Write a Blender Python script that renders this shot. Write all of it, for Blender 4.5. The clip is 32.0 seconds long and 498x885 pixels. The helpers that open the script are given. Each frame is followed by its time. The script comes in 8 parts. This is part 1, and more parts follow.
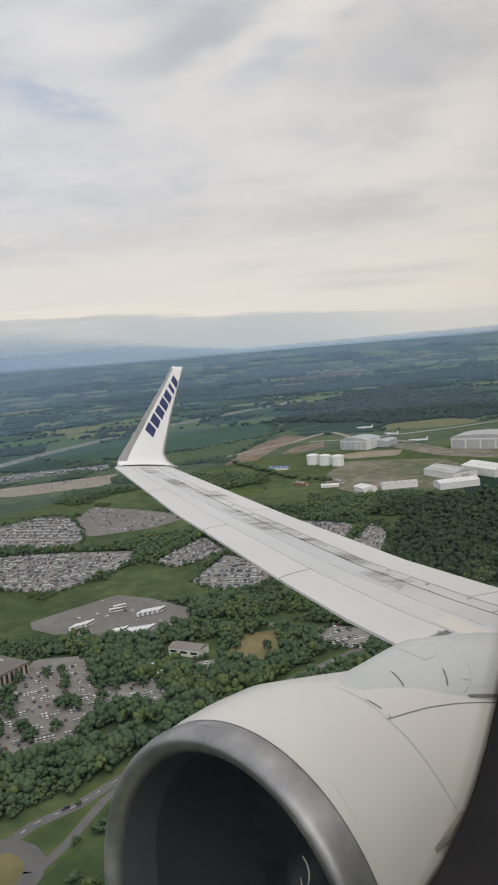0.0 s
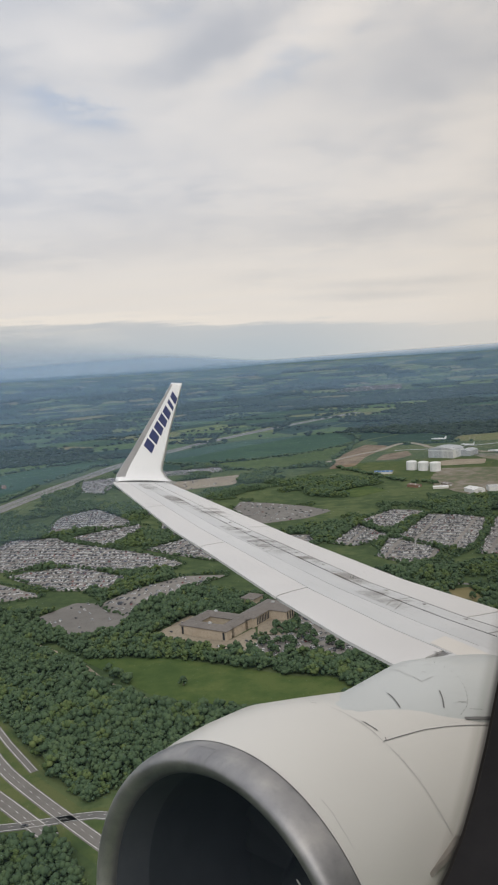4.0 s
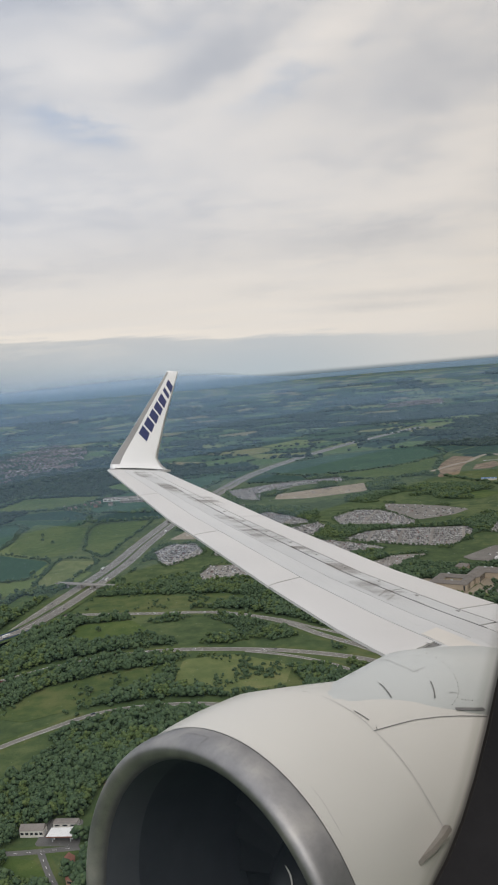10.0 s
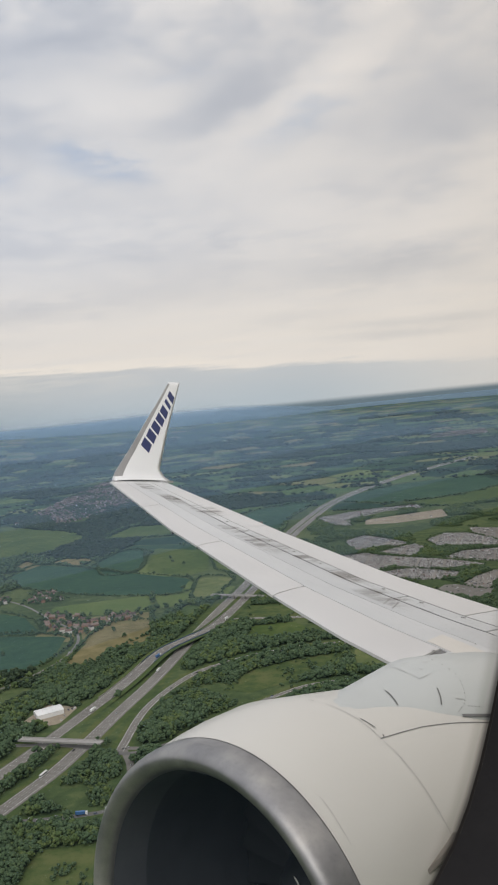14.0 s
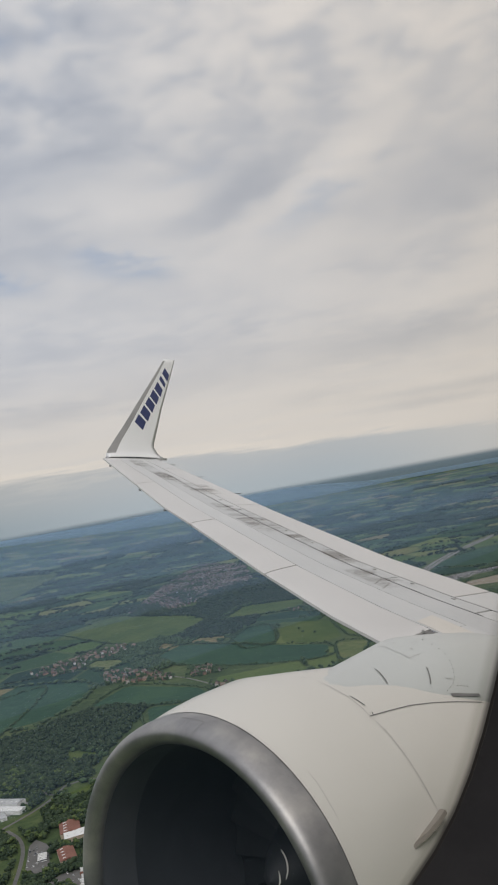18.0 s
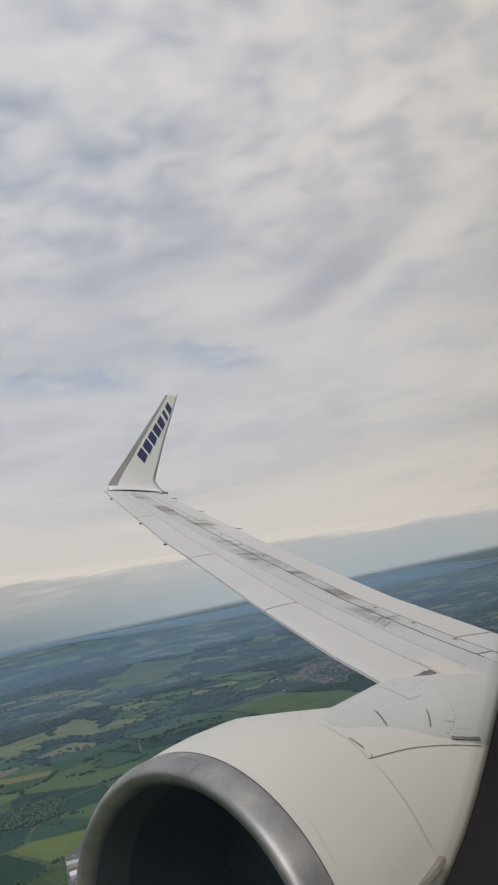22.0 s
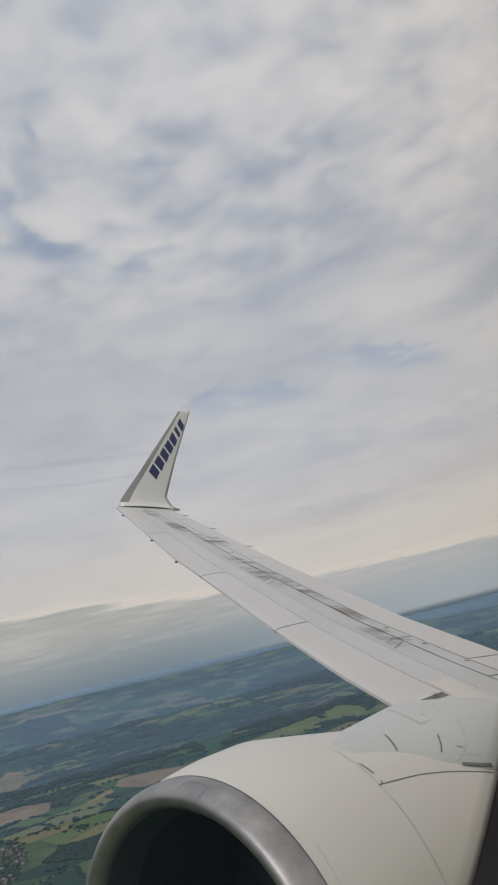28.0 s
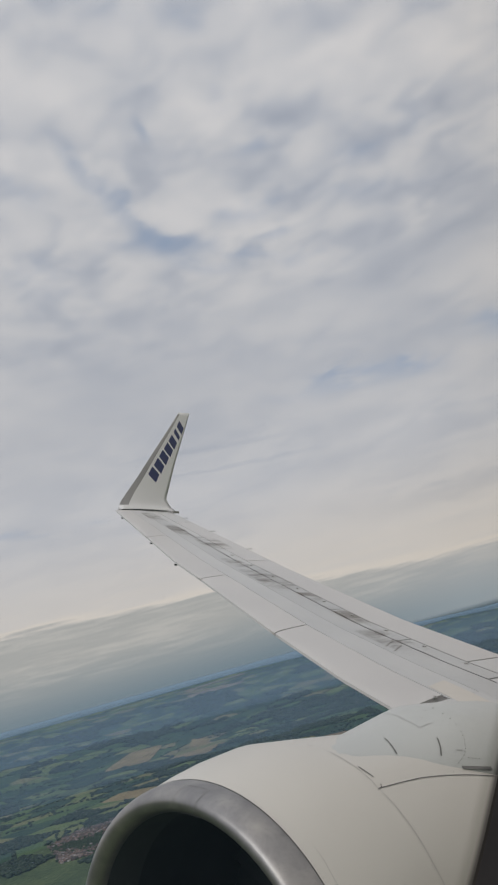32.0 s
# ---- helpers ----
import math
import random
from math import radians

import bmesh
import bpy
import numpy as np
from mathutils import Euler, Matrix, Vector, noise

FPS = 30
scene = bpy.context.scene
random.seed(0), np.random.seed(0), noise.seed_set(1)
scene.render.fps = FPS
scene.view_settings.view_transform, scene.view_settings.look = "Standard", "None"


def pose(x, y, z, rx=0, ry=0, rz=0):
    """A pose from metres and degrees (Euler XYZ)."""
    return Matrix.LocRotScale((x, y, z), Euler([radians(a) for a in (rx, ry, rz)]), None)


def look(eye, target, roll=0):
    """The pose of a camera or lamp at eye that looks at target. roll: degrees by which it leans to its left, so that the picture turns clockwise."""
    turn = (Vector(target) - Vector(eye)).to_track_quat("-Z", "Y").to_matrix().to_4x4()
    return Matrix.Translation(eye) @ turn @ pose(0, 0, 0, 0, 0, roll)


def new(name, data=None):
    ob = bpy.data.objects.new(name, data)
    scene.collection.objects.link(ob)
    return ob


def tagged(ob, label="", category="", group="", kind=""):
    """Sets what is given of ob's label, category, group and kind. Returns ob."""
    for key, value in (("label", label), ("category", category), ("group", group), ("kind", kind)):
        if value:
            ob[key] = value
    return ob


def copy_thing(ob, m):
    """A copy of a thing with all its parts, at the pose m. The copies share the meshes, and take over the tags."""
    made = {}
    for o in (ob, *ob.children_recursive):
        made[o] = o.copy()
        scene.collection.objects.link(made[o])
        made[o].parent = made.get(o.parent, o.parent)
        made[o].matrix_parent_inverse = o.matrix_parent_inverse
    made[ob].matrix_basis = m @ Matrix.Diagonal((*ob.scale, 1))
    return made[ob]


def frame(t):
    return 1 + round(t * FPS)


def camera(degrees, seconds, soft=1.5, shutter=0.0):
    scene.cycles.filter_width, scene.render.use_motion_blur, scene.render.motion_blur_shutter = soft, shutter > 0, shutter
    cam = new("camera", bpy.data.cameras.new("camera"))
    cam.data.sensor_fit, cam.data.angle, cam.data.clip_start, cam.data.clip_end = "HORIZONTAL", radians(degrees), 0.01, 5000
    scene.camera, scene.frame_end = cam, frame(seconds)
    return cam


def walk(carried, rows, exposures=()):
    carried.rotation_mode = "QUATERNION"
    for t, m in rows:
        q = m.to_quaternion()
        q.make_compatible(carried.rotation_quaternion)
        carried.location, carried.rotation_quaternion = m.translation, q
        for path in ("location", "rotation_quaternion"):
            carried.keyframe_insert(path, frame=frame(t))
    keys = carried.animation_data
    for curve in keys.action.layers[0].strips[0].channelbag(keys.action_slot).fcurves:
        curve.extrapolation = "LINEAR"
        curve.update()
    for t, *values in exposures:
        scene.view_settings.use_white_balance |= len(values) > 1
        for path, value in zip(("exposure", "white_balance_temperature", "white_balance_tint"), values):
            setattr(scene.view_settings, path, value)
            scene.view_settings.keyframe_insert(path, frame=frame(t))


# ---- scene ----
# ---- camera ----
MODEL = 0.43  # the whole place is laid out at this share of its real size, so the flight keeps under the camera's top speed


def aim(x, y, z, yaw, pitch, roll):
    return Matrix.Translation((x, y, z)) @ Euler((0, 0, radians(yaw))).to_matrix().to_4x4() @ pose(0, 0, 0, 90 + pitch) @ pose(0, 0, 0, 0, 0, roll)


# seconds, x, y, z, yaw, pitch, roll
PATH = [
    (0.0, 0.00, 0.00, 99.36, 0.000, -6.748, -5.039),
    (0.5, -11.63, -12.81, 101.33, 0.073, -6.464, -4.874),
    (1.0, -23.28, -25.61, 103.33, 0.096, -6.284, -4.766),
    (1.5, -34.90, -38.37, 105.34, 0.226, -6.210, -4.609),
    (2.0, -46.47, -51.06, 107.35, 0.394, -6.146, -4.484),
    (2.5, -57.94, -63.61, 109.40, 0.461, -6.186, -4.152),
    (3.0, -69.32, -76.00, 111.48, 0.493, -6.151, -4.022),
    (3.5, -80.68, -88.28, 113.58, 0.537, -6.092, -3.977),
    (5.5, -126.47, -135.90, 122.49, 0.357, -6.050, -4.254),
    (6.0, -137.80, -149.00, 124.83, 0.515, -6.089, -4.081),
    (6.5, -149.07, -162.37, 127.20, 0.703, -6.062, -3.987),
    (7.0, -160.24, -176.02, 129.61, 0.869, -6.016, -4.017),
    (7.5, -171.29, -189.88, 132.08, 0.890, -6.017, -4.007),
    (8.0, -182.33, -203.96, 134.62, 0.943, -5.852, -4.002),
    (8.5, -193.32, -218.18, 137.22, 1.012, -5.718, -4.305),
    (9.0, -204.23, -232.47, 139.86, 0.889, -5.601, -4.485),
    (9.5, -215.06, -246.78, 142.54, 0.847, -5.389, -4.794),
    (10.0, -225.86, -261.11, 145.25, 0.857, -5.138, -4.992),
    (10.5, -236.55, -275.54, 147.99, 1.020, -4.934, -5.494),
    (11.0, -247.12, -290.10, 150.75, 1.222, -4.650, -5.952),
    (11.5, -257.55, -304.73, 153.52, 1.344, -4.301, -5.901),
    (12.0, -267.86, -319.38, 156.31, 1.463, -4.033, -5.695),
    (12.5, -278.06, -333.97, 159.09, 1.627, -3.753, -5.806),
    (13.0, -288.20, -348.50, 161.86, 1.926, -3.486, -5.719),
    (13.5, -298.42, -363.01, 164.61, 2.100, -3.240, -5.643),
    (14.0, -308.70, -377.51, 167.34, 2.315, -2.981, -5.681),
    (14.5, -319.03, -392.01, 170.03, 2.341, -2.756, -5.719),
    (16.5, -361.49, -450.73, 179.79, 3.153, -0.420, -7.830),
    (17.0, -371.90, -466.15, 181.73, 3.506, 0.611, -8.709),
    (17.5, -382.20, -481.69, 183.59, 3.704, 1.844, -9.652),
    (18.0, -392.27, -497.36, 185.34, 4.020, 2.985, -10.455),
    (18.5, -401.99, -513.14, 186.99, 4.436, 4.000, -11.012),
    (19.0, -411.28, -529.04, 188.51, 5.251, 4.971, -11.396),
    (19.5, -420.08, -545.05, 189.90, 5.915, 5.819, -11.673),
    (20.0, -428.39, -561.18, 191.14, 6.557, 6.539, -11.975),
    (20.5, -436.25, -577.44, 192.25, 7.151, 7.557, -12.082),
    (21.0, -443.74, -593.85, 193.21, 7.894, 8.561, -11.766),
    (21.5, -450.96, -610.43, 194.04, 8.782, 9.335, -12.026),
    (22.0, -457.94, -627.20, 194.73, 9.596, 10.062, -12.181),
    (22.5, -464.69, -644.15, 195.31, 10.517, 10.665, -12.360),
    (23.0, -471.22, -661.28, 195.81, 11.361, 11.156, -12.578),
    (23.5, -477.51, -678.56, 196.24, 12.245, 11.577, -12.933),
    (24.0, -483.52, -695.96, 196.62, 13.303, 12.091, -12.814),
    (24.5, -489.24, -713.50, 196.95, 14.370, 12.442, -12.908),
    (25.0, -494.68, -731.13, 197.25, 15.521, 12.798, -12.615),
    (25.5, -499.84, -748.85, 197.54, 16.605, 12.962, -12.760),
    (27.5, -514.12, -821.34, 198.32, 20.995, 13.410, -13.885),
    (28.0, -516.52, -839.72, 198.57, 22.234, 13.349, -14.323),
    (28.5, -518.76, -858.12, 198.83, 23.503, 13.336, -14.616),
    (29.0, -520.84, -876.53, 199.10, 24.646, 13.326, -14.840),
    (29.5, -522.81, -894.98, 199.39, 25.701, 13.581, -15.132),
    (30.0, -524.71, -913.47, 199.68, 26.871, 13.861, -15.228),
    (30.5, -526.55, -932.00, 199.97, 27.976, 14.031, -15.396),
    (31.0, -528.38, -950.56, 200.27, 29.062, 14.223, -15.629),
    (31.5, -530.19, -969.14, 200.56, 30.190, 14.354, -15.747),
    (32.0, -531.99, -987.75, 200.85, 31.339, 14.339, -15.571),
]
# the hand's drift in the seat, in the aircraft's own space
HELD = [
    (0.0, 0.005, -0.006, -0.015, 0.352, -0.517, -1.222),
    (0.5, 0.004, -0.007, -0.012, 0.359, -0.365, -1.095),
    (1.0, 0.005, -0.008, -0.012, 0.224, 0.019, -1.149),
    (1.5, 0.000, -0.005, -0.008, 0.250, 0.327, -1.219),
    (2.0, 0.000, -0.011, -0.005, 0.277, 0.591, -1.383),
    (2.5, -0.003, -0.003, -0.001, 0.292, 0.581, -1.024),
    (3.0, -0.004, -0.003, 0.001, 0.267, 0.569, -0.905),
    (3.5, -0.004, -0.002, 0.001, 0.301, 0.553, -0.646),
    (5.5, -0.009, 0.006, 0.007, -0.264, 0.818, -0.787),
    (6.0, -0.009, 0.006, 0.004, -0.256, 0.874, -0.891),
    (6.5, -0.009, 0.006, 0.003, -0.197, 0.845, -0.892),
    (7.0, -0.008, 0.003, 0.001, -0.048, 0.794, -0.778),
    (7.5, -0.006, 0.001, 0.001, -0.065, 0.570, -0.805),
    (8.0, -0.005, 0.001, 0.003, 0.034, 0.424, -0.485),
    (8.5, -0.002, -0.001, -0.003, 0.099, 0.253, -0.348),
    (9.0, 0.000, -0.000, -0.000, 0.001, 0.001, -0.001),
    (9.5, 0.002, -0.002, 0.002, -0.069, -0.125, 0.093),
    (10.0, 0.004, -0.001, -0.002, -0.120, -0.115, 0.234),
    (10.5, 0.004, -0.003, -0.004, -0.066, -0.143, -0.114),
    (11.0, 0.004, -0.004, -0.005, 0.005, -0.023, -0.360),
    (11.5, 0.001, 0.001, -0.005, -0.025, 0.266, -0.391),
    (12.0, -0.002, 0.005, -0.002, -0.129, 0.495, -0.561),
    (12.5, -0.002, 0.006, -0.010, -0.139, 0.744, -0.730),
    (13.0, -0.001, 0.002, -0.010, -0.048, 0.811, -0.873),
    (13.5, 0.004, -0.006, -0.013, -0.041, 0.798, -0.901),
    (14.0, 0.003, -0.003, -0.016, 0.034, 0.629, -0.612),
    (14.5, 0.007, -0.004, -0.018, -0.125, 0.331, -0.186),
    (16.5, 0.010, 0.002, -0.021, -0.227, -0.957, 0.454),
    (17.0, 0.012, 0.000, -0.022, -0.197, -1.151, 0.466),
    (17.5, 0.010, 0.005, -0.022, -0.323, -1.016, 0.473),
    (18.0, 0.013, -0.000, -0.024, -0.407, -0.819, 0.418),
    (18.5, 0.017, -0.007, -0.026, -0.472, -0.628, 0.358),
    (19.0, 0.012, -0.004, -0.022, -0.317, -0.436, 0.315),
    (19.5, 0.009, 0.002, -0.021, -0.344, -0.210, 0.370),
    (20.0, 0.014, -0.006, -0.020, -0.388, 0.000, 0.314),
    (20.5, 0.011, 0.000, -0.021, -0.482, 0.560, 0.571),
    (21.0, 0.014, -0.002, -0.022, -0.546, 1.052, 0.802),
    (21.5, 0.006, 0.006, -0.012, -0.362, 1.260, 0.974),
    (22.0, 0.005, 0.007, -0.009, -0.242, 1.567, 1.259),
    (22.5, 0.008, -0.001, -0.011, -0.178, 1.782, 1.161),
    (23.0, 0.007, 0.002, -0.010, -0.177, 2.008, 1.274),
    (23.5, 0.006, 0.001, -0.007, -0.082, 2.227, 1.255),
    (24.0, 0.005, -0.002, 0.000, -0.004, 2.393, 1.112),
    (24.5, -0.000, 0.004, 0.007, 0.082, 2.509, 1.197),
    (25.0, -0.001, 0.007, 0.006, 0.206, 2.624, 1.323),
    (25.5, -0.001, 0.007, 0.008, 0.260, 2.645, 1.440),
    (27.5, -0.002, 0.004, 0.025, 0.450, 2.711, 1.495),
    (28.0, -0.004, 0.006, 0.026, 0.636, 2.639, 1.602),
    (28.5, -0.005, 0.007, 0.029, 0.623, 2.520, 1.308),
    (29.0, 0.000, -0.001, 0.022, 0.629, 2.308, 1.180),
    (29.5, -0.000, 0.002, 0.020, 0.586, 2.282, 1.031),
    (30.0, -0.002, 0.002, 0.023, 0.686, 2.250, 1.149),
    (30.5, -0.002, 0.002, 0.021, 0.675, 2.329, 1.077),
    (31.0, -0.004, 0.005, 0.021, 0.749, 2.661, 1.262),
    (31.5, -0.004, 0.002, 0.025, 0.700, 2.848, 1.279),
    (32.0, -0.005, 0.005, 0.030, 0.614, 2.817, 1.601),
]
SEAT_YAW, SEAT_PITCH = -134.7, 1.0
cam = camera(33.83, 32.0, soft=2.0)
walk(cam, [(t, aim(*row)) for t, *row in PATH], [(0, 0.0), (9, 0.0), (14, -0.02), (16.7, -0.22), (18, -0.24), (20.5, -0.26), (25, -0.33), (32, -0.43)])


def seat(dx, dy, dz, yaw, pitch, roll):
    return aim(dx * MODEL, dy * MODEL, dz * MODEL, SEAT_YAW + yaw, SEAT_PITCH + pitch, roll)


AIR_ROWS = [(p[0], aim(*p[1:]) @ seat(*h[1:]).inverted()) for p, h in zip(PATH, HELD)]

# ---- world ----
SUN_AZ, SUN_EL = 180.0, 42.0  # degrees from +y towards +x is negative
sun_dir = Vector((-math.sin(radians(SUN_AZ)) * math.cos(radians(SUN_EL)), math.cos(radians(SUN_AZ)) * math.cos(radians(SUN_EL)), math.sin(radians(SUN_EL))))


class Nodes:
    """A short hand for node trees."""

    def __init__(self, tree):
        self.tree = tree

    def add(self, kind, ins=None, **props):
        node = self.tree.nodes.new(kind)
        for key, value in props.items():
            setattr(node, key, value)
        for key, value in (ins or {}).items():
            sock = node.inputs[key]
            if isinstance(value, bpy.types.NodeSocket):
                self.tree.links.new(value, sock)
            else:
                sock.default_value = value
        return node

    def math(self, op, a, b=0.0, c=0.0, clamp=False):
        return self.add("ShaderNodeMath", {0: a, 1: b, 2: c}, operation=op, use_clamp=clamp).outputs[0]

    def ramp(self, fac, stops, interp="LINEAR"):
        node = self.add("ShaderNodeValToRGB", {0: fac})
        node.color_ramp.interpolation = interp
        el = node.color_ramp.elements
        while len(el) < len(stops):
            el.new(0.5)
        for e, (pos, col) in zip(el, stops):
            e.position = pos
            e.color = (*col, 1) if len(col) == 3 else col
        return node.outputs[0]

    def mix(self, fac, a, b, blend="MIX"):
        node = self.add("ShaderNodeMix", data_type="RGBA", blend_type=blend)
        for i, value in ((0, fac), (6, a), (7, b)):
            if isinstance(value, bpy.types.NodeSocket):
                self.tree.links.new(value, node.inputs[i])
            else:
                node.inputs[i].default_value = value if i == 0 else (*value, 1)
        return node.outputs[2]

    def noise(self, vec, scale, detail=3.0, rough=0.5, distort=0.0):
        return self.add("ShaderNodeTexNoise", {"Vector": vec, "Scale": scale, "Detail": detail, "Roughness": rough, "Distortion": distort}).outputs[0]

    def smooth(self, x, a, b):
        return self.add("ShaderNodeMapRange", {0: x, 1: a, 2: b, 3: 0.0, 4: 1.0}, interpolation_type="SMOOTHSTEP").outputs[0]


def build_world():
    world = bpy.data.worlds.new("sky")
    scene.world = world
    world.use_nodes = True
    tree = world.node_tree
    tree.nodes.clear()
    n = Nodes(tree)
    d = n.add("ShaderNodeTexCoord").outputs["Generated"]
    sep = n.add("ShaderNodeSeparateXYZ", {0: d})
    x, y, z = sep.outputs
    blue = n.add("ShaderNodeTexSky", sky_type="NISHITA", sun_disc=False, sun_elevation=radians(SUN_EL), sun_rotation=radians(-SUN_AZ), air_density=1.0, dust_density=2.0).outputs[0]
    blue = n.mix(1.0, blue, (0.075, 0.075, 0.075), "MULTIPLY")
    blue = n.mix(0.65, blue, (0.44, 0.55, 0.72))
    # right of north and up, in degrees
    az = n.math("DEGREES", n.math("ARCTAN2", x, y))
    el = n.math("DEGREES", n.math("ARCSINE", z))
    # the cloud sheet lies flat high above, so it draws together towards the horizon
    up = n.math("ADD", n.math("MAXIMUM", z, 0.0), 0.10)
    flat = n.add("ShaderNodeCombineXYZ", {0: n.math("DIVIDE", x, up), 1: n.math("DIVIDE", y, up), 2: 0.0}).outputs[0]
    big = n.noise(flat, 0.8, 4.0, 0.5, 0.3)
    mid = n.noise(flat, 2.6, 5.0, 0.55, 0.4)
    fine = n.noise(flat, 9.0, 4.0, 0.55, 0.2)
    cells = n.noise(flat, 8.0, 2.5, 0.5, 0.25)
    high = n.smooth(el, 18.0, 30.0)
    body = n.math("ADD", n.math("MULTIPLY", n.math("SUBTRACT", big, 0.5), 0.34), n.math("ADD", n.math("MULTIPLY", n.math("SUBTRACT", mid, 0.5), 0.30), n.math("MULTIPLY", n.math("SUBTRACT", fine, 0.5), 0.10)))
    body = n.math("ADD", body, n.math("MULTIPLY", n.math("MULTIPLY", n.math("SUBTRACT", cells, 0.5), high), 0.85))
    # the single clouds and gaps, with frayed edges
    fray_u = n.math("ADD", n.math("MULTIPLY", n.math("SUBTRACT", mid, 0.5), 7.0), n.math("MULTIPLY", n.math("SUBTRACT", fine, 0.5), 3.5))
    fray_v = n.math("ADD", n.math("MULTIPLY", n.math("SUBTRACT", cells, 0.5), 1.7), n.math("MULTIPLY", n.math("SUBTRACT", fine, 0.5), 1.1))
    thin = n.add("ShaderNodeCombineXYZ", {0: n.math("ADD", az, fray_u), 1: n.math("ADD", el, n.math("MULTIPLY", fray_v, 0.25)), 2: 0.0}).outputs[0]
    loose = n.add("ShaderNodeCombineXYZ", {0: n.math("ADD", az, n.math("MULTIPLY", fray_u, 0.7)), 1: n.math("ADD", el, fray_v), 2: 0.0}).outputs[0]
    sums = {}

    def patch(kind, u, v, ru, rv, tilt, much):
        """A soft-edged spot of cloud or gap at u, v degrees."""
        # the third axis carries the sum so far, flattened to nothing: the spots are worked out one after the other
        mid_place = n.add("ShaderNodeCombineXYZ", {0: u, 1: v, 2: sums.get("last", 0.0)}).outputs[0]
        at = n.add("ShaderNodeMapping", {0: thin if rv < 0.5 else loose, 1: mid_place, 2: (0, 0, radians(tilt)), 3: (ru, rv, 1e6)}, vector_type="TEXTURE").outputs[0]
        far = n.add("ShaderNodeVectorMath", {0: at}, operation="LENGTH").outputs["Value"]
        spot = n.smooth(far, 1.6, 0.0)
        sums[kind] = sums["last"] = n.math("MULTIPLY_ADD", spot, much, sums.get(kind, 0.0))

    # gaps
    patch("blue", -12.7, 17.3, 4.35, 1.26, -12, 0.55)
    patch("blue", 2.8, 18.7, 4.38, 1.66, 31, 0.42)
    patch("blue", -9.9, 16.2, 3.4, 1.1, -12, 0.4)
    patch("blue", -19.4, 16.7, 3.1, 0.9, -17, 0.5)
    patch("blue", 4.6, 18.0, 4.57, 1.11, 18, 0.5)
    patch("blue", -26.3, 29.5, 3.18, 0.87, -3, 0.8)
    patch("blue", -17.4, 30.6, 2.07, 0.71, -13, 0.6)
    patch("blue", -10.0, 15.8, 3.4, 1.15, -8, 0.45)
    patch("blue", -24.2, 17.0, 3.1, 0.85, -8, 0.5)
    patch("blue", -5.5, 21.2, 2.76, 0.63, 7, 0.4)
    patch("blue", -13.2, 30.6, 1.19, 1.98, -13, 0.4)
    patch("blue", -9.4, 37.7, 3.0, 1.58, -13, 0.35)
    patch("blue", -33.1, 36.0, 1.27, 0.55, -36, 0.8)
    patch("blue", -39.0, 34.9, 3.13, 0.95, -61, 0.9)
    patch("blue", -35.7, 31.4, 3.47, 0.95, -51, 1.0)
    patch("blue", -32.8, 28.7, 5.41, 0.87, -11, 1.0)
    patch("blue", -31.1, 26.9, 3.1, 0.63, -16, 0.8)
    patch("blue", -24.0, 27.8, 2.23, 0.59, 4, 0.9)
    patch("blue", -27.5, 26.8, 1.77, 0.55, -16, 0.8)
    patch("blue", -23.7, 25.5, 2.19, 0.63, -11, 0.7)
    patch("blue", -43.8, 28.3, 3.14, 1.58, -16, 0.45)
    patch("blue", -25.0, 33.2, 1.13, 0.63, -16, 0.7)
    patch("blue", -26.8, 41.4, 2.64, 0.79, -16, 0.6)
    patch("blue", -25.9, 36.8, 1.97, 1.19, 24, 0.4)
    patch("blue", -33.1, 43.3, 4.35, 0.99, -16, 0.5)
    patch("blue", -18.9, 28.3, 2.69, 0.79, -16, 0.35)
    patch("blue", -14.7, 27.7, 2.68, 0.95, -16, 0.3)
    patch("blue", -43.9, 34.5, 2.88, 1.19, -36, 0.6)
    patch("blue", -19.1, 15.9, 3.3, 0.95, -6, 0.6)
    patch("blue", -24.4, 16.2, 3.2, 0.85, -6, 0.5)
    patch("blue", -29.0, 16.7, 2.06, 0.47, -8, 0.4)
    patch("blue", -49.4, 11.8, 2.42, 0.32, -11, 0.6)
    patch("blue", -43.2, 11.6, 2.42, 0.32, -6, 0.4)
    patch("blue", -40.8, 5.0, 4.36, 0.24, -3, 0.5)
    patch("blue", -27.4, 19.1, 8.37, 1.58, -8, 0.2)
    # dull clouds and dark streaks
    patch("grey", -10.1, 21.1, 6.36, 1.78, -4, 0.35)
    patch("grey", 5.1, 8.3, 9.19, 1.78, -4, 0.3)
    patch("grey", 10.2, 4.2, 6.74, 0.36, -2, 0.5)
    patch("grey", 12.1, 18.3, 7.91, 2.77, 6, 0.45)
    patch("grey", -6.9, 7.7, 7.98, 1.19, -1, 0.2)
    patch("grey", -11.4, 11.9, 6.87, 1.58, -4, 0.2)
    patch("grey", -12.4, 28.8, 6.76, 5.53, -12, 0.45)
    patch("grey", -3.8, 20.8, 6.34, 2.37, 13, 0.5)
    patch("grey", 1.7, 24.4, 5.21, 2.37, 13, 0.5)
    patch("grey", 8.2, 8.1, 5.19, 1.19, 0, 0.4)
    patch("grey", 8.6, 3.5, 4.36, 0.36, -2, 0.55)
    patch("grey", 1.6, 5.3, 3.18, 0.55, -2, 0.25)
    patch("grey", -0.7, 20.3, 6.74, 1.58, 22, 0.6)
    patch("grey", -6.5, 9.8, 8.02, 1.98, 5, 0.25)
    patch("grey", -14.3, 18.9, 6.68, 1.19, -8, 0.3)
    patch("grey", -27.1, 21.1, 6.78, 1.98, -8, 0.35)
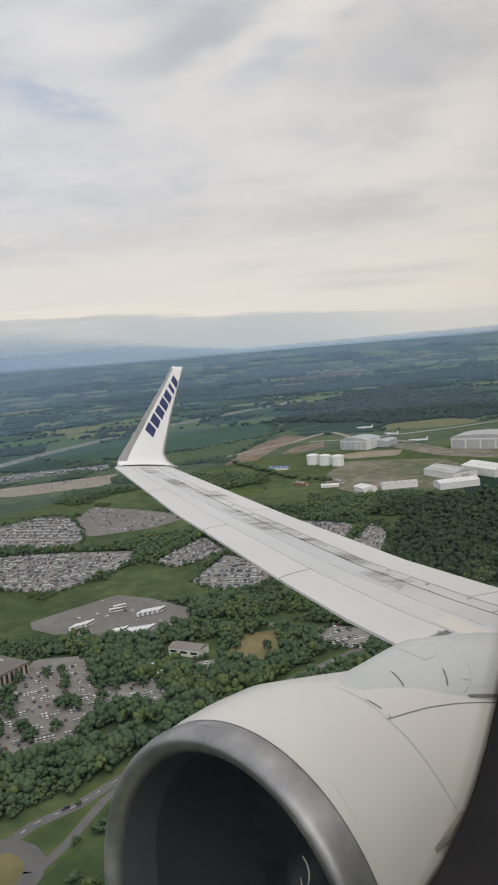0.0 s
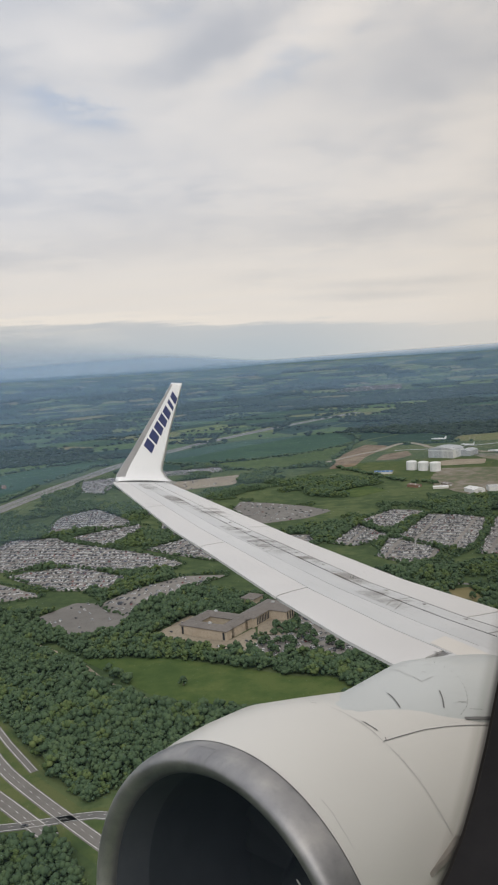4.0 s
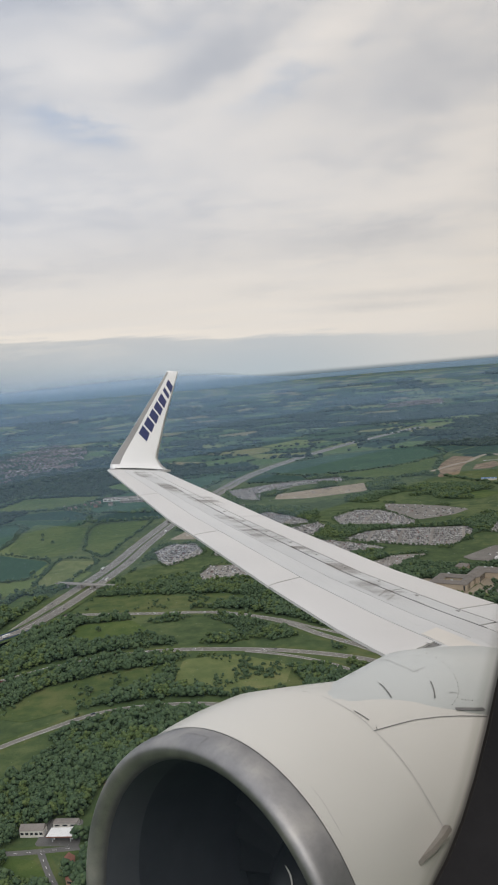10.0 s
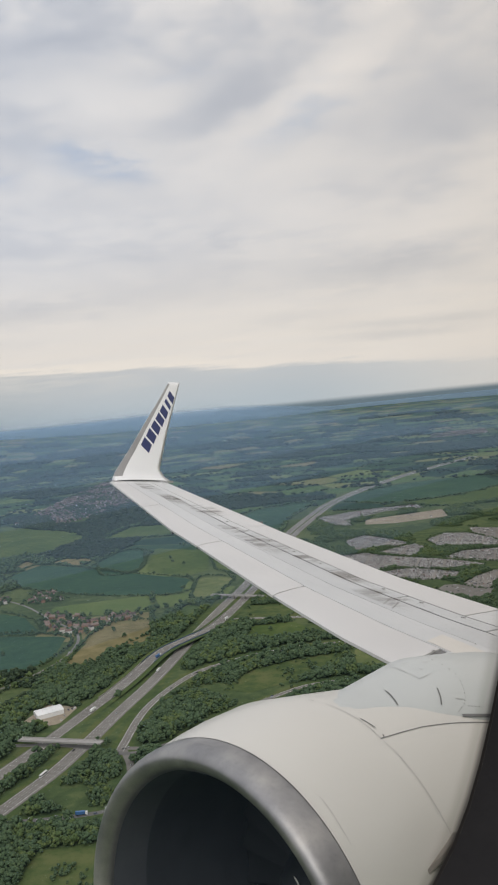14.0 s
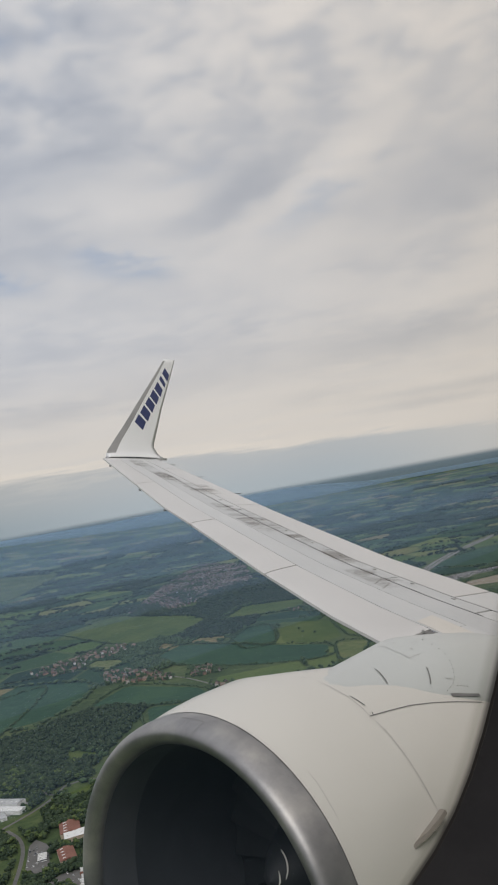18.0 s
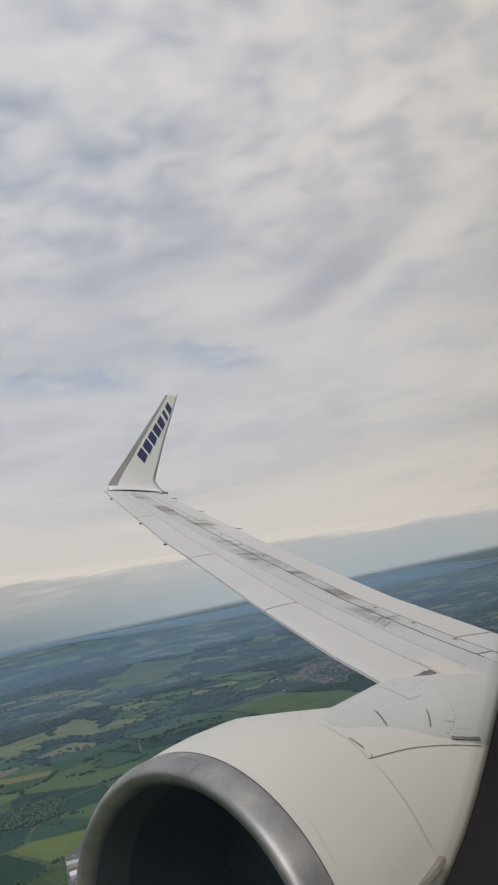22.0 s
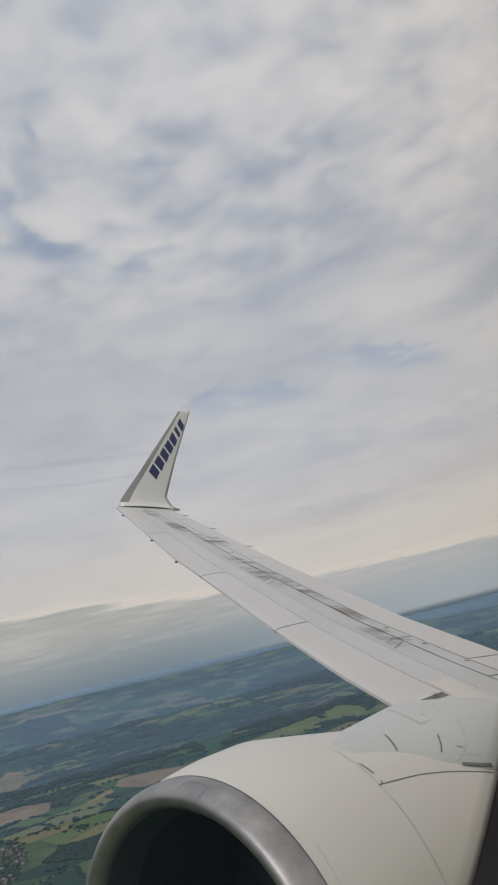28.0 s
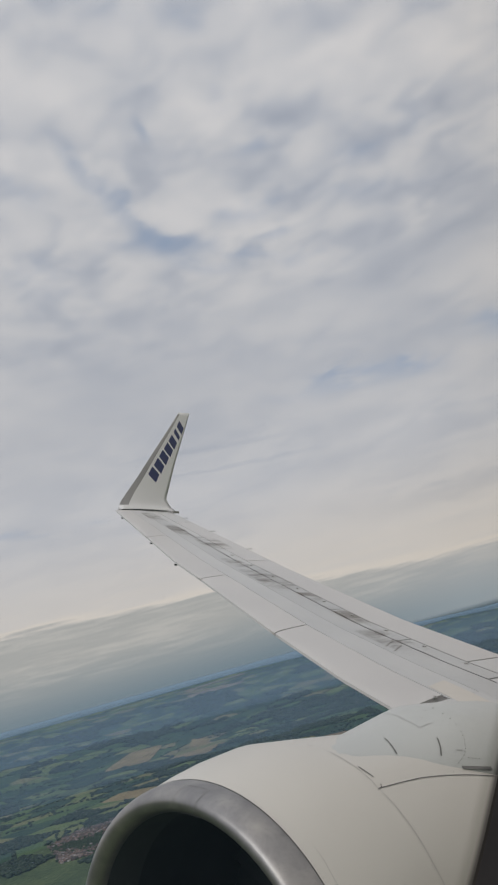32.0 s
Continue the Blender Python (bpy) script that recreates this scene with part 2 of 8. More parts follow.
    patch("grey", -16.4, 23.3, 7.75, 2.37, 4, 0.35)
    patch("grey", -15.7, 17.4, 5.8, 1.26, -4, 0.55)
    patch("grey", -21.5, 11.2, 8.06, 1.58, -1, 0.3)
    patch("grey", -36.6, 24.7, 8.7, 1.19, -11, 0.3)
    patch("grey", -42.7, 22.8, 6.86, 1.58, -11, 0.3)
    patch("grey", -16.6, 31.5, 5.56, 2.37, 14, 0.3)
    patch("grey", -17.6, 7.2, 5.58, 0.79, -1, 0.5)
    patch("grey", -34.7, 14.7, 6.13, 0.2, -4, 0.4)
    patch("grey", -33.0, 13.1, 6.49, 0.16, -4, 0.4)
    # bright swells
    patch("light", -3.9, 20.7, 5.07, 1.26, 11, 0.5)
    patch("light", 1.7, 15.1, 6.14, 1.58, 6, 0.3)
    patch("light", 15.7, 12.6, 4.45, 2.37, 16, 0.45)
    patch("light", -11.3, 21.0, 5.5, 1.66, -7, 0.6)
    patch("light", 3.9, 20.1, 7.16, 1.03, 20, 0.7)
    patch("light", 0.9, 30.5, 5.51, 2.37, 8, 0.5)
    patch("light", -8.5, 12.7, 10.54, 1.58, -7, 0.3)
    patch("light", -15.5, 35.9, 5.86, 2.77, -13, 0.6)
    patch("light", -12.1, 17.2, 5.38, 1.19, -5, 0.4)
    patch("light", -8.0, 19.9, 5.89, 1.38, -3, 0.5)
    patch("light", 2.8, 18.5, 6.25, 1.03, 22, 0.5)
    patch("light", -28.2, 38.8, 4.82, 2.37, -16, 0.6)
    patch("light", -36.8, 36.6, 3.45, 1.58, -46, 0.6)
    patch("light", -39.4, 30.2, 4.12, 1.66, -16, 0.7)
    patch("light", -28.9, 29.5, 4.09, 1.42, -16, 0.6)
    patch("light", -20.0, 36.6, 3.94, 2.37, -16, 0.5)
    patch("light", -11.6, 32.8, 4.7, 1.98, 4, 0.5)
    patch("light", -25.0, 21.1, 7.63, 1.66, -11, 0.6)
    patch("light", -39.1, 40.0, 5.16, 1.58, -16, 0.4)
    patch("light", -20.1, 31.9, 3.72, 1.58, 14, 0.4)
    body = n.math("ADD", body, n.math("ADD", n.math("MULTIPLY", sums["light"], 0.19), n.math("MULTIPLY", sums["grey"], -0.20)))
    cloud = n.ramp(n.math("ADD", body, 0.5), [(0.24, (0.43, 0.455, 0.51)), (0.40, (0.56, 0.57, 0.60)), (0.52, (0.67, 0.66, 0.66)), (0.70, (0.77, 0.742, 0.72))])
    cloud = n.mix(1.0, cloud, n.ramp(n.math("DIVIDE", el, 90.0), [(0.0, (1.0, 1.0, 1.0)), (0.12, (1.05, 1.05, 1.05)), (0.2, (1.02, 1.02, 1.02)), (0.33, (1.05, 1.05, 1.05)), (0.5, (1.10, 1.10, 1.10))]), "MULTIPLY")
    torn = n.math("ADD", n.math("MULTIPLY", n.math("SUBTRACT", 0.5, cells), 1.6), n.math("MULTIPLY", n.math("SUBTRACT", 0.5, fine), 1.6))
    gap = n.smooth(n.math("ADD", sums["blue"], n.math("MULTIPLY", torn, n.math("ADD", n.math("MULTIPLY", sums["blue"], 0.8), n.math("MULTIPLY", high, 0.36)))), 0.0, 1.7)
    sky = n.mix(n.math("MULTIPLY", gap, 0.80), cloud, blue)
    # warmer and dimmer round the hidden sun's side
    sky = n.mix(n.smooth(az, -22.0, 18.0), n.mix(1.0, sky, (0.965, 0.99, 1.035), "MULTIPLY"), n.mix(1.0, sky, (1.02, 0.985, 0.94), "MULTIPLY"))
    # cream light under the sheet's far edge
    streak = n.noise(n.add("ShaderNodeCombineXYZ", {0: x, 1: y, 2: n.math("MULTIPLY", z, 16.0)}).outputs[0], 7.0, 4.0, 0.55)
    wisp = n.noise(n.add("ShaderNodeCombineXYZ", {0: x, 1: y, 2: n.math("MULTIPLY", z, 11.0)}).outputs[0], 13.0, 4.0, 0.6)
    cream = n.mix(n.math("MULTIPLY", streak, 0.55), (0.84, 0.768, 0.682), (0.67, 0.655, 0.64))
    cream = n.mix(n.math("MULTIPLY", sums["grey"], 0.5, clamp=True), cream, (0.44, 0.445, 0.455))
    sky = n.mix(n.math("MULTIPLY", n.smooth(el, 13.0, 3.0), 0.85), sky, cream)
    # the grey bank that stands on the horizon: low in the north-east, higher towards the west
    rim_height = n.ramp(n.math("DIVIDE", n.math("ADD", az, 50.0), 70.0), [(0.05, (0.54,) * 3), (0.21, (0.48,) * 3), (0.27, (0.40,) * 3), (0.37, (0.335,) * 3), (0.47, (0.32,) * 3), (0.61, (0.28,) * 3), (0.72, (0.22,) * 3), (0.96, (0.12,) * 3)])
    over = n.math("SUBTRACT", el, n.math("MULTIPLY", rim_height, 10.0))
    over = n.math("ADD", over, n.math("ADD", n.math("MULTIPLY", n.math("SUBTRACT", streak, 0.5), 1.3), n.math("MULTIPLY", n.math("SUBTRACT", wisp, 0.5), 0.9)))
    west = n.smooth(az, -10.0, -34.0)
    share = n.math("DIVIDE", el, 3.2, clamp=True)
    near_bank = n.mix(share, (0.455, 0.515, 0.555), (0.555, 0.56, 0.565))
    far_bank = n.mix(share, (0.215, 0.29, 0.34), (0.49, 0.495, 0.48))
    bank = n.mix(west, near_bank, far_bank)
    bank = n.mix(n.math("MULTIPLY", n.math("MULTIPLY", n.smooth(wisp, 0.42, 0.68), n.smooth(el, 0.8, 3.0)), 0.5), bank, (0.68, 0.66, 0.62))
    solid = n.math("MULTIPLY", n.smooth(over, 0.28, -0.30), n.math("ADD", n.math("MULTIPLY", n.smooth(az, 17.0, 0.0), 0.62), 0.33))
    sky = n.mix(solid, sky, bank)
    # a bright frayed rim along the bank's top
    rim = n.math("MULTIPLY", n.smooth(over, -0.10, 0.16), n.smooth(over, 0.75, 0.16))
    sky = n.mix(n.math("MULTIPLY", rim, n.math("MULTIPLY", n.smooth(az, 10.0, -6.0), 0.55)), sky, (0.86, 0.79, 0.70))
    # brighter overhead
    sky = n.mix(1.0, sky, n.ramp(z, [(0.0, (1, 1, 1)), (0.70, (1.0, 1.0, 1.0)), (1.0, (1.45, 1.45, 1.45))]), "MULTIPLY")
    # the distance beyond the ground sheet, with blue haze painted into its colours
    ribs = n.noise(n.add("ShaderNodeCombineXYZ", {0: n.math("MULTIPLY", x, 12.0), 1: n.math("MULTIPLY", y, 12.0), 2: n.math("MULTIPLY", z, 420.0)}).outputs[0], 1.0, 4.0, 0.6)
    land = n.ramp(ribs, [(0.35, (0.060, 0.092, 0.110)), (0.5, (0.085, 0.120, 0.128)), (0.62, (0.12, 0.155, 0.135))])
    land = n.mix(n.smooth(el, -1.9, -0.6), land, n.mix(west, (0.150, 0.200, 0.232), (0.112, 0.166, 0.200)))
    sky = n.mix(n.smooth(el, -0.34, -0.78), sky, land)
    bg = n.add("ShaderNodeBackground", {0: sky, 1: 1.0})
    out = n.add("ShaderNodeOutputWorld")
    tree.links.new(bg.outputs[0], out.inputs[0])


build_world()
sun_lamp = new("sun", bpy.data.lights.new("sun", "SUN"))
sun_lamp.data.energy, sun_lamp.data.angle, sun_lamp.data.color = 1.25, radians(28), (1.0, 0.97, 0.93)
sun_lamp.matrix_world = look((0, 0, 900), Vector((0, 0, 900)) - sun_dir)

# ---- materials ----


def surface(name, stops, scale, rough=0.6, metal=0.0, bump=0.0, bump_scale=None, island=0.0, per_object=0.0, spec=0.5, coat=0.0, detail=5.0, rough_var=0.0):
    """A node material: a colour ramp over noise at two scales, with relief."""
    m = bpy.data.materials.new(name)
    m.use_nodes = True
    tree = m.node_tree
    tree.nodes.clear()
    n = Nodes(tree)
    pos = n.add("ShaderNodeTexCoord").outputs["Object"]
    a = n.noise(pos, scale, detail, 0.6)
    b = n.noise(pos, scale * 0.13, 2.0, 0.5)
    fac = n.math("ADD", n.math("MULTIPLY", a, 0.55), n.math("MULTIPLY", b, 0.45))
    if island:
        r = n.add("ShaderNodeNewGeometry").outputs["Random Per Island"]
        fac = n.math("ADD", n.math("MULTIPLY", fac, 1 - island), n.math("MULTIPLY", r, island))
    if per_object:
        r = n.add("ShaderNodeObjectInfo").outputs["Random"]
        fac = n.math("ADD", n.math("MULTIPLY", fac, 1 - per_object), n.math("MULTIPLY", r, per_object))
    col = n.ramp(fac, stops)
    ins = {"Base Color": col, "Roughness": rough, "Metallic": metal, "Specular IOR Level": spec, "Coat Weight": coat}
    if rough_var:
        ins["Roughness"] = n.math("ADD", n.math("MULTIPLY", a, rough_var), rough - rough_var / 2)
    if bump:
        h = n.noise(pos, bump_scale or scale * 3, 3.0, 0.6)
        ins["Normal"] = n.add("ShaderNodeBump", {"Strength": bump, "Distance": 0.02, "Height": h}).outputs[0]
    shader = n.add("ShaderNodeBsdfPrincipled", ins)
    out = n.add("ShaderNodeOutputMaterial")
    tree.links.new(shader.outputs[0], out.inputs[0])
    return m


def two(a, b, lo=0.35, hi=0.65):
    return [(lo, a), (hi, b)]


M = {}
M["wing_skin"] = surface("wing_skin", two((0.505, 0.515, 0.525), (0.61, 0.615, 0.62)), 0.9, 0.42, 0.0, 0.04, 30, spec=0.5, rough_var=0.2)
M["panel_grey"] = surface("panel_grey", two((0.46, 0.472, 0.485), (0.565, 0.573, 0.58)), 0.8, 0.45, 0.0, 0.04, 30, rough_var=0.2)
M["slat_metal"] = surface("slat_metal", two((0.545, 0.54, 0.54), (0.63, 0.622, 0.618)), 0.8, 0.40, 0.0, 0.03, 25, rough_var=0.15)
M["white_paint"] = surface("white_paint", two((0.575, 0.56, 0.52), (0.63, 0.615, 0.575)), 0.7, 0.38, 0.0, 0.012, 12, coat=0.2, rough_var=0.12)
M["fairing_paint"] = surface("fairing_paint", two((0.475, 0.50, 0.495), (0.545, 0.565, 0.555)), 0.9, 0.38, 0.0, 0.02, 20)
M["winglet_paint"] = surface("winglet_paint", two((0.76, 0.77, 0.785), (0.83, 0.835, 0.845)), 1.1, 0.3, 0.0, 0.02, 20)
M["bare_metal"] = surface("bare_metal", [(0.38, (0.20, 0.20, 0.21)), (0.5, (0.335, 0.33, 0.33)), (0.62, (0.50, 0.48, 0.46))], 3.4, 0.44, 0.85, 0.05, 3.0, rough_var=0.24)
M["edge_metal"] = surface("edge_metal", two((0.30, 0.30, 0.30), (0.42, 0.42, 0.42)), 2.0, 0.4, 0.6)
M["seam"] = surface("seam", two((0.12, 0.12, 0.12), (0.20, 0.195, 0.19)), 8, 0.7)
M["soot"] = surface("soot", two((0.27, 0.265, 0.26), (0.50, 0.50, 0.49)), 5, 0.75)
# inlet colours get darker with depth: the shade inside is put into them
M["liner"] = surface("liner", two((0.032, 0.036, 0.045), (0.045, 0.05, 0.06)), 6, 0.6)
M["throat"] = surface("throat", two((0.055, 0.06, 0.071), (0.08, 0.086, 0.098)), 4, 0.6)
M["fan_shaded"] = surface("fan_shaded", two((0.014, 0.016, 0.02), (0.022, 0.025, 0.03)), 5, 0.6, 0.1)
M["navy"] = surface("navy", two((0.012, 0.022, 0.10), (0.02, 0.03, 0.13)), 6, 0.35)
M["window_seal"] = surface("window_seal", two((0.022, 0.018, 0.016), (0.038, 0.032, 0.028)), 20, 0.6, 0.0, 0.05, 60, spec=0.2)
# the shade of the unlit cabin is put into this dark colour
M["shaded_trim"] = surface("shaded_trim", two((0.036, 0.034, 0.035), (0.055, 0.051, 0.052)), 20, 0.8, 0.0, 0.05, 60, spec=0.08)
M["cream_decal"] = surface("cream_decal", two((0.60, 0.575, 0.53), (0.64, 0.61, 0.57)), 3, 0.5)

# ---- helpers of the build ----


def mesh_ob(name, verts, faces, material, parent=None, smooth=False, label=""):
    me = bpy.data.meshes.new(name)
    me.from_pydata([tuple(v) for v in verts], [], [tuple(f) for f in faces])
    me.materials.append(material)
    if smooth:
        me.polygons.foreach_set("use_smooth", [True] * len(me.polygons))
    me.update()
    ob = new(name, me)
    ob.parent = parent
    if label:
        tagged(ob, label)
    return ob


def part(name, bm, material, parent, label="", smooth=False):
    me = bpy.data.meshes.new(name)
    bm.normal_update()
    bm.to_mesh(me)
    bm.free()
    me.materials.append(material)
    if smooth:
        me.polygons.foreach_set("use_smooth", [True] * len(me.polygons))
    ob = new(name, me)
    ob.parent = parent
    if label:
        tagged(ob, label)
    return ob


def grid_faces(nu, nv, wrap=False):
    out = []
    for i in range(nu - 1):
        for j in range(nv if wrap else nv - 1):
            k = (j + 1) % nv
            out.append((i * nv + j, i * nv + k, (i + 1) * nv + k, (i + 1) * nv + j))
    return out


def spline(pts, step):
    """A Catmull-Rom line through pts, at about that step."""
    p = [Vector((*q, 0)) if len(q) == 2 else Vector(q) for q in pts]
    p = [2 * p[0] - p[1]] + p + [2 * p[-1] - p[-2]]
    out = []
    for a, b, c, d in zip(p, p[1:], p[2:], p[3:]):
        k = max(1, int((c - b).length / step))
        for i in range(k):
            t = i / k
            out.append(0.5 * ((2 * b) + (c - a) * t + (2 * a - 5 * b + 4 * c - d) * t * t + (3 * b - a - 3 * c + d) * t ** 3))
    out.append(p[-2])
    return out


def box_bm(x0, y0, z0, x1, y1, z1, bm=None):
    bm = bm or bmesh.new()
    v = [bm.verts.new(c) for c in ((x0, y0, z0), (x1, y0, z0), (x1, y1, z0), (x0, y1, z0), (x0, y0, z1), (x1, y0, z1), (x1, y1, z1), (x0, y1, z1))]
    for f in ((3, 2, 1, 0), (4, 5, 6, 7), (0, 1, 5, 4), (1, 2, 6, 5), (2, 3, 7, 6), (3, 0, 4, 7)):
        bm.faces.new([v[i] for i in f])
    return bm


def gable_bm(w, l, z0, z1, over=0.0, bm=None):
    """A ridged roof along y."""
    bm = bm or bmesh.new()
    a, b = w / 2 + over, l / 2 + over
    v = [bm.verts.new(c) for c in ((-a, -b, z0), (a, -b, z0), (a, b, z0), (-a, b, z0), (0, -b, z1), (0, b, z1))]
    for f in ((0, 1, 4), (3, 5, 2), (1, 2, 5, 4), (3, 0, 4, 5), (3, 2, 1, 0)):
        bm.faces.new([v[i] for i in f])
    return bm

# ---- the airliner: x to starboard, y to the nose, z up, from the seat's eye point, in real metres ----
airliner = tagged(new("airliner"), "white jet airliner in flight with winglet and underwing engine", "airliner")
airliner.scale = (MODEL,) * 3

TIP = (15.5, -10.84, -0.343)


def wing_z(x, y):
    return TIP[2] + math.tan(radians(8.05)) * (x - TIP[0]) + math.tan(radians(1.0)) * (y - TIP[1])


def lead(x):
    return float(np.interp(x, [0.0, 4.42, 5.18, 6.64, 9.16, 10.34, 12.31, 15.5], [-4.45, -6.18, -6.38, -6.92, -7.96, -8.42, -9.35, -10.84]))


def trail(x):
    return float(np.interp(x, [0.0, 5.0, 6.6, 9.6, 15.5], [-9.15, -9.22, -9.40, -10.30, -12.42]))


def on_wing(x, c, lift=0.0):
    """A point of the wing's upper skin at the span x and the share c of the chord."""
    y0, y1 = lead(x), trail(x)
    ch = y0 - y1
    y = y0 - ch * c
    bulge = 0.115 * ch * (0.30 * math.sqrt(max(c, 0)) * (1 - c) ** 1.1)
    return Vector((x, y, wing_z(x, y) + bulge + lift))


def wing_patch(name, x0, x1, c0, c1, material, parent, lift=0.0, nx=14, nc=8, depth=0.012, label="", skew=0.0):
    """A panel of the wing's skin, with a rim that goes down into the wing."""
    verts, ring = [], []
    for i in range(nx + 1):
        for j in range(nc + 1):
            c = c0 + (c1 - c0) * j / nc
            x = x0 + (x1 - x0) * i / nx + skew * (c - c0)
            verts.append(on_wing(x, c, lift))
    faces = grid_faces(nx + 1, nc + 1)
    w = nc + 1
    ring = [j for j in range(w)] + [i * w + nc for i in range(1, nx + 1)] + [nx * w + j for j in range(nc - 1, -1, -1)] + [i * w for i in range(nx - 1, 0, -1)]
    base, m = len(verts), len(ring)
    verts += [verts[k].copy() for k in ring] + [verts[k] - Vector((0, 0, depth)) for k in ring]
    for k in range(m):
        faces.append((base + k, base + m + k, base + m + (k + 1) % m, base + (k + 1) % m))
    return mesh_ob(name, verts, faces, material, parent, True, label)


def build_wing():
    # the inner box of the wing: dark joints show between the skins
    nx = 40
    cs = [1, 0.8, 0.6, 0.4, 0.25, 0.12, 0.05, 0.015, 0.0]
    verts = []
    xs = [0.25 + (15.5 - 0.25) * i / nx for i in range(nx + 1)]
    for x in xs:
        ch = lead(x) - trail(x)
        top = [on_wing(x, c, -0.014) for c in cs]
        low = []
        for c in reversed(cs[:-1]):
            q = on_wing(x, c, 0)
            q.z -= 0.014 + ch * (0.34 * math.sqrt(c) * (1 - c) * 0.42)
            low.append(q)
        verts += top + low[:-1]
    w = len(cs) + len(cs) - 2
    faces = grid_faces(nx + 1, w, True)
    faces += [tuple(range(w - 1, -1, -1)), tuple(nx * w + j for j in range(w))]
    wing = mesh_ob("wing", verts, faces, M["seam"], airliner, True, "grey-white swept wing with slats and flaps set for take-off")
    g = 0.012
    # skins from front to back: slats, spar box, spoilers, flaps and aileron
    slats = [(4.3, 6.62), (6.62, 9.15), (9.15, 12.3), (12.3, 15.45)]
    for a, b in slats:
        wing_patch("slat", a + g, b - g, 0.0, 0.245, M["slat_metal"], wing, 0.002, 16, 12, 0.03, "pale leading-edge slat", 0.35)
    wing_patch("root_skin", 0.3, 4.3 - g, 0.0, 0.42, M["wing_skin"], wing, 0.004, 10, 10)
    wing_patch("spar_skin", 4.3, 15.45, 0.252, 0.42, M["wing_skin"], wing, 0.0, 44, 6)
    wing_patch("upper_skin", 0.3, 15.45, 0.4235, 0.585, M["panel_grey"], wing, 0.0, 44, 6)
    for a, b in ((4.5, 5.85), (5.85, 7.2), (7.2, 8.55), (8.55, 9.9)):
        wing_patch("spoiler", a + g, b - g, 0.590, 0.70, M["panel_grey"], wing, 0.003, 10, 5, 0.03, "grey spoiler panel lying flat")
    wing_patch("rear_skin", 9.9 + g, 15.45, 0.590, 0.70, M["wing_skin"], wing, 0.0, 20, 5)
    wing_patch("rear_skin", 0.3, 4.5 - g, 0.590, 0.70, M["wing_skin"], wing, 0.0, 12, 5)
    wing_patch("flap", 0.3, 5.0 - g, 0.712, 1.0, M["wing_skin"], wing, 0.0, 12, 8, 0.03, "inner trailing-edge flap")
    wing_patch("flap", 5.0 + g, 10.2 - g, 0.712, 1.0, M["slat_metal"], wing, 0.0, 20, 8, 0.03, "outer trailing-edge flap")
    wing_patch("aileron", 10.2 + g, 14.0 - g, 0.712, 1.0, M["slat_metal"], wing, 0.0, 16, 8, 0.03, "white aileron")
    wing_patch("tip_skin", 14.0 + g, 15.45, 0.712, 1.0, M["wing_skin"], wing, 0.0, 8, 8)
    return wing


wing = build_wing()


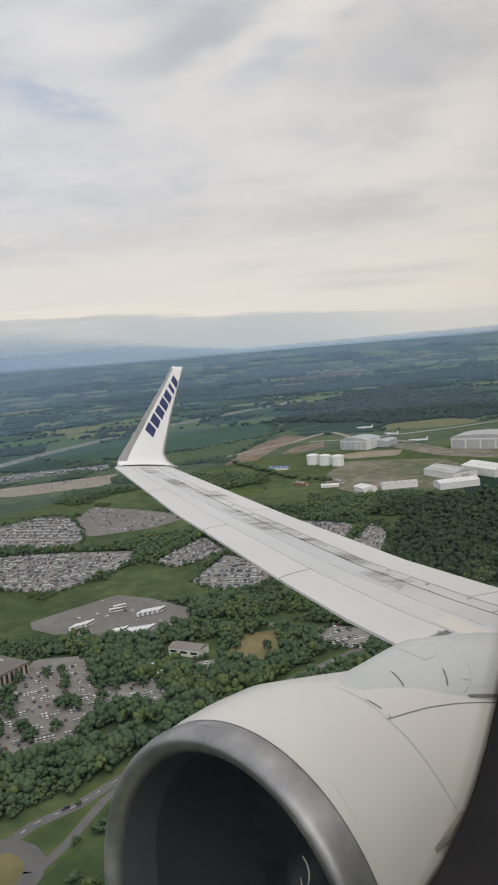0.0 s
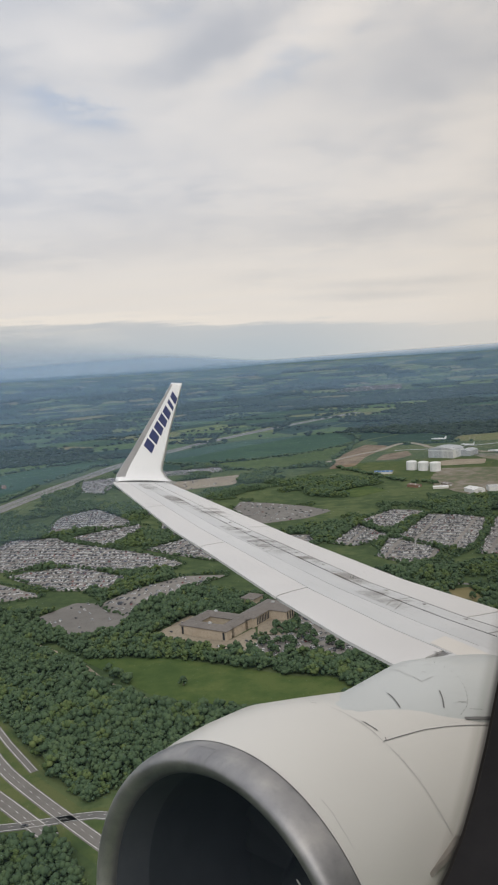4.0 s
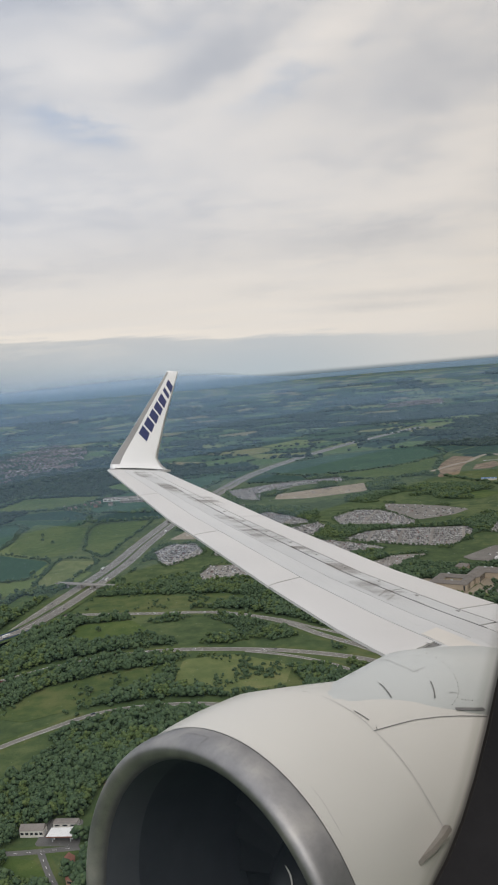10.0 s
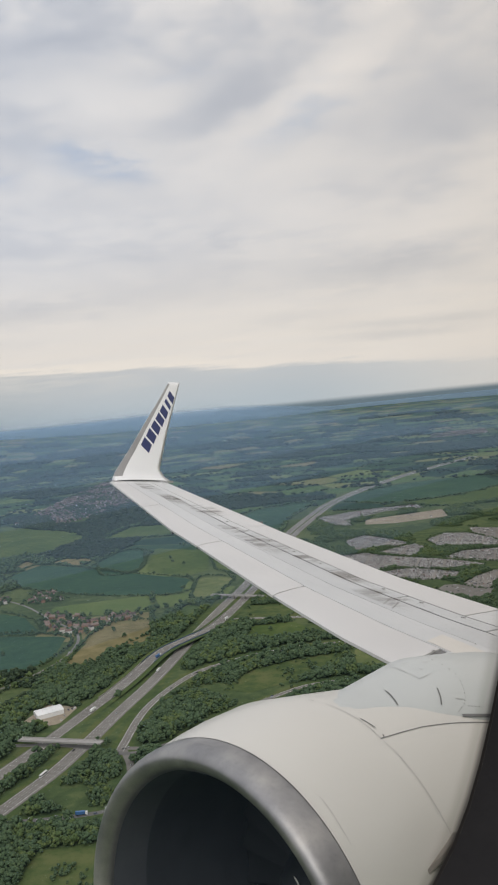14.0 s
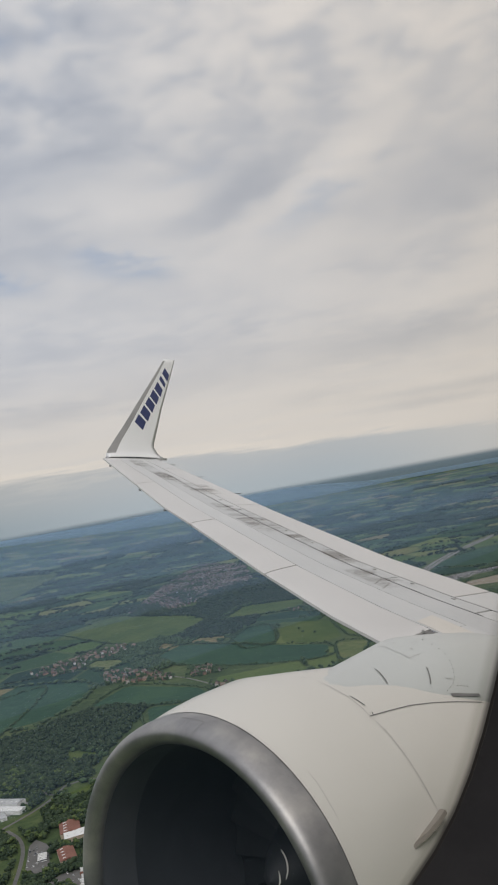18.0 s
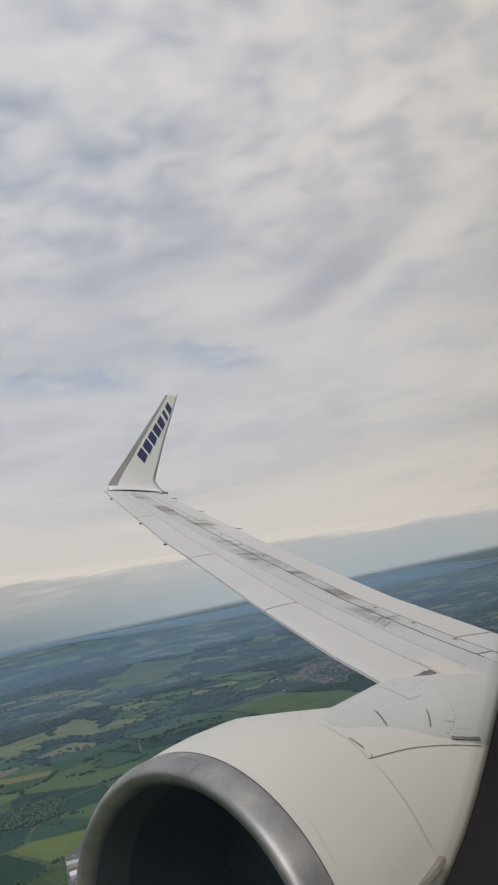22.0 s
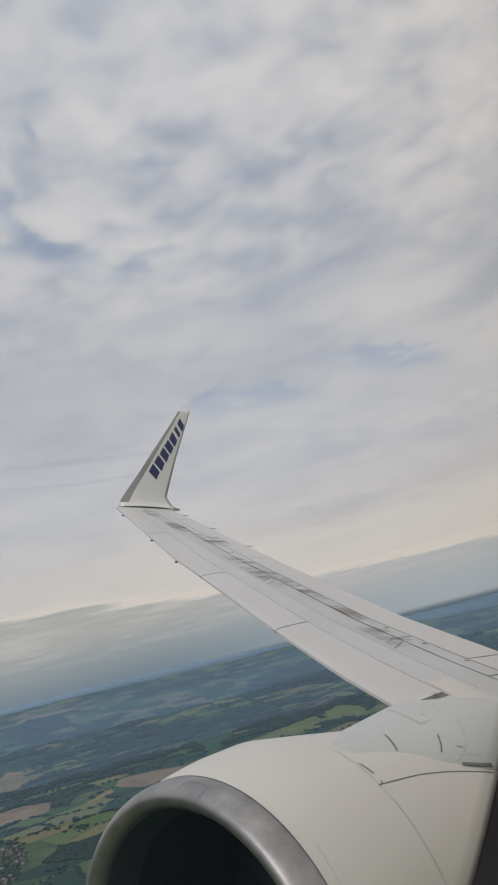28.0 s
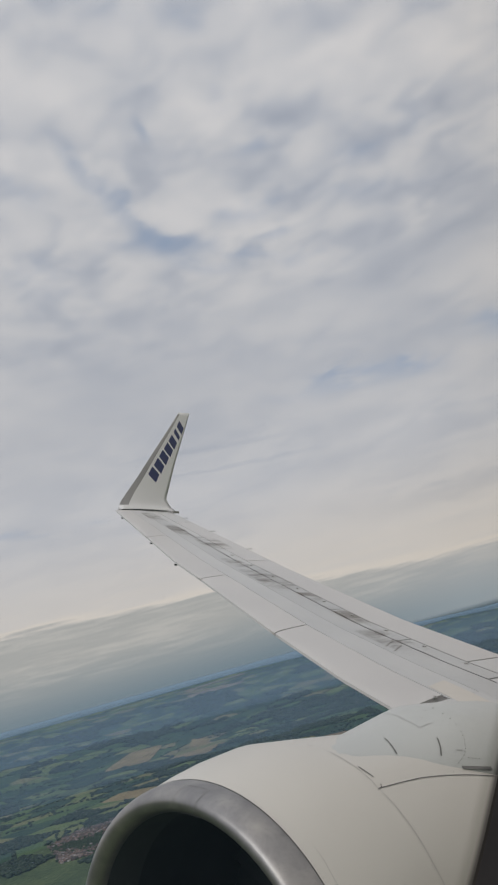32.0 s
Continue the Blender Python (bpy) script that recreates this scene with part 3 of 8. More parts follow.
def build_winglet():
    # leading and trailing edges from the wing's end up to the winglet's top
    rise = [(0.0, (15.42, -10.86, -0.34), (15.40, -12.55, -0.36)), (0.10, (15.56, -10.99, -0.19), (15.50, -12.45, -0.27)), (0.2, (15.66, -11.28, 0.10), (15.58, -12.36, -0.08)),
            (0.3, (15.76, -11.62, 0.44), (15.68, -12.53, 0.25)), (0.5, (15.95, -12.16, 1.00), (15.92, -12.88, 0.85)), (0.8, (16.22, -12.90, 1.74), (16.22, -13.39, 1.68)), (1.0, (16.40, -13.32, 2.16), (16.40, -13.69, 2.17))]
    verts, nc = [], 10
    keys = [r[0] for r in rise]
    nz = 26
    for i in range(nz + 1):
        t = i / nz
        f = Vector([np.interp(t, keys, [r[1][k] for r in rise]) for k in range(3)])
        b = Vector([np.interp(t, keys, [r[2][k] for r in rise]) for k in range(3)])
        ch = (b - f).length
        lean = min(1.0, t / 0.25)
        out = Vector((lean, 0, -(1 - lean))).normalized()
        loop = []
        for j in range(nc + 1):
            c = j / nc
            th = ch * 0.10 * math.sqrt(c) * (1 - c) * 1.6
            loop.append(f.lerp(b, c) - out * th * 0.35)
        for j in range(nc - 1, 0, -1):
            c = j / nc
            th = ch * 0.10 * math.sqrt(c) * (1 - c) * 1.6
            loop.append(f.lerp(b, c) + out * th)
        verts += loop
    w = 2 * nc
    faces = grid_faces(nz + 1, w, True) + [tuple(nz * w + j for j in range(w))]
    ob = mesh_ob("winglet", verts, faces, M["winglet_paint"], airliner, True, "white upswept winglet with slanted navy lettering bars")

    def on(t, c, lift):
        f = Vector([np.interp(t, keys, [r[1][k] for r in rise]) for k in range(3)])
        b = Vector([np.interp(t, keys, [r[2][k] for r in rise]) for k in range(3)])
        ch = (b - f).length
        th = ch * 0.10 * math.sqrt(c) * (1 - c) * 1.6
        return f.lerp(b, c) - Vector((1, 0, 0)) * (th * 0.35 + lift)

    # metal strip of the leading edge
    verts = []
    for i in range(23):
        t = 0.08 + 0.9 * i / 22
        for c in (0.0, 0.05, 0.10, 0.155):
            verts.append(on(t, c, 0.004))
    mesh_ob("leading_edge", verts, grid_faces(23, 4), M["edge_metal"], ob, True, "bare grey metal leading edge")
    # seven plain slanted bars stand for the painted name
    for k in range(7):
        mid_t, mid_c, wide = 0.352 + 0.079 * k, 0.40 + 0.040 * k, 0.165 + 0.014 * k
        tall = 0.018 if k == 5 else 0.034
        verts = []
        for a, cc in ((-tall, mid_c - wide), (-tall, mid_c + wide), (tall, mid_c + wide), (tall, mid_c - wide)):
            verts.append(on(min(mid_t + a - (cc - mid_c) * 0.14, 0.97), cc, 0.006))
        verts += [v + Vector((0.003, 0, 0)) for v in verts]
        mesh_ob("lettering_bar", verts, [(0, 1, 2, 3), (0, 4, 5, 1), (1, 5, 6, 2), (2, 6, 7, 3), (3, 7, 4, 0)], M["navy"], ob)
    return ob


winglet = build_winglet()

# ---- the engine ----
ENGINE = Vector((3.067, -2.69, -2.40))


def on_axis(d, r, a):
    """The place d metres aft of the inlet's front, r metres off the engine's axis, at the angle a (90 is up)."""
    c, s = math.cos(radians(a)), math.sin(radians(a))
    # the underside is flattened, as on this engine
    rr = r * (1 - 0.05 * max(0.0, -s) ** 2)
    # and the crown sinks towards the wing, outboard of the fairing
    if r > 0.6 and d > 0.76 and -30 < a < 112:
        t = min(1.0, (112 - a) / 20, (a + 30) / 40)
        rr *= 1 - 0.08 * min(1.0, (d - 0.76) / 0.72) * t * t * (3 - 2 * t)
    return ENGINE + Vector((rr * 1.035 * c + 0.0166 * d, -d, rr * s - 0.0087 * d))


def turned(name, prof, material, parent, segs=96, smooth=True, label="", a0=0.0, a1=360.0, lift=0.0):
    """A body turned round the engine's axis: prof gives how far aft, and the radius."""
    full = a1 - a0 >= 359.9
    count = segs if full else segs + 1
    verts = [on_axis(d, r + lift, a0 + (a1 - a0) * j / segs) for d, r in prof for j in range(count)]
    return mesh_ob(name, verts, grid_faces(len(prof), count, full), material, parent, smooth, label)


LIP_BACK, LIP_OUT, LIP_FRONT, LIP_IN, LIP_DEEP = 0.168, 0.983, 0.915, 0.847, 0.0844
COWL = [(LIP_BACK + 0.003, 0.9835), (0.24, 1.000), (0.31, 1.016), (0.48, 1.043), (0.73, 1.065), (1.07, 1.070), (1.53, 1.070), (2.03, 1.052), (2.57, 1.001), (3.17, 0.891), (3.77, 0.728)]


def cowl_r(d):
    return float(np.interp(d, [p[0] for p in COWL], [p[1] for p in COWL]))


def lip_at(t):
    """How far aft and how far out the lip lies: t runs from its outside (0) over the front (0.5) to its inside (1)."""
    if t < 0.5:
        a = math.pi * (0.5 - t)
        return LIP_BACK * (1 - math.cos(a)), LIP_FRONT + (LIP_OUT - LIP_FRONT) * math.sin(a)
    a = math.pi * (t - 0.5)
    return LIP_DEEP * (1 - math.cos(a)), LIP_FRONT - (LIP_FRONT - LIP_IN) * math.sin(a)


def build_engine():
    cowl = turned("engine_cowl", COWL, M["white_paint"], airliner, label="glossy white engine cowl with fine panel joints")
    turned("inlet_lip", [lip_at(k / 20) for k in range(21)], M["bare_metal"], airliner, label="polished bare metal inlet lip")
    turned("inlet_throat", [(LIP_DEEP, LIP_IN), (0.13, 0.838), (0.20, 0.829), (0.30, 0.822)], M["throat"], airliner, label="inlet throat behind the lip, its shade put into a dark grey")
    turned("inlet_barrel", [(0.30, 0.822), (0.5, 0.818), (0.8, 0.816), (1.15, 0.815)], M["liner"], airliner, label="acoustic inlet liner, coloured dark for the shade inside")
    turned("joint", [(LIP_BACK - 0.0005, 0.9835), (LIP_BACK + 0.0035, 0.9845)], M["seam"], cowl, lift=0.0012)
    fan = turned("fan", [(1.12, 0.814), (1.12, 0.02)], M["fan_shaded"], airliner, label="fan behind the inlet, coloured dark for the shade there")
    turned("spinner", [(1.10, 0.33), (0.9, 0.26), (0.72, 0.165), (0.60, 0.07), (0.57, 0.0)], M["fan_shaded"], fan, 40)
    for k in range(24):
        a = radians(15 * k)
        rad, tan = Vector((math.cos(a), 0, math.sin(a))), Vector((-math.sin(a), 0, math.cos(a)))
        c = on_axis(1.08, 0.0, 0.0)
        verts = []
        for r, wd, tw in ((0.31, 0.10, 0.06), (0.55, 0.13, 0.03), (0.80, 0.16, 0.0)):
            verts += [c + rad * r - tan * wd / 2 + Vector((0, 0.03 + tw, 0)), c + rad * r + tan * wd / 2 - Vector((0, 0.03, 0))]
        mesh_ob("blade", verts, grid_faces(3, 2), M["fan_shaded"], fan, True)
    return cowl


cowl = build_engine()
PYLON = 0.93  # how near the fairing stands, against the rows below


# aft of the eye, height of the top, half width, height of the side
PYLON_ROWS = [(-3.673, -1.479, 0.014, 0.027), (-3.784, -1.468, 0.134, 0.069), (-3.91, -1.465, 0.21, 0.098), (-4.076, -1.474, 0.302, 0.157), (-4.364, -1.46, 0.373, 0.197), (-4.943, -1.381, 0.469, 0.329), (-5.304, -1.418, 0.479, 0.329), (-5.8, -1.48, 0.47, 0.38), (-6.4, -1.62, 0.42, 0.36), (-7.0, -1.78, 0.3, 0.28)]


def on_pylon(y, a, lift=0.004):
    """A place on the fairing over the engine: a runs from its outboard foot (0) over the top (90) to its inboard foot."""
    top, wd, ht = [float(np.interp(-y, [-r[0] for r in PYLON_ROWS], [r[k] for r in PYLON_ROWS])) for k in (1, 2, 3)]
    c, s = math.cos(radians(a)), max(0.0, math.sin(radians(a)))
    return PYLON * Vector((3.2 + (wd + lift) * math.copysign(abs(c) ** 0.8, c) * (1 + 0.25 * (1 - s)), y, top + lift - (ht + lift) + (ht + lift) * s ** 0.9))


def build_pylon():
    """The rounded fairing over the engine, which runs up to the wing's leading edge."""
    n, ys = 28, [-3.673, -3.685, -3.70, -3.725, -3.75, -3.784, -3.82] + [-3.86 - 0.1 * k for k in range(32)]
    verts = []
    for y in ys:
        row = [on_pylon(y, 180 * j / n, 0.0) for j in range(n + 1)]
        # the foot goes down into the cowl
        verts += [row[0] - Vector((0, 0, 0.16)), *row, row[-1] - Vector((0, 0, 0.16))]
    return mesh_ob("pylon_fairing", verts, grid_faces(len(ys), n + 3), M["fairing_paint"], airliner, True, "grey-white pylon fairing over the engine")


pylon = build_pylon()


def build_details():
    """Small fittings, stains and marks of the wing and the engine."""
    # hold-down dots along the spoilers' line
    for k in range(9):
        x = 4.95 + 0.61 * k + 0.012 * k * k
        p = on_wing(x, 0.675 - 0.003 * k, 0.0)
        v = [p + Vector((0.028 * math.cos(a), 0.028 * math.sin(a), h)) for h in (0.0, 0.012) for a in np.linspace(0, 6.2832, 9)[:8]]
        mesh_ob("fitting", v, grid_faces(2, 8, True) + [tuple(range(8, 16))], M["soot"], wing)
    # soot and grease streaks behind the hinges
    for x0, x1, c0, c1 in ((12.2, 13.6, 0.42, 0.62), (10.9, 12.2, 0.52, 0.84), (9.6, 10.3, 0.46, 0.64), (8.0, 9.5, 0.44, 0.72), (7.4, 8.4, 0.58, 0.70), (5.3, 6.3, 0.46, 0.66), (13.9, 15.1, 0.36, 0.60), (6.3, 7.4, 0.58, 0.70)):
        wing_patch("stain", x0, x1, c0, c1, M["streak"], wing, 0.007, 6, 5, 0.002, "", 0.8)
    # the long dark seam before the spoilers, with brown grease along it
    wing_patch("seam_line", 4.4, 12.6, 0.5855, 0.5895, M["seam"], wing, 0.005, 40, 1, 0.002)
    wing_patch("seam_line", 4.4, 9.9, 0.7035, 0.708, M["seam"], wing, 0.004, 30, 1, 0.002)
    for k in range(7):
        wing_patch("grease_line", 5.0 + 1.2 * k, 6.4 + 1.2 * k, 0.578, 0.594, M["streak"], wing, 0.008, 6, 2, 0.002)
    for x0, c in ((5.55, 0.50), (5.72, 0.51), (8.45, 0.47), (8.62, 0.48), (8.80, 0.49), (8.98, 0.50)):
        wing_patch("rib_mark", x0, x0 + 0.014, c - 0.05, c + 0.06, M["soot"], wing, 0.008, 1, 5, 0.003, "", 1.3)
    # short tracks under the leading edge
    for x in (14.7, 12.0, 10.3):
        p = on_wing(x, 0.0, -0.03)
        part("slat_track", box_bm(p.x - 0.012, p.y - 0.03, p.z - 0.035, p.x + 0.012, p.y + 0.012, p.z - 0.005), M["seam"], wing)
    for x in (14.6, 13.0, 11.2):
        p = on_wing(x, 1.0, 0.0)
        part("static_wick", box_bm(p.x - 0.006, p.y - 0.14, p.z - 0.006, p.x + 0.006, p.y + 0.02, p.z + 0.006), M["seam"], wing)
    p = on_wing(15.25, 1.0, 0.02)
    part("tail_light", box_bm(p.x - 0.05, p.y - 0.14, p.z - 0.02, p.x + 0.10, p.y + 0.05, p.z + 0.03), M["soot"], winglet)
    # a warm sealant patch and a dark slot where the slat ends at the pylon
    wing_patch("sealant", 3.95, 4.60, 0.26, 0.38, M["cream_decal"], wing, 0.005, 5, 5, 0.003, "", 0.5)
    p = on_wing(4.34, 0.20, 0.012)
    mesh_ob("slot", [p, p + Vector((0.05, 0.012, 0.010)), p + Vector((0.05, -0.02, 0.008)), p + Vector((0.01, -0.03, 0.0))], [(0, 1, 2, 3)], M["seam"], wing)
    # marks of the pylon fairing: curved latches and a notch line

    def strip(name, at, pts, wide, material, parent):
        """A flat line over a surface: at gives the place for two parameters."""
        mid = []
        for (u0, w0), (u1, w1) in zip(pts, pts[1:]):
            mid += [at(u0 + (u1 - u0) * i / 8, w0 + (w1 - w0) * i / 8) for i in range(9)]
        v = []
        for i, p in enumerate(mid):
            along_dir = (mid[min(i + 1, len(mid) - 1)] - mid[max(i - 1, 0)]).normalized()
            out = (p - Vector((ENGINE.x, p.y, ENGINE.z))).normalized()
            side = along_dir.cross(out).normalized() * wide / 2
            v += [p - side, p + side]
        mesh_ob(name, v, grid_faces(len(mid), 2), M[material], parent)
    strip("latch", on_pylon, [(-4.59, 121.4), (-4.531, 132.8), (-4.473, 142.5)], 0.009, "seam", pylon)
    strip("latch", on_pylon, [(-4.316, 94.2), (-4.255, 109.0), (-4.201, 124.6)], 0.009, "seam", pylon)
    strip("joint", on_pylon, [(-4.753, 58.8), (-4.696, 76.8), (-4.643, 89.8), (-4.601, 101.1), (-4.717, 102.3)], 0.0035, "soot", pylon)
    strip("mark", on_pylon, [(-4.465, 45.6), (-4.442, 57.7)], 0.006, "seam", pylon)
    strip("slot", on_pylon, [(-4.559, 161.1), (-4.718, 165.9), (-4.79, 167.5)], 0.022, "seam", pylon)
    for a, b in (((-4.62, 141.0), (-4.667, 144.3)), ((-4.805, 74.0), (-4.793, 77.2)), ((-4.75, 91.0), (-4.743, 93.7)), ((-4.857, 87.4), (-4.886, 89.9))):
        strip("mark", on_pylon, [a, b], 0.005, "soot", pylon)
    # rivets round the rear panel and along its foot
    for u, w in ((-4.936, 89.9), (-4.898, 98.5), (-4.87, 107.0), (-4.842, 115.6), (-4.802, 124.8), (-4.778, 129.4), (-4.754, 134.0), (-4.726, 138.4), (-4.699, 142.8), (-4.672, 146.0), (-4.644, 149.1), (-4.60, 152.3), (-4.558, 155.4),
                 (-4.663, 152.9), (-4.688, 154.1), (-4.713, 155.3), (-4.739, 156.5)):
        q = on_pylon(u, w, 0.002)
        part("rivet", box_bm(q.x - 0.0024, q.y - 0.0024, q.z - 0.0024, q.x + 0.0024, q.y + 0.0024, q.z + 0.0024), M["soot"], pylon)

    def on_cowl(d, a, lift=0.003):
        return on_axis(d, cowl_r(d) + lift, a)

    def on_lip(t, a):
        d, r = lip_at(t)
        k = 0.004 / math.hypot(d - 0.10, r - 0.91)
        return on_axis(d + k * (d - 0.10), r + k * (r - 0.91), a)
    # outline of the access plate on the lip
    for pts in ([(0.14, 79), (0.14, 89)], [(0.86, 78), (0.86, 88)], [(0.14, 79), (0.86, 78)], [(0.14, 89), (0.86, 88)]):
        strip("plate_edge", on_lip, pts, 0.0035, "plate_line", cowl)
    # rivets behind the lip and short latch slots
    for k in range(90):
        q = on_cowl(0.184, 96 + 1.2 * k, -0.0006)
        part("rivet", box_bm(q.x - 0.0016, q.y - 0.0016, q.z - 0.0016, q.x + 0.0016, q.y + 0.0016, q.z + 0.0016), M["soot"], cowl)
    strip("joint", on_cowl, [(0.860, 95.0), (0.858, 97.0), (0.843, 105.8), (0.836, 111.1), (0.825, 115.6), (0.821, 122.9), (0.814, 129.6), (0.803, 136.8), (0.799, 141.8), (0.795, 165), (0.795, 195)], 0.0034, "soot", cowl)
    strip("joint", on_cowl, [(0.821, 115.8), (0.983, 116.5), (1.174, 117.5), (1.356, 119.4), (1.547, 122.0), (1.75, 125.0)], 0.0055, "seam", cowl)
    strip("slot", on_cowl, [(0.865, 106.7), (0.871, 111.9)], 0.009, "seam", cowl)
    strip("slot", on_cowl, [(0.838, 88.3), (0.857, 89.9)], 0.005, "seam", cowl)
    strip("slot", on_cowl, [(0.866, 114.8), (0.848, 116.0)], 0.006, "seam", cowl)
    strip("joint", on_cowl, [(0.236, 122.0), (0.236, 125.7), (0.228, 130.2), (0.222, 136.3)], 0.0016, "plate_line", cowl)
    for d, a in ((0.836, 121.3), (0.833, 123.3), (0.838, 128.1), (0.834, 129.4), (0.787, 138.7), (0.786, 139.6)):
        q = on_cowl(d, a, -0.001)
        part("rivet", box_bm(q.x - 0.0026, q.y - 0.0026, q.z - 0.0026, q.x + 0.0026, q.y + 0.0026, q.z + 0.0026), M["soot"], cowl)
    # a faint row of rivets over the curved joint
    for k in range(14):
        q = on_cowl(1.0 + 0.035 * k, float(np.interp(1.0 + 0.035 * k, (0.983, 1.174, 1.356, 1.547), (115.2, 116.2, 118.0, 120.5))), -0.0008)
        part("rivet", box_bm(q.x - 0.0014, q.y - 0.0014, q.z - 0.0014, q.x + 0.0014, q.y + 0.0014, q.z + 0.0014), M["soot"], cowl)
    # the vortex fin on the inboard flank
    fin = []
    for d, h, a in ((0.545, 0.0, 150.4), (0.56, 0.02, 149.8), (0.62, 0.045, 149.0), (0.70, 0.06, 147.8), (0.78, 0.06, 146.6), (0.82, 0.0, 146.2)):
        fin += [on_cowl(d, a, h), on_cowl(d, a - 1.1, h)]
    mesh_ob("vortex_fin", fin, grid_faces(6, 2) + [(0, 2, 4, 6, 8, 10), (11, 9, 7, 5, 3, 1)], M["fin_grey"], cowl, False, "small grey vortex fin")
    for turn, r0, r1, wide in ((85, 0.135, 0.085, 0.013), (120, 0.075, 0.05, 0.007)):
        spin = []
        for i in range(9):
            t = i / 8
            r = r0 + (r1 - r0) * t
            y = float(np.interp(r, [0.0, 0.07, 0.165, 0.26, 0.33], [0.57, 0.60, 0.72, 0.90, 1.10])) - 0.008
            for s in (-wide * math.sin(math.pi * (0.1 + 0.85 * t)), wide * math.sin(math.pi * (0.1 + 0.85 * t))):
                spin.append(on_axis(y, r + s, turn + 75 * t))
        mesh_ob("spinner_swirl", spin, grid_faces(9, 2), M["white_paint"], bpy.data.objects["fan"], False, "white painted swirl")


def streak_material():
    """Soot that thins out to nothing at its rim."""
    m = bpy.data.materials.new("streak")
    m.use_nodes = True
    m.node_tree.nodes.clear()
    n = Nodes(m.node_tree)
    tc = n.add("ShaderNodeTexCoord")
    g = n.add("ShaderNodeSeparateXYZ", {0: tc.outputs["Generated"]})
    rim = None
    for k in (0, 1):
        e = n.math("MULTIPLY", n.smooth(g.outputs[k], 0.0, 0.38), n.smooth(g.outputs[k], 1.0, 0.62))
        rim = e if rim is None else n.math("MULTIPLY", rim, e)
    wave = n.add("ShaderNodeMapping", {0: tc.outputs["Object"], 3: (5.0, 1.3, 1.0)}).outputs[0]
    patchy = n.smooth(n.noise(wave, 1.0, 4.0, 0.6), 0.38, 0.66)
    fac = n.math("MULTIPLY", n.math("MULTIPLY", rim, patchy), 0.42)
    dark = n.add("ShaderNodeBsdfDiffuse", {"Color": (0.20, 0.172, 0.145, 1)})
    clear = n.add("ShaderNodeBsdfTransparent")
    mix = n.add("ShaderNodeMixShader", {0: fac, 1: clear.outputs[0], 2: dark.outputs[0]})
    out = n.add("ShaderNodeOutputMaterial")
    m.node_tree.links.new(mix.outputs[0], out.inputs[0])
    return m


M["plate_line"] = surface("plate_line", two((0.22, 0.22, 0.22), (0.34, 0.34, 0.34)), 8, 0.6)
M["fin_grey"] = surface("fin_grey", two((0.25, 0.225, 0.195), (0.33, 0.30, 0.265)), 6, 0.5)
M["streak"] = streak_material()
build_details()


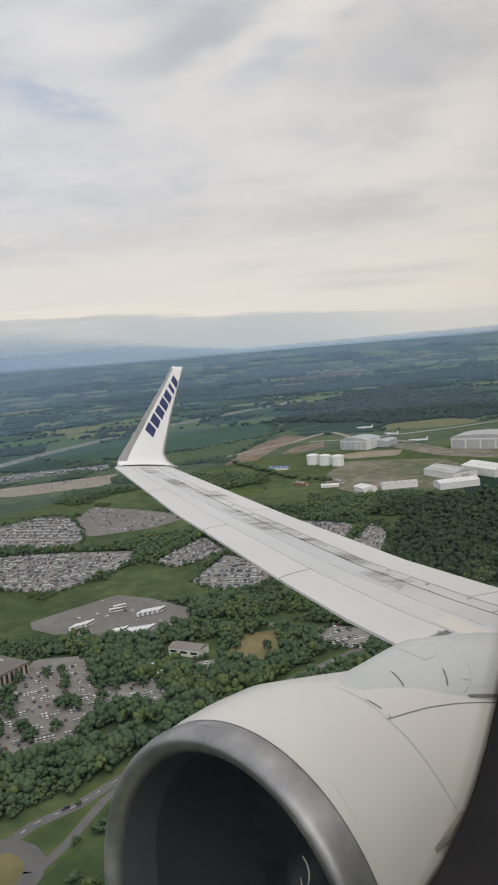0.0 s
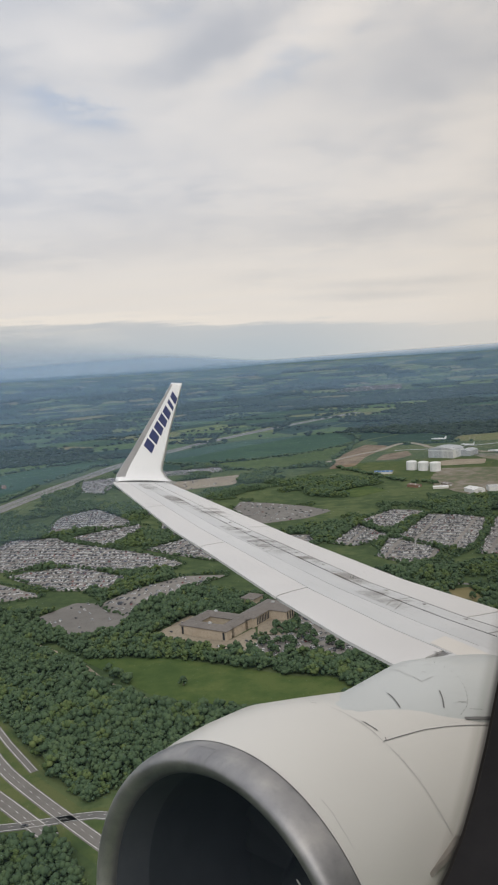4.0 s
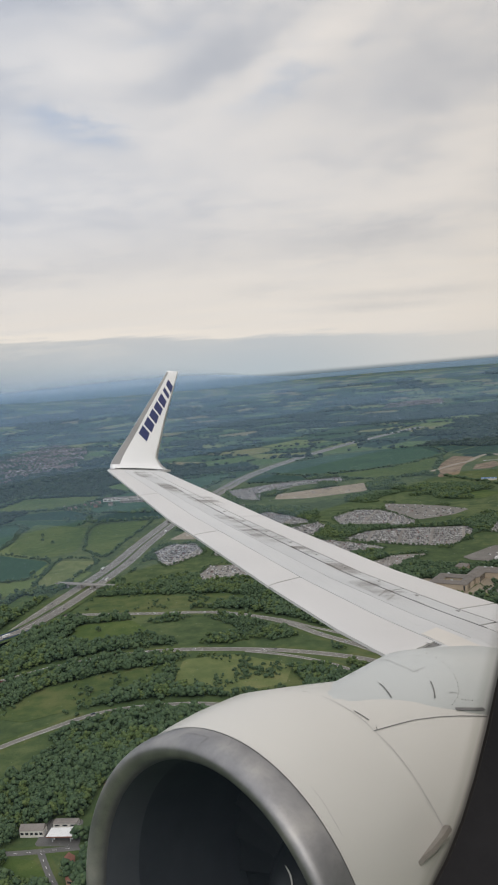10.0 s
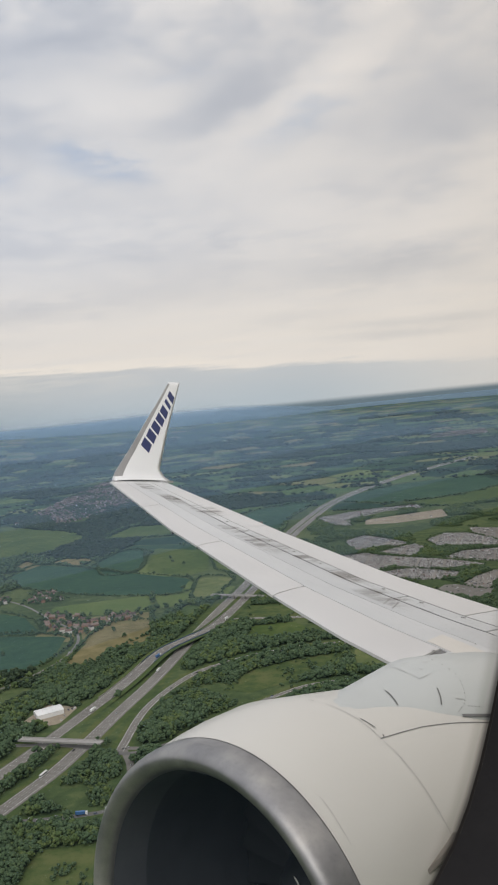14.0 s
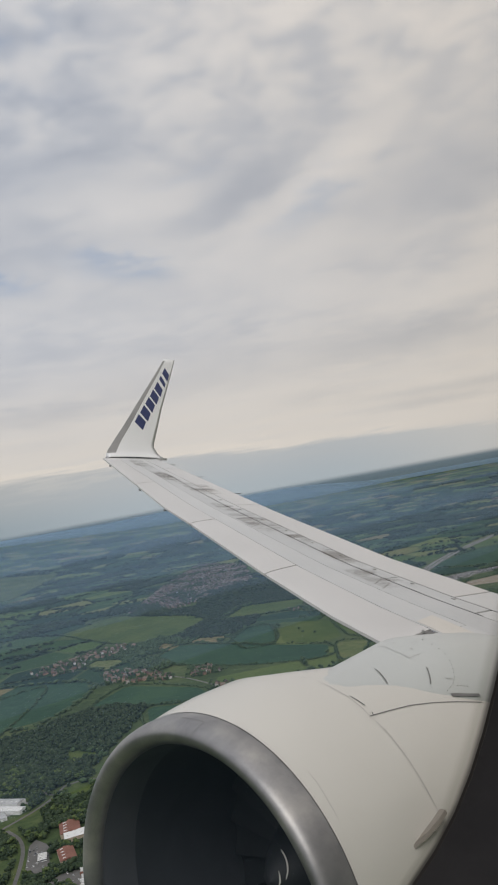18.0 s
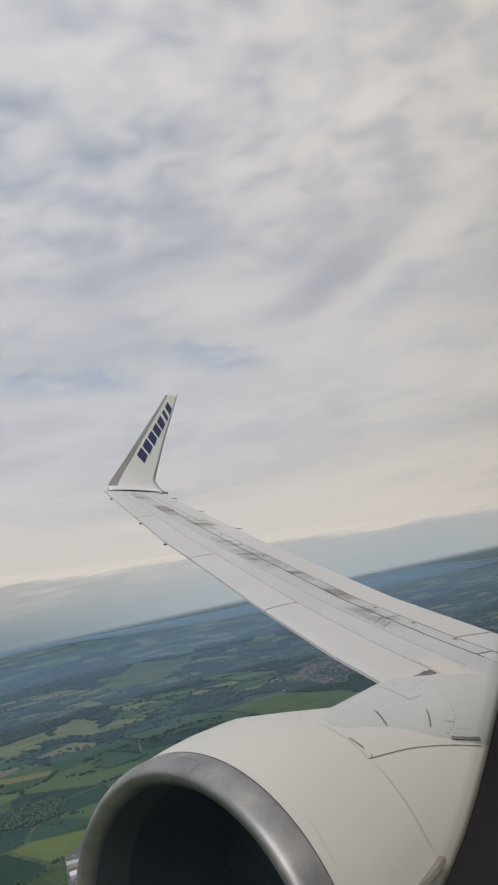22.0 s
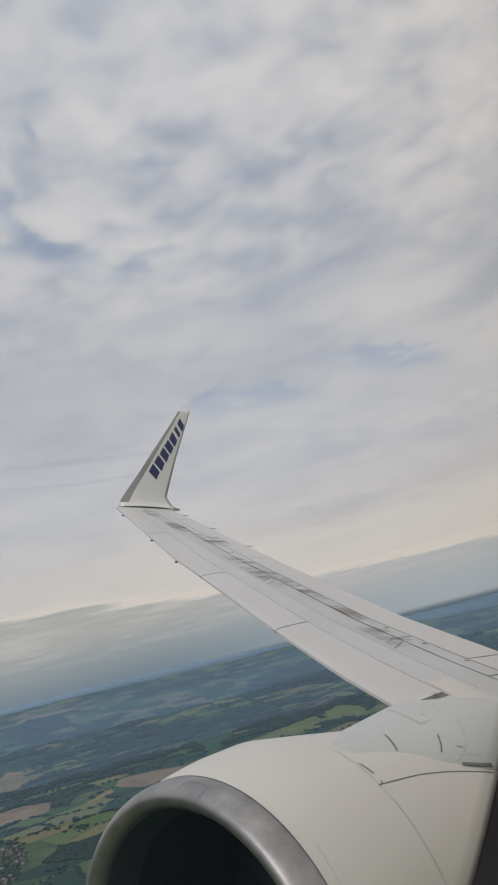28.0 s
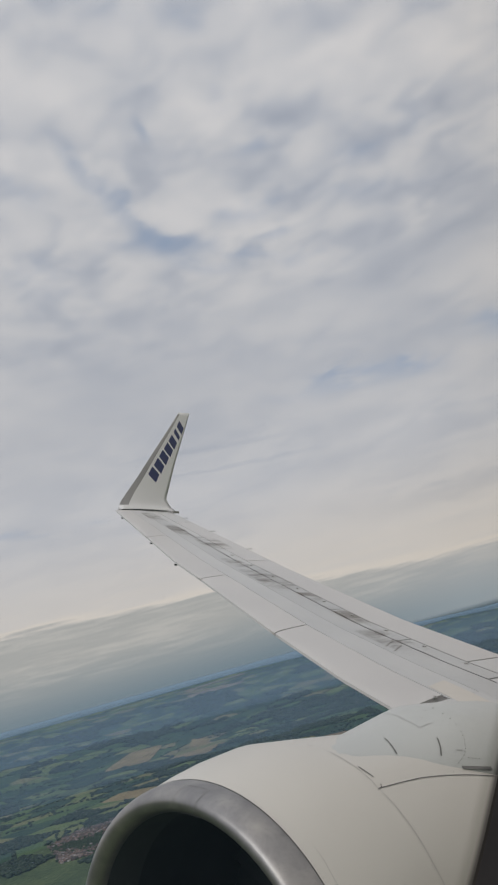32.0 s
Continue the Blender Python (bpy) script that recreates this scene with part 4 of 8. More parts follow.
def build_window():
    """The reveal of the cabin window, coloured dark for the cabin's shade, whose rear edge stands beside the lens."""
    # the rear edge leans aft as it rises; the opening is in the plane x = 0.26
    cz = -0.03

    def ring(grow, x):
        out = []
        for k in range(240):
            a = 2 * math.pi * k / 240
            c, s = math.cos(a), math.sin(a)
            v = cz + (0.46 + grow) * math.copysign(abs(s) ** 0.4, s)
            half = 0.60 + grow
            w = half * math.copysign(abs(c) ** 0.4, c)
            # steep above, and bowed forward below
            edge = -0.5405 - 0.442 * v + 0.023 * math.exp(-(v + 0.2411) / 0.026) if v > -0.30 else -0.5405 - 0.442 * v + 0.222
            out.append(Vector((x, edge + half + w, v)))
        return out
    verts = ring(0.0022, 0.2585) + ring(0.012, 0.240) + ring(0.022, 0.20) + ring(0.05, 0.17) + ring(0.35, 0.16)
    ob = mesh_ob("window_surround", verts, grid_faces(5, 240, True), M["shaded_trim"], airliner, True, "cabin window surround with the cabin's shade in its dark colour")
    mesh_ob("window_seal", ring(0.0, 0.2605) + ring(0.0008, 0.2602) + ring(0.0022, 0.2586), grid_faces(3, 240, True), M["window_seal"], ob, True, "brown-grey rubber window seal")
    # the acrylic pane; its tint paints the soft darkening of the view along the seal
    m = bpy.data.materials.new("pane_vignette")
    m.use_nodes = True
    m.node_tree.nodes.clear()
    n = Nodes(m.node_tree)
    tc = n.add("ShaderNodeTexCoord")
    off = n.add("ShaderNodeSeparateXYZ", {0: tc.outputs["UV"]}).outputs[0]
    off = n.math("ADD", off, n.math("MULTIPLY", n.math("SUBTRACT", n.noise(tc.outputs["Object"], 6.0, 2.0), 0.5), n.math("MULTIPLY", off, 0.5)))
    tint = n.ramp(off, [(0.0, (0.13, 0.12, 0.115)), (0.035, (0.68, 0.66, 0.63)), (0.09, (0.90, 0.885, 0.865)), (0.35, (0.95, 0.942, 0.93)), (0.7, (0.983, 0.98, 0.976)), (1.0, (1, 1, 1))], "EASE")
    clear = n.add("ShaderNodeBsdfTransparent", {0: tint})
    # a faint blue veil of glare, added over the whole view to lift the darks
    glare = n.add("ShaderNodeBsdfTranslucent", {"Color": (0.52, 0.78, 1.0, 1)})
    both = n.add("ShaderNodeMixShader", {0: 0.014, 1: clear.outputs[0], 2: glare.outputs[0]})
    out = n.add("ShaderNodeOutputMaterial")
    m.node_tree.links.new(both.outputs[0], out.inputs[0])
    verts, shares = [], []
    for i in range(49):
        v = -0.44 + 0.84 * i / 48
        edge = -0.5405 - 0.442 * v + 0.023 * math.exp(-(v + 0.2411) / 0.026) if v > -0.30 else -0.5405 - 0.442 * v + 0.222
        for j in range(30):
            off = -0.016 + 0.316 * j / 24 if j < 25 else 0.30 + 0.19 * (j - 24)
            verts.append((0.263, edge + off, v))
            shares.append(min(1.0, max(0.0, (off + 0.005) / 0.305)))
    pane = mesh_ob("window_pane", verts, grid_faces(49, 30), m, ob, False, "clear acrylic window pane with a dark vignette painted along its seal")
    layer = pane.data.uv_layers.new(name="share")
    for loop in pane.data.loops:
        layer.data[loop.index].uv = (shares[loop.vertex_index], 0.0)
    pane.visible_shadow = False
    return ob


def build_fuselage():
    """The white flank of the body above, below and behind the window: unseen, added to keep sky light off the cowl."""
    def shell(a0, a1, y0, y1):
        verts = []
        for i in range(13):
            a = radians(a0 + (a1 - a0) * i / 12)
            for y in (y0, (y0 + y1) / 2, y1):
                verts.append((-1.62 + 1.88 * math.cos(a), y, -0.35 + 1.88 * math.sin(a)))
        return verts
    body = mesh_ob("fuselage_flank", shell(30, 95, 3.0, -8), grid_faces(13, 3), M["white_paint"], airliner, True, "unseen white painted fuselage flank that shades the cowl")
    # an added screen out of view, stops light from the open port side
    mesh_ob("cabin_wall", [(-1.0, y, z) for y in (0.8, -3.6, -8.0) for z in (-1.9, -0.5, 0.5, 1.4)], grid_faces(3, 4), M["shaded_trim"], body, False, "unseen dark screen behind the seat that blocks light from port")
    mesh_ob("lower_flank", shell(-6, -95, 3.0, -8), grid_faces(13, 3), M["white_paint"], body, True)


build_fuselage()


window_surround = build_window()

# ---- the land ----
from mathutils.geometry import tessellate_polygon

GREEN = {
    "ground": [(0.40, (0.040, 0.064, 0.026)), (0.5, (0.058, 0.088, 0.034)), (0.60, (0.092, 0.118, 0.048))],
    "grass": [(0.40, (0.044, 0.072, 0.026)), (0.5, (0.065, 0.094, 0.031)), (0.60, (0.100, 0.116, 0.044))],
    "lush": [(0.40, (0.044, 0.076, 0.020)), (0.5, (0.060, 0.094, 0.025)), (0.60, (0.086, 0.115, 0.034))],
    "dark_crop": [(0.40, (0.024, 0.060, 0.034)), (0.5, (0.030, 0.072, 0.040)), (0.60, (0.042, 0.088, 0.044))],
    "pale": [(0.40, (0.092, 0.122, 0.046)), (0.5, (0.122, 0.148, 0.056)), (0.60, (0.155, 0.165, 0.070))],
    "tan": [(0.40, (0.130, 0.118, 0.056)), (0.5, (0.170, 0.150, 0.072)), (0.60, (0.215, 0.180, 0.094))],
    "gold": [(0.40, (0.175, 0.135, 0.062)), (0.5, (0.215, 0.165, 0.078)), (0.60, (0.26, 0.20, 0.10))],
    "earth": [(0.40, (0.15, 0.108, 0.070)), (0.5, (0.20, 0.150, 0.100)), (0.60, (0.27, 0.21, 0.145))],
}
for key, stops in GREEN.items():
    M[key] = surface(key, stops, 0.11, 0.95, spec=0.15, bump=0.5, bump_scale=1.3)
M["asphalt"] = surface("asphalt", [(0.3, (0.085, 0.083, 0.080)), (0.5, (0.115, 0.112, 0.108)), (0.7, (0.150, 0.146, 0.140))], 0.25, 0.85, bump=0.2)
M["old_tarmac"] = surface("old_tarmac", [(0.3, (0.12, 0.112, 0.102)), (0.5, (0.155, 0.146, 0.134)), (0.7, (0.20, 0.19, 0.175))], 0.16, 0.9, bump=0.2)
M["concrete"] = surface("concrete", [(0.3, (0.24, 0.235, 0.225)), (0.5, (0.31, 0.30, 0.29)), (0.7, (0.38, 0.37, 0.36))], 0.3, 0.85, bump=0.2)
M["park_tarmac"] = surface("park_tarmac", [(0.4, (0.165, 0.152, 0.138)), (0.5, (0.20, 0.186, 0.17)), (0.6, (0.245, 0.228, 0.208))], 0.16, 0.9, bump=0.2)
M["worn_ground"] = surface("worn_ground", [(0.38, (0.075, 0.098, 0.042)), (0.46, (0.125, 0.125, 0.075)), (0.52, (0.18, 0.158, 0.12)), (0.60, (0.235, 0.215, 0.185))], 0.10, 0.95, bump=0.2)
M["dry_grass"] = surface("dry_grass", [(0.36, (0.052, 0.066, 0.026)), (0.5, (0.085, 0.085, 0.036)), (0.62, (0.125, 0.108, 0.054))], 0.10, 0.95, bump=0.2)
M["site_earth"] = surface("site_earth", [(0.36, (0.24, 0.175, 0.115)), (0.5, (0.32, 0.245, 0.165)), (0.62, (0.41, 0.32, 0.23))], 0.35, 0.95, bump=0.3)
M["gravel"] = surface("gravel", [(0.3, (0.20, 0.165, 0.12)), (0.5, (0.26, 0.22, 0.165)), (0.7, (0.33, 0.29, 0.225))], 0.4, 0.95)
M["road_paint"] = surface("road_paint", two((0.62, 0.62, 0.60), (0.72, 0.72, 0.70)), 2, 0.7)
M["bark"] = surface("bark", two((0.05, 0.04, 0.03), (0.09, 0.07, 0.05)), 2, 0.9)


def leaves(name, stops):
    return surface(name, stops, 0.9, 0.75, spec=0.2, bump=0.6, bump_scale=2.2, island=0.34)


M["leaf"] = leaves("leaf", [(0.26, (0.042, 0.072, 0.038)), (0.5, (0.058, 0.095, 0.047)), (0.74, (0.082, 0.122, 0.056))])
M["leaf_light"] = leaves("leaf_light", [(0.26, (0.048, 0.078, 0.028)), (0.5, (0.075, 0.112, 0.038)), (0.74, (0.115, 0.148, 0.052))])
M["leaf_dark"] = leaves("leaf_dark", [(0.26, (0.020, 0.036, 0.019)), (0.5, (0.032, 0.053, 0.026)), (0.74, (0.050, 0.074, 0.034))])
M["leaf_far"] = leaves("leaf_far", [(0.25, (0.015, 0.029, 0.020)), (0.5, (0.023, 0.041, 0.026)), (0.72, (0.038, 0.058, 0.032))])


def rise(x, y):
    """How high the land lies: flat below the flight, and climbing slowly towards the far skyline."""
    dx, dy = x + 150.0, y + 300.0
    d = math.hypot(dx, dy)
    if d < 2300:
        return 0.0
    az = math.degrees(math.atan2(-dx, dy))
    top = float(np.interp(az, [-60, -20, 0, 15, 20, 25, 30, 45, 80], [52, 52, 56, 68, 82, 104, 130, 150, 150]))
    s = min(1.0, (d - 2300) / 2000)
    roll = noise.noise((x * 0.0011, y * 0.0011, 0.3)) * 12 * s
    return max(0.0, top * s * s * (3 - 2 * s) + roll * (1 - 0.4 * s))


def build_ground():
    """One sheet, with a patchwork of fields for what lies far off."""
    n = 120
    verts = []
    for i in range(n + 1):
        for j in range(n + 1):
            x, y = -2000 + (i / n - 0.5) * 13600, 1500 + (j / n - 0.5) * 13600
            verts.append((x, y, rise(x, y)))
    return tagged(mesh_ob("ground", verts, grid_faces(n + 1, n + 1), M["ground"], smooth=True), "dark green farmland reaching to the horizon", "ground", kind="structure")


ground = build_ground()


def haze_veils():
    """Summer haze imitated by standing see-through sheets, tinted blue-grey, one behind the other, that thin out
    upwards.
    """
    m = bpy.data.materials.new("haze")
    m.use_nodes = True
    m.node_tree.nodes.clear()
    n = Nodes(m.node_tree)
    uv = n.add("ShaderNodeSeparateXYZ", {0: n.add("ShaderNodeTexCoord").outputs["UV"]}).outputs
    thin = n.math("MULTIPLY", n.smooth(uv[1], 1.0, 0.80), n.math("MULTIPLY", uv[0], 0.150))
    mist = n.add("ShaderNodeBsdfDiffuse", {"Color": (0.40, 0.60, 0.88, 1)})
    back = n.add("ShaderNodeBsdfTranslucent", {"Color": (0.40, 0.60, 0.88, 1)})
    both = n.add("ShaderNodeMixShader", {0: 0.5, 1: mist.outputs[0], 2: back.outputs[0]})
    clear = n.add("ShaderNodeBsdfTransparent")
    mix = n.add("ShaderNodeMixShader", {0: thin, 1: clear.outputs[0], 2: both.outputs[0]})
    out = n.add("ShaderNodeOutputMaterial")
    m.node_tree.links.new(mix.outputs[0], out.inputs[0])
    # the sheets keep the same distance from the flight line and end at its height
    flight = [(0, 0, 99, -42), (0, 0, 99, -28), (0, 0, 99, -14), (0, 0, 99, 0), (-92, -100, 115, 0.5), (-182, -203, 134, 0.9), (-267, -319, 156, 1.5), (-350, -436, 177, 2.9), (-428, -561, 191, 6.6),
              (-483, -695, 196, 13.3), (-516, -839, 198, 22.2), (-531, -987, 200, 31.3), (-531, -987, 200, 45), (-531, -987, 200, 60), (-531, -987, 200, 75)]
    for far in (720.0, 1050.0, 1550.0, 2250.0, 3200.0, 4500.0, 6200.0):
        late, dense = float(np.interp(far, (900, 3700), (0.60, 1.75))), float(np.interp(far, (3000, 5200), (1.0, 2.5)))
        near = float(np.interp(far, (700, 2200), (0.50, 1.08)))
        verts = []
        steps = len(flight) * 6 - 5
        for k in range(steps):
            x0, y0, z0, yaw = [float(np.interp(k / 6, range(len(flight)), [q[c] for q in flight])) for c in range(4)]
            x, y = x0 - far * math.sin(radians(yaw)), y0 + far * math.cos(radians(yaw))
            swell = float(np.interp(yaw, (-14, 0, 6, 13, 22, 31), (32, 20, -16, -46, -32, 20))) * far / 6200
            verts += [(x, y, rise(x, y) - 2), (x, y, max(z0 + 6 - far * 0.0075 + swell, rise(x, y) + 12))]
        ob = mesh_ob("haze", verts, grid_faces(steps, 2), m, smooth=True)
        layer = ob.data.uv_layers.new(name="height")
        for loop in ob.data.loops:
            # each sheet's strength as haze is set along the flight
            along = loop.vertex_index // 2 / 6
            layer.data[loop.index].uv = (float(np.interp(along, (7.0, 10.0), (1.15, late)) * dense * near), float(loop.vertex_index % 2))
        tagged(ob, "faint blue see-through sheet standing in for haze over the far land", "haze", kind="structure")


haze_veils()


def rounded(outline, times=1):
    """The outline with its corners cut."""
    p = [Vector((a, b)) for a, b in outline]
    for _ in range(times):
        q = []
        for a, b in zip(p, p[1:] + p[:1]):
            q += [a.lerp(b, 0.07), a.lerp(b, 0.93)]
        p = q
    return [(v.x, v.y) for v in p]


def inside(x, y, poly):
    hit = False
    j = len(poly) - 1
    for i in range(len(poly)):
        (xi, yi), (xj, yj) = poly[i], poly[j]
        if (yi > y) != (yj > y) and x < (xj - xi) * (y - yi) / (yj - yi) + xi:
            hit = not hit
        j = i
    return hit


MAPPED = []  # outlines that keep trees off
LINES = []  # road lines with half widths
ROAD_LINES = {}  # each road's line, for the traffic


def sheet(name, outline, material, z, label, category, keep=True, cut=1, depth=0.05):
    """A flat piece of ground with a low rim."""
    p = rounded(outline, cut)
    if keep:
        MAPPED.append(p)
    area = sum(a[0] * b[1] - b[0] * a[1] for a, b in zip(p, p[1:] + p[:1]))
    if area < 0:
        p = p[::-1]
    verts = [(a, b, z + rise(a, b)) for a, b in p] + [(a, b, z - depth + rise(a, b)) for a, b in p]
    n = len(p)
    faces = [tuple(f) for f in tessellate_polygon([[Vector((a, b, 0)) for a, b in p]])]
    faces = [f if (Vector(verts[f[1]]) - Vector(verts[f[0]])).cross(Vector(verts[f[2]]) - Vector(verts[f[0]])).z > 0 else f[::-1] for f in faces]
    faces += [(i, i + n, (i + 1) % n + n, (i + 1) % n) for i in range(n)]
    return tagged(mesh_ob(name, verts, faces, M[material]), label, category, kind="structure")


def ribbon(line, half, z, side=0.0, t0=0.0, t1=1.0):
    verts = []
    k0, k1 = int(t0 * (len(line) - 1)), max(int(t0 * (len(line) - 1)) + 1, int(t1 * (len(line) - 1)))
    for i in range(k0, k1 + 1):
        a, b = line[max(i - 1, 0)], line[min(i + 1, len(line) - 1)]
        d = (b - a).normalized()
        nrm = Vector((-d.y, d.x, 0))
        c = line[i] + nrm * side
        lift = rise(c.x, c.y) + (line[i].z if len(line[i]) > 2 else 0)
        for s in (half, -half):
            q = c + nrm * s
            verts.append((q.x, q.y, z + lift))
    return verts, grid_faces(len(verts) // 2, 2)


def road(name, pts, width, label, z=0.16, material="asphalt", lines=(), dashes=(), keep=True, verge=True, clear=3.2):
    """A road along a line, with its painted lines as parts."""
    line = spline(pts, 6.0)
    ROAD_LINES[name] = [v + Vector((0, 0, z - 0.22)) for v in line]
    if keep:
        LINES.append(([(v.x, v.y) for v in line], width / 2 + clear))
    v, f = ribbon(line, width / 2, z)
    base = len(v)
    v2, _ = ribbon(line, width / 2 + 0.25, z - 0.14)
    v = v + v2
    n = len(line)
    for i in range(n - 1):
        f.append((2 * i, base + 2 * i, base + 2 * i + 2, 2 * i + 2))
        f.append((2 * i + 1, 2 * i + 3, base + 2 * i + 3, base + 2 * i + 1))
    ob = tagged(mesh_ob(name, v, f, M[material]), label, "road", kind="structure")
    for s in lines:
        mv, mf = ribbon(line, 0.075, z + 0.012, s)
        mesh_ob("edge_line", mv, mf, M["road_paint"], ob)
    for s in dashes:
        fine = spline(pts, 1.3)
        mv, mf = [], []
        for i in range(0, len(fine) - 1, 3):
            a, b = ribbon(fine[i:i + 2], 0.07, z + 0.012, s)
            k = len(mv)
            mv += a
            mf += [tuple(x + k for x in q) for q in b]
        tagged(mesh_ob("lane_dashes", mv, mf, M["road_paint"], ob), kind="stuff")
    if verge:
        vv, vf = ribbon(line, width / 2 + clear * 0.55, 0.050 + 0.0022 * len(LINES))
        tagged(mesh_ob("verge", vv, vf, M["grass"]), "mown grass verge beside the road", "verge", kind="structure")
    return ob


# motorway: two carriageways, one of them over a viaduct
EAST = [(-560, -170), (-490, -70), (-456, 10), (-436, 68, 0.0), (-419, 116, 1.4), (-405, 168, 2.6), (-389, 195, 2.6), (-374, 222, 1.6), (-359, 282, 0.3), (-341, 371), (-330, 459), (-306, 598), (-272, 737), (-237, 856), (-161, 1014), (-52, 1183), (98, 1373)]
WEST = [(-540, -185), (-470, -85), (-437, -14), (-426, 21), (-415, 68), (-403, 116), (-393, 168), (-386, 210), (-372, 280), (-352, 372), (-340, 460), (-316, 600), (-282, 740), (-246, 860), (-170, 1020), (-60, 1190), (90, 1380)]
road("motorway_east", EAST, 8.0, "grey motorway carriageway with white lane lines", 0.22, "old_tarmac", (-3.5, 2.8), (-1.95, -0.35, 1.25), clear=7.5)
road("motorway_west", WEST, 8.4, "grey motorway carriageway with white lane lines", 0.20, "old_tarmac", (-2.9, 3.6), (-1.3, 0.3, 1.9), clear=7.5)
road("link_road_north", [(-362, 246), (-330, 240), (-300, 233), (-265, 226), (-240, 212), (-219, 192), (-203, 169), (-185, 147), (-172, 128), (-155, 108), (-120, 70)], 4.2, "curved motorway link road", 0.17, "old_tarmac", (-1.8, 1.8), (0.0,), clear=6.0)
road("slip_road", [(-240, 213), (-223, 200), (-208, 184), (-188, 163), (-176, 145), (-163, 126)], 2.4, "narrow slip road joining the link", 0.15, "old_tarmac", (-0.9, 0.9), keep=True)
road("link_road_middle", [(-404, 17), (-399, 74), (-380, 122), (-358, 142), (-336, 154), (-310, 161), (-284, 163), (-256, 158), (-225, 149), (-195, 134), (-176, 119), (-150, 92)], 4.6, "long curved dual link road", 0.18, "old_tarmac", (-2.0, 2.0), (0.0,), clear=6.0)
road("loop_road", [(-243, 152), (-225, 143), (-205, 128), (-189, 109), (-179, 94), (-172, 70)], 2.6, "narrow loop road under trees", 0.15, "old_tarmac", (-1.0, 1.0))
road("lower_road", [(-378, 10), (-370, 32), (-345, 59), (-326, 75), (-309, 87), (-288, 91), (-262, 89), (-240, 80), (-217, 69), (-206, 60), (-197, 55), (-175, 53), (-130, 62)], 3.4, "lower road through woodland", 0.16, "old_tarmac", (-1.4, 1.4), clear=6.0)
road("lower_link", [(-260, 78), (-213, 54), (-202, 48), (-187, 40), (-150, 36)], 3.0, "two-lane road beside the wood", 0.15, "old_tarmac", (-1.2, 1.2))
road("approach_road", [(-81, 124), (-76, 130), (-72, 136), (-66, 142), (-63, 152), (-54, 168), (-46, 174), (-38, 184), (-20, 206), (10, 236), (45, 262), (80, 270)], 3.0, "approach road with worn kerbs", 0.16, "asphalt", (), (0.0,))
road("distributor_road", [(-190, 96), (-160, 98), (-140, 101), (-128, 97), (-118, 97), (-108, 102), (-96, 112), (-84, 122), (-74, 133)], 3.6, "distributor road with hatched paint", 0.17, "asphalt", (-1.5, 1.5), (0.0,))
road("roundabout_exit", [(-52, 146), (-45, 160), (-40, 175), (-33, 186)], 2.2, "short exit road", 0.15)
road("service_road", [(-70, 196), (-63, 200), (-48, 205), (-36, 210), (-29, 204)], 2.2, "service road behind the hotel", 0.14, verge=False)
road("parking_road", [(-31, 296), (-18, 288), (0, 284), (30, 268)], 2.6, "road past the coach park", 0.14)
road("field_path", [(-190, 236), (-169, 214), (-155, 193), (-145, 182), (-133, 170), (-122, 164), (-104, 160), (-92, 158), (-86, 153), (-81, 150), (-74, 149)], 0.9, "narrow earth path", 0.13, "gravel", verge=False)
road("junction_road", [(-560, 62), (-546, 52), (-496, 38), (-453, 34), (-426, 27), (-400, 14), (-385, 18), (-368, 32)], 3.2, "junction road over the motorway", 0.30)
road("village_road", [(-655, 470), (-600, 400), (-558, 355), (-520, 300), (-480, 240), (-476, 180), (-500, 130), (-530, 112), (-546, 52)], 2.2, "village road between hedges", 0.12, "old_tarmac")
road("services_road", [(-656, 85), (-624, 77), (-608, 64), (-606, 80), (-596, 86), (-580, 84), (-562, 66)], 2.4, "road round a grass island", 0.15)
road("services_link", [(-628, 14), (-618, 32), (-612, 45), (-607, 62)], 2.4, "link road of the service area", 0.15)
road("services_exit", [(-586, -75), (-593, -43), (-600, -20), (-609, -3), (-622, 12)], 2.2, "exit road of the service area", 0.14)
road("industrial_road", [(-580, 80), (-546, 20), (-520, -10), (-502, -60), (-500, -120)], 2.6, "road past the lorry park", 0.14)
road("coach_road", [(-470, -52), (-443, -46), (-417, -45), (-401, -43), (-390, -38), (-378, -30), (-369, -16), (-362, 6)], 3.0, "road with queueing traffic", 0.15, "asphalt", (), (0.0,))


def ring_road(name, x, y, r, width, label):
    pts = [(x + r * math.cos(a * math.pi / 8), y + r * math.sin(a * math.pi / 8)) for a in range(17)]
    road(name, pts, width, label, 0.19, verge=False)


ring_road("roundabout_west", -60, 151, 10.2, 4.2, "roundabout with a dry grass island")
road("roundabout_mid", [(-403, 21), (-396, 3), (-392, -14), (-385, -31), (-375, -27), (-370, -9), (-377, 11), (-389, 18), (-403, 21)], 3.2, "junction roundabout round trees", 0.19, "old_tarmac", verge=False)
ring_road("roundabout_east", -541, 17, 7.0, 2.2, "small roundabout")
ring_road("roundabout_slip", -506, 14, 6.0, 2.0, "small grassy roundabout")
sheet("roundabout_island", [(-60 + 8.0 * math.cos(a), 151 + 8.0 * math.sin(a)) for a in np.linspace(0, 6.0, 16)], "tan", 0.14, "dry mown grass island", "island", True, 0)

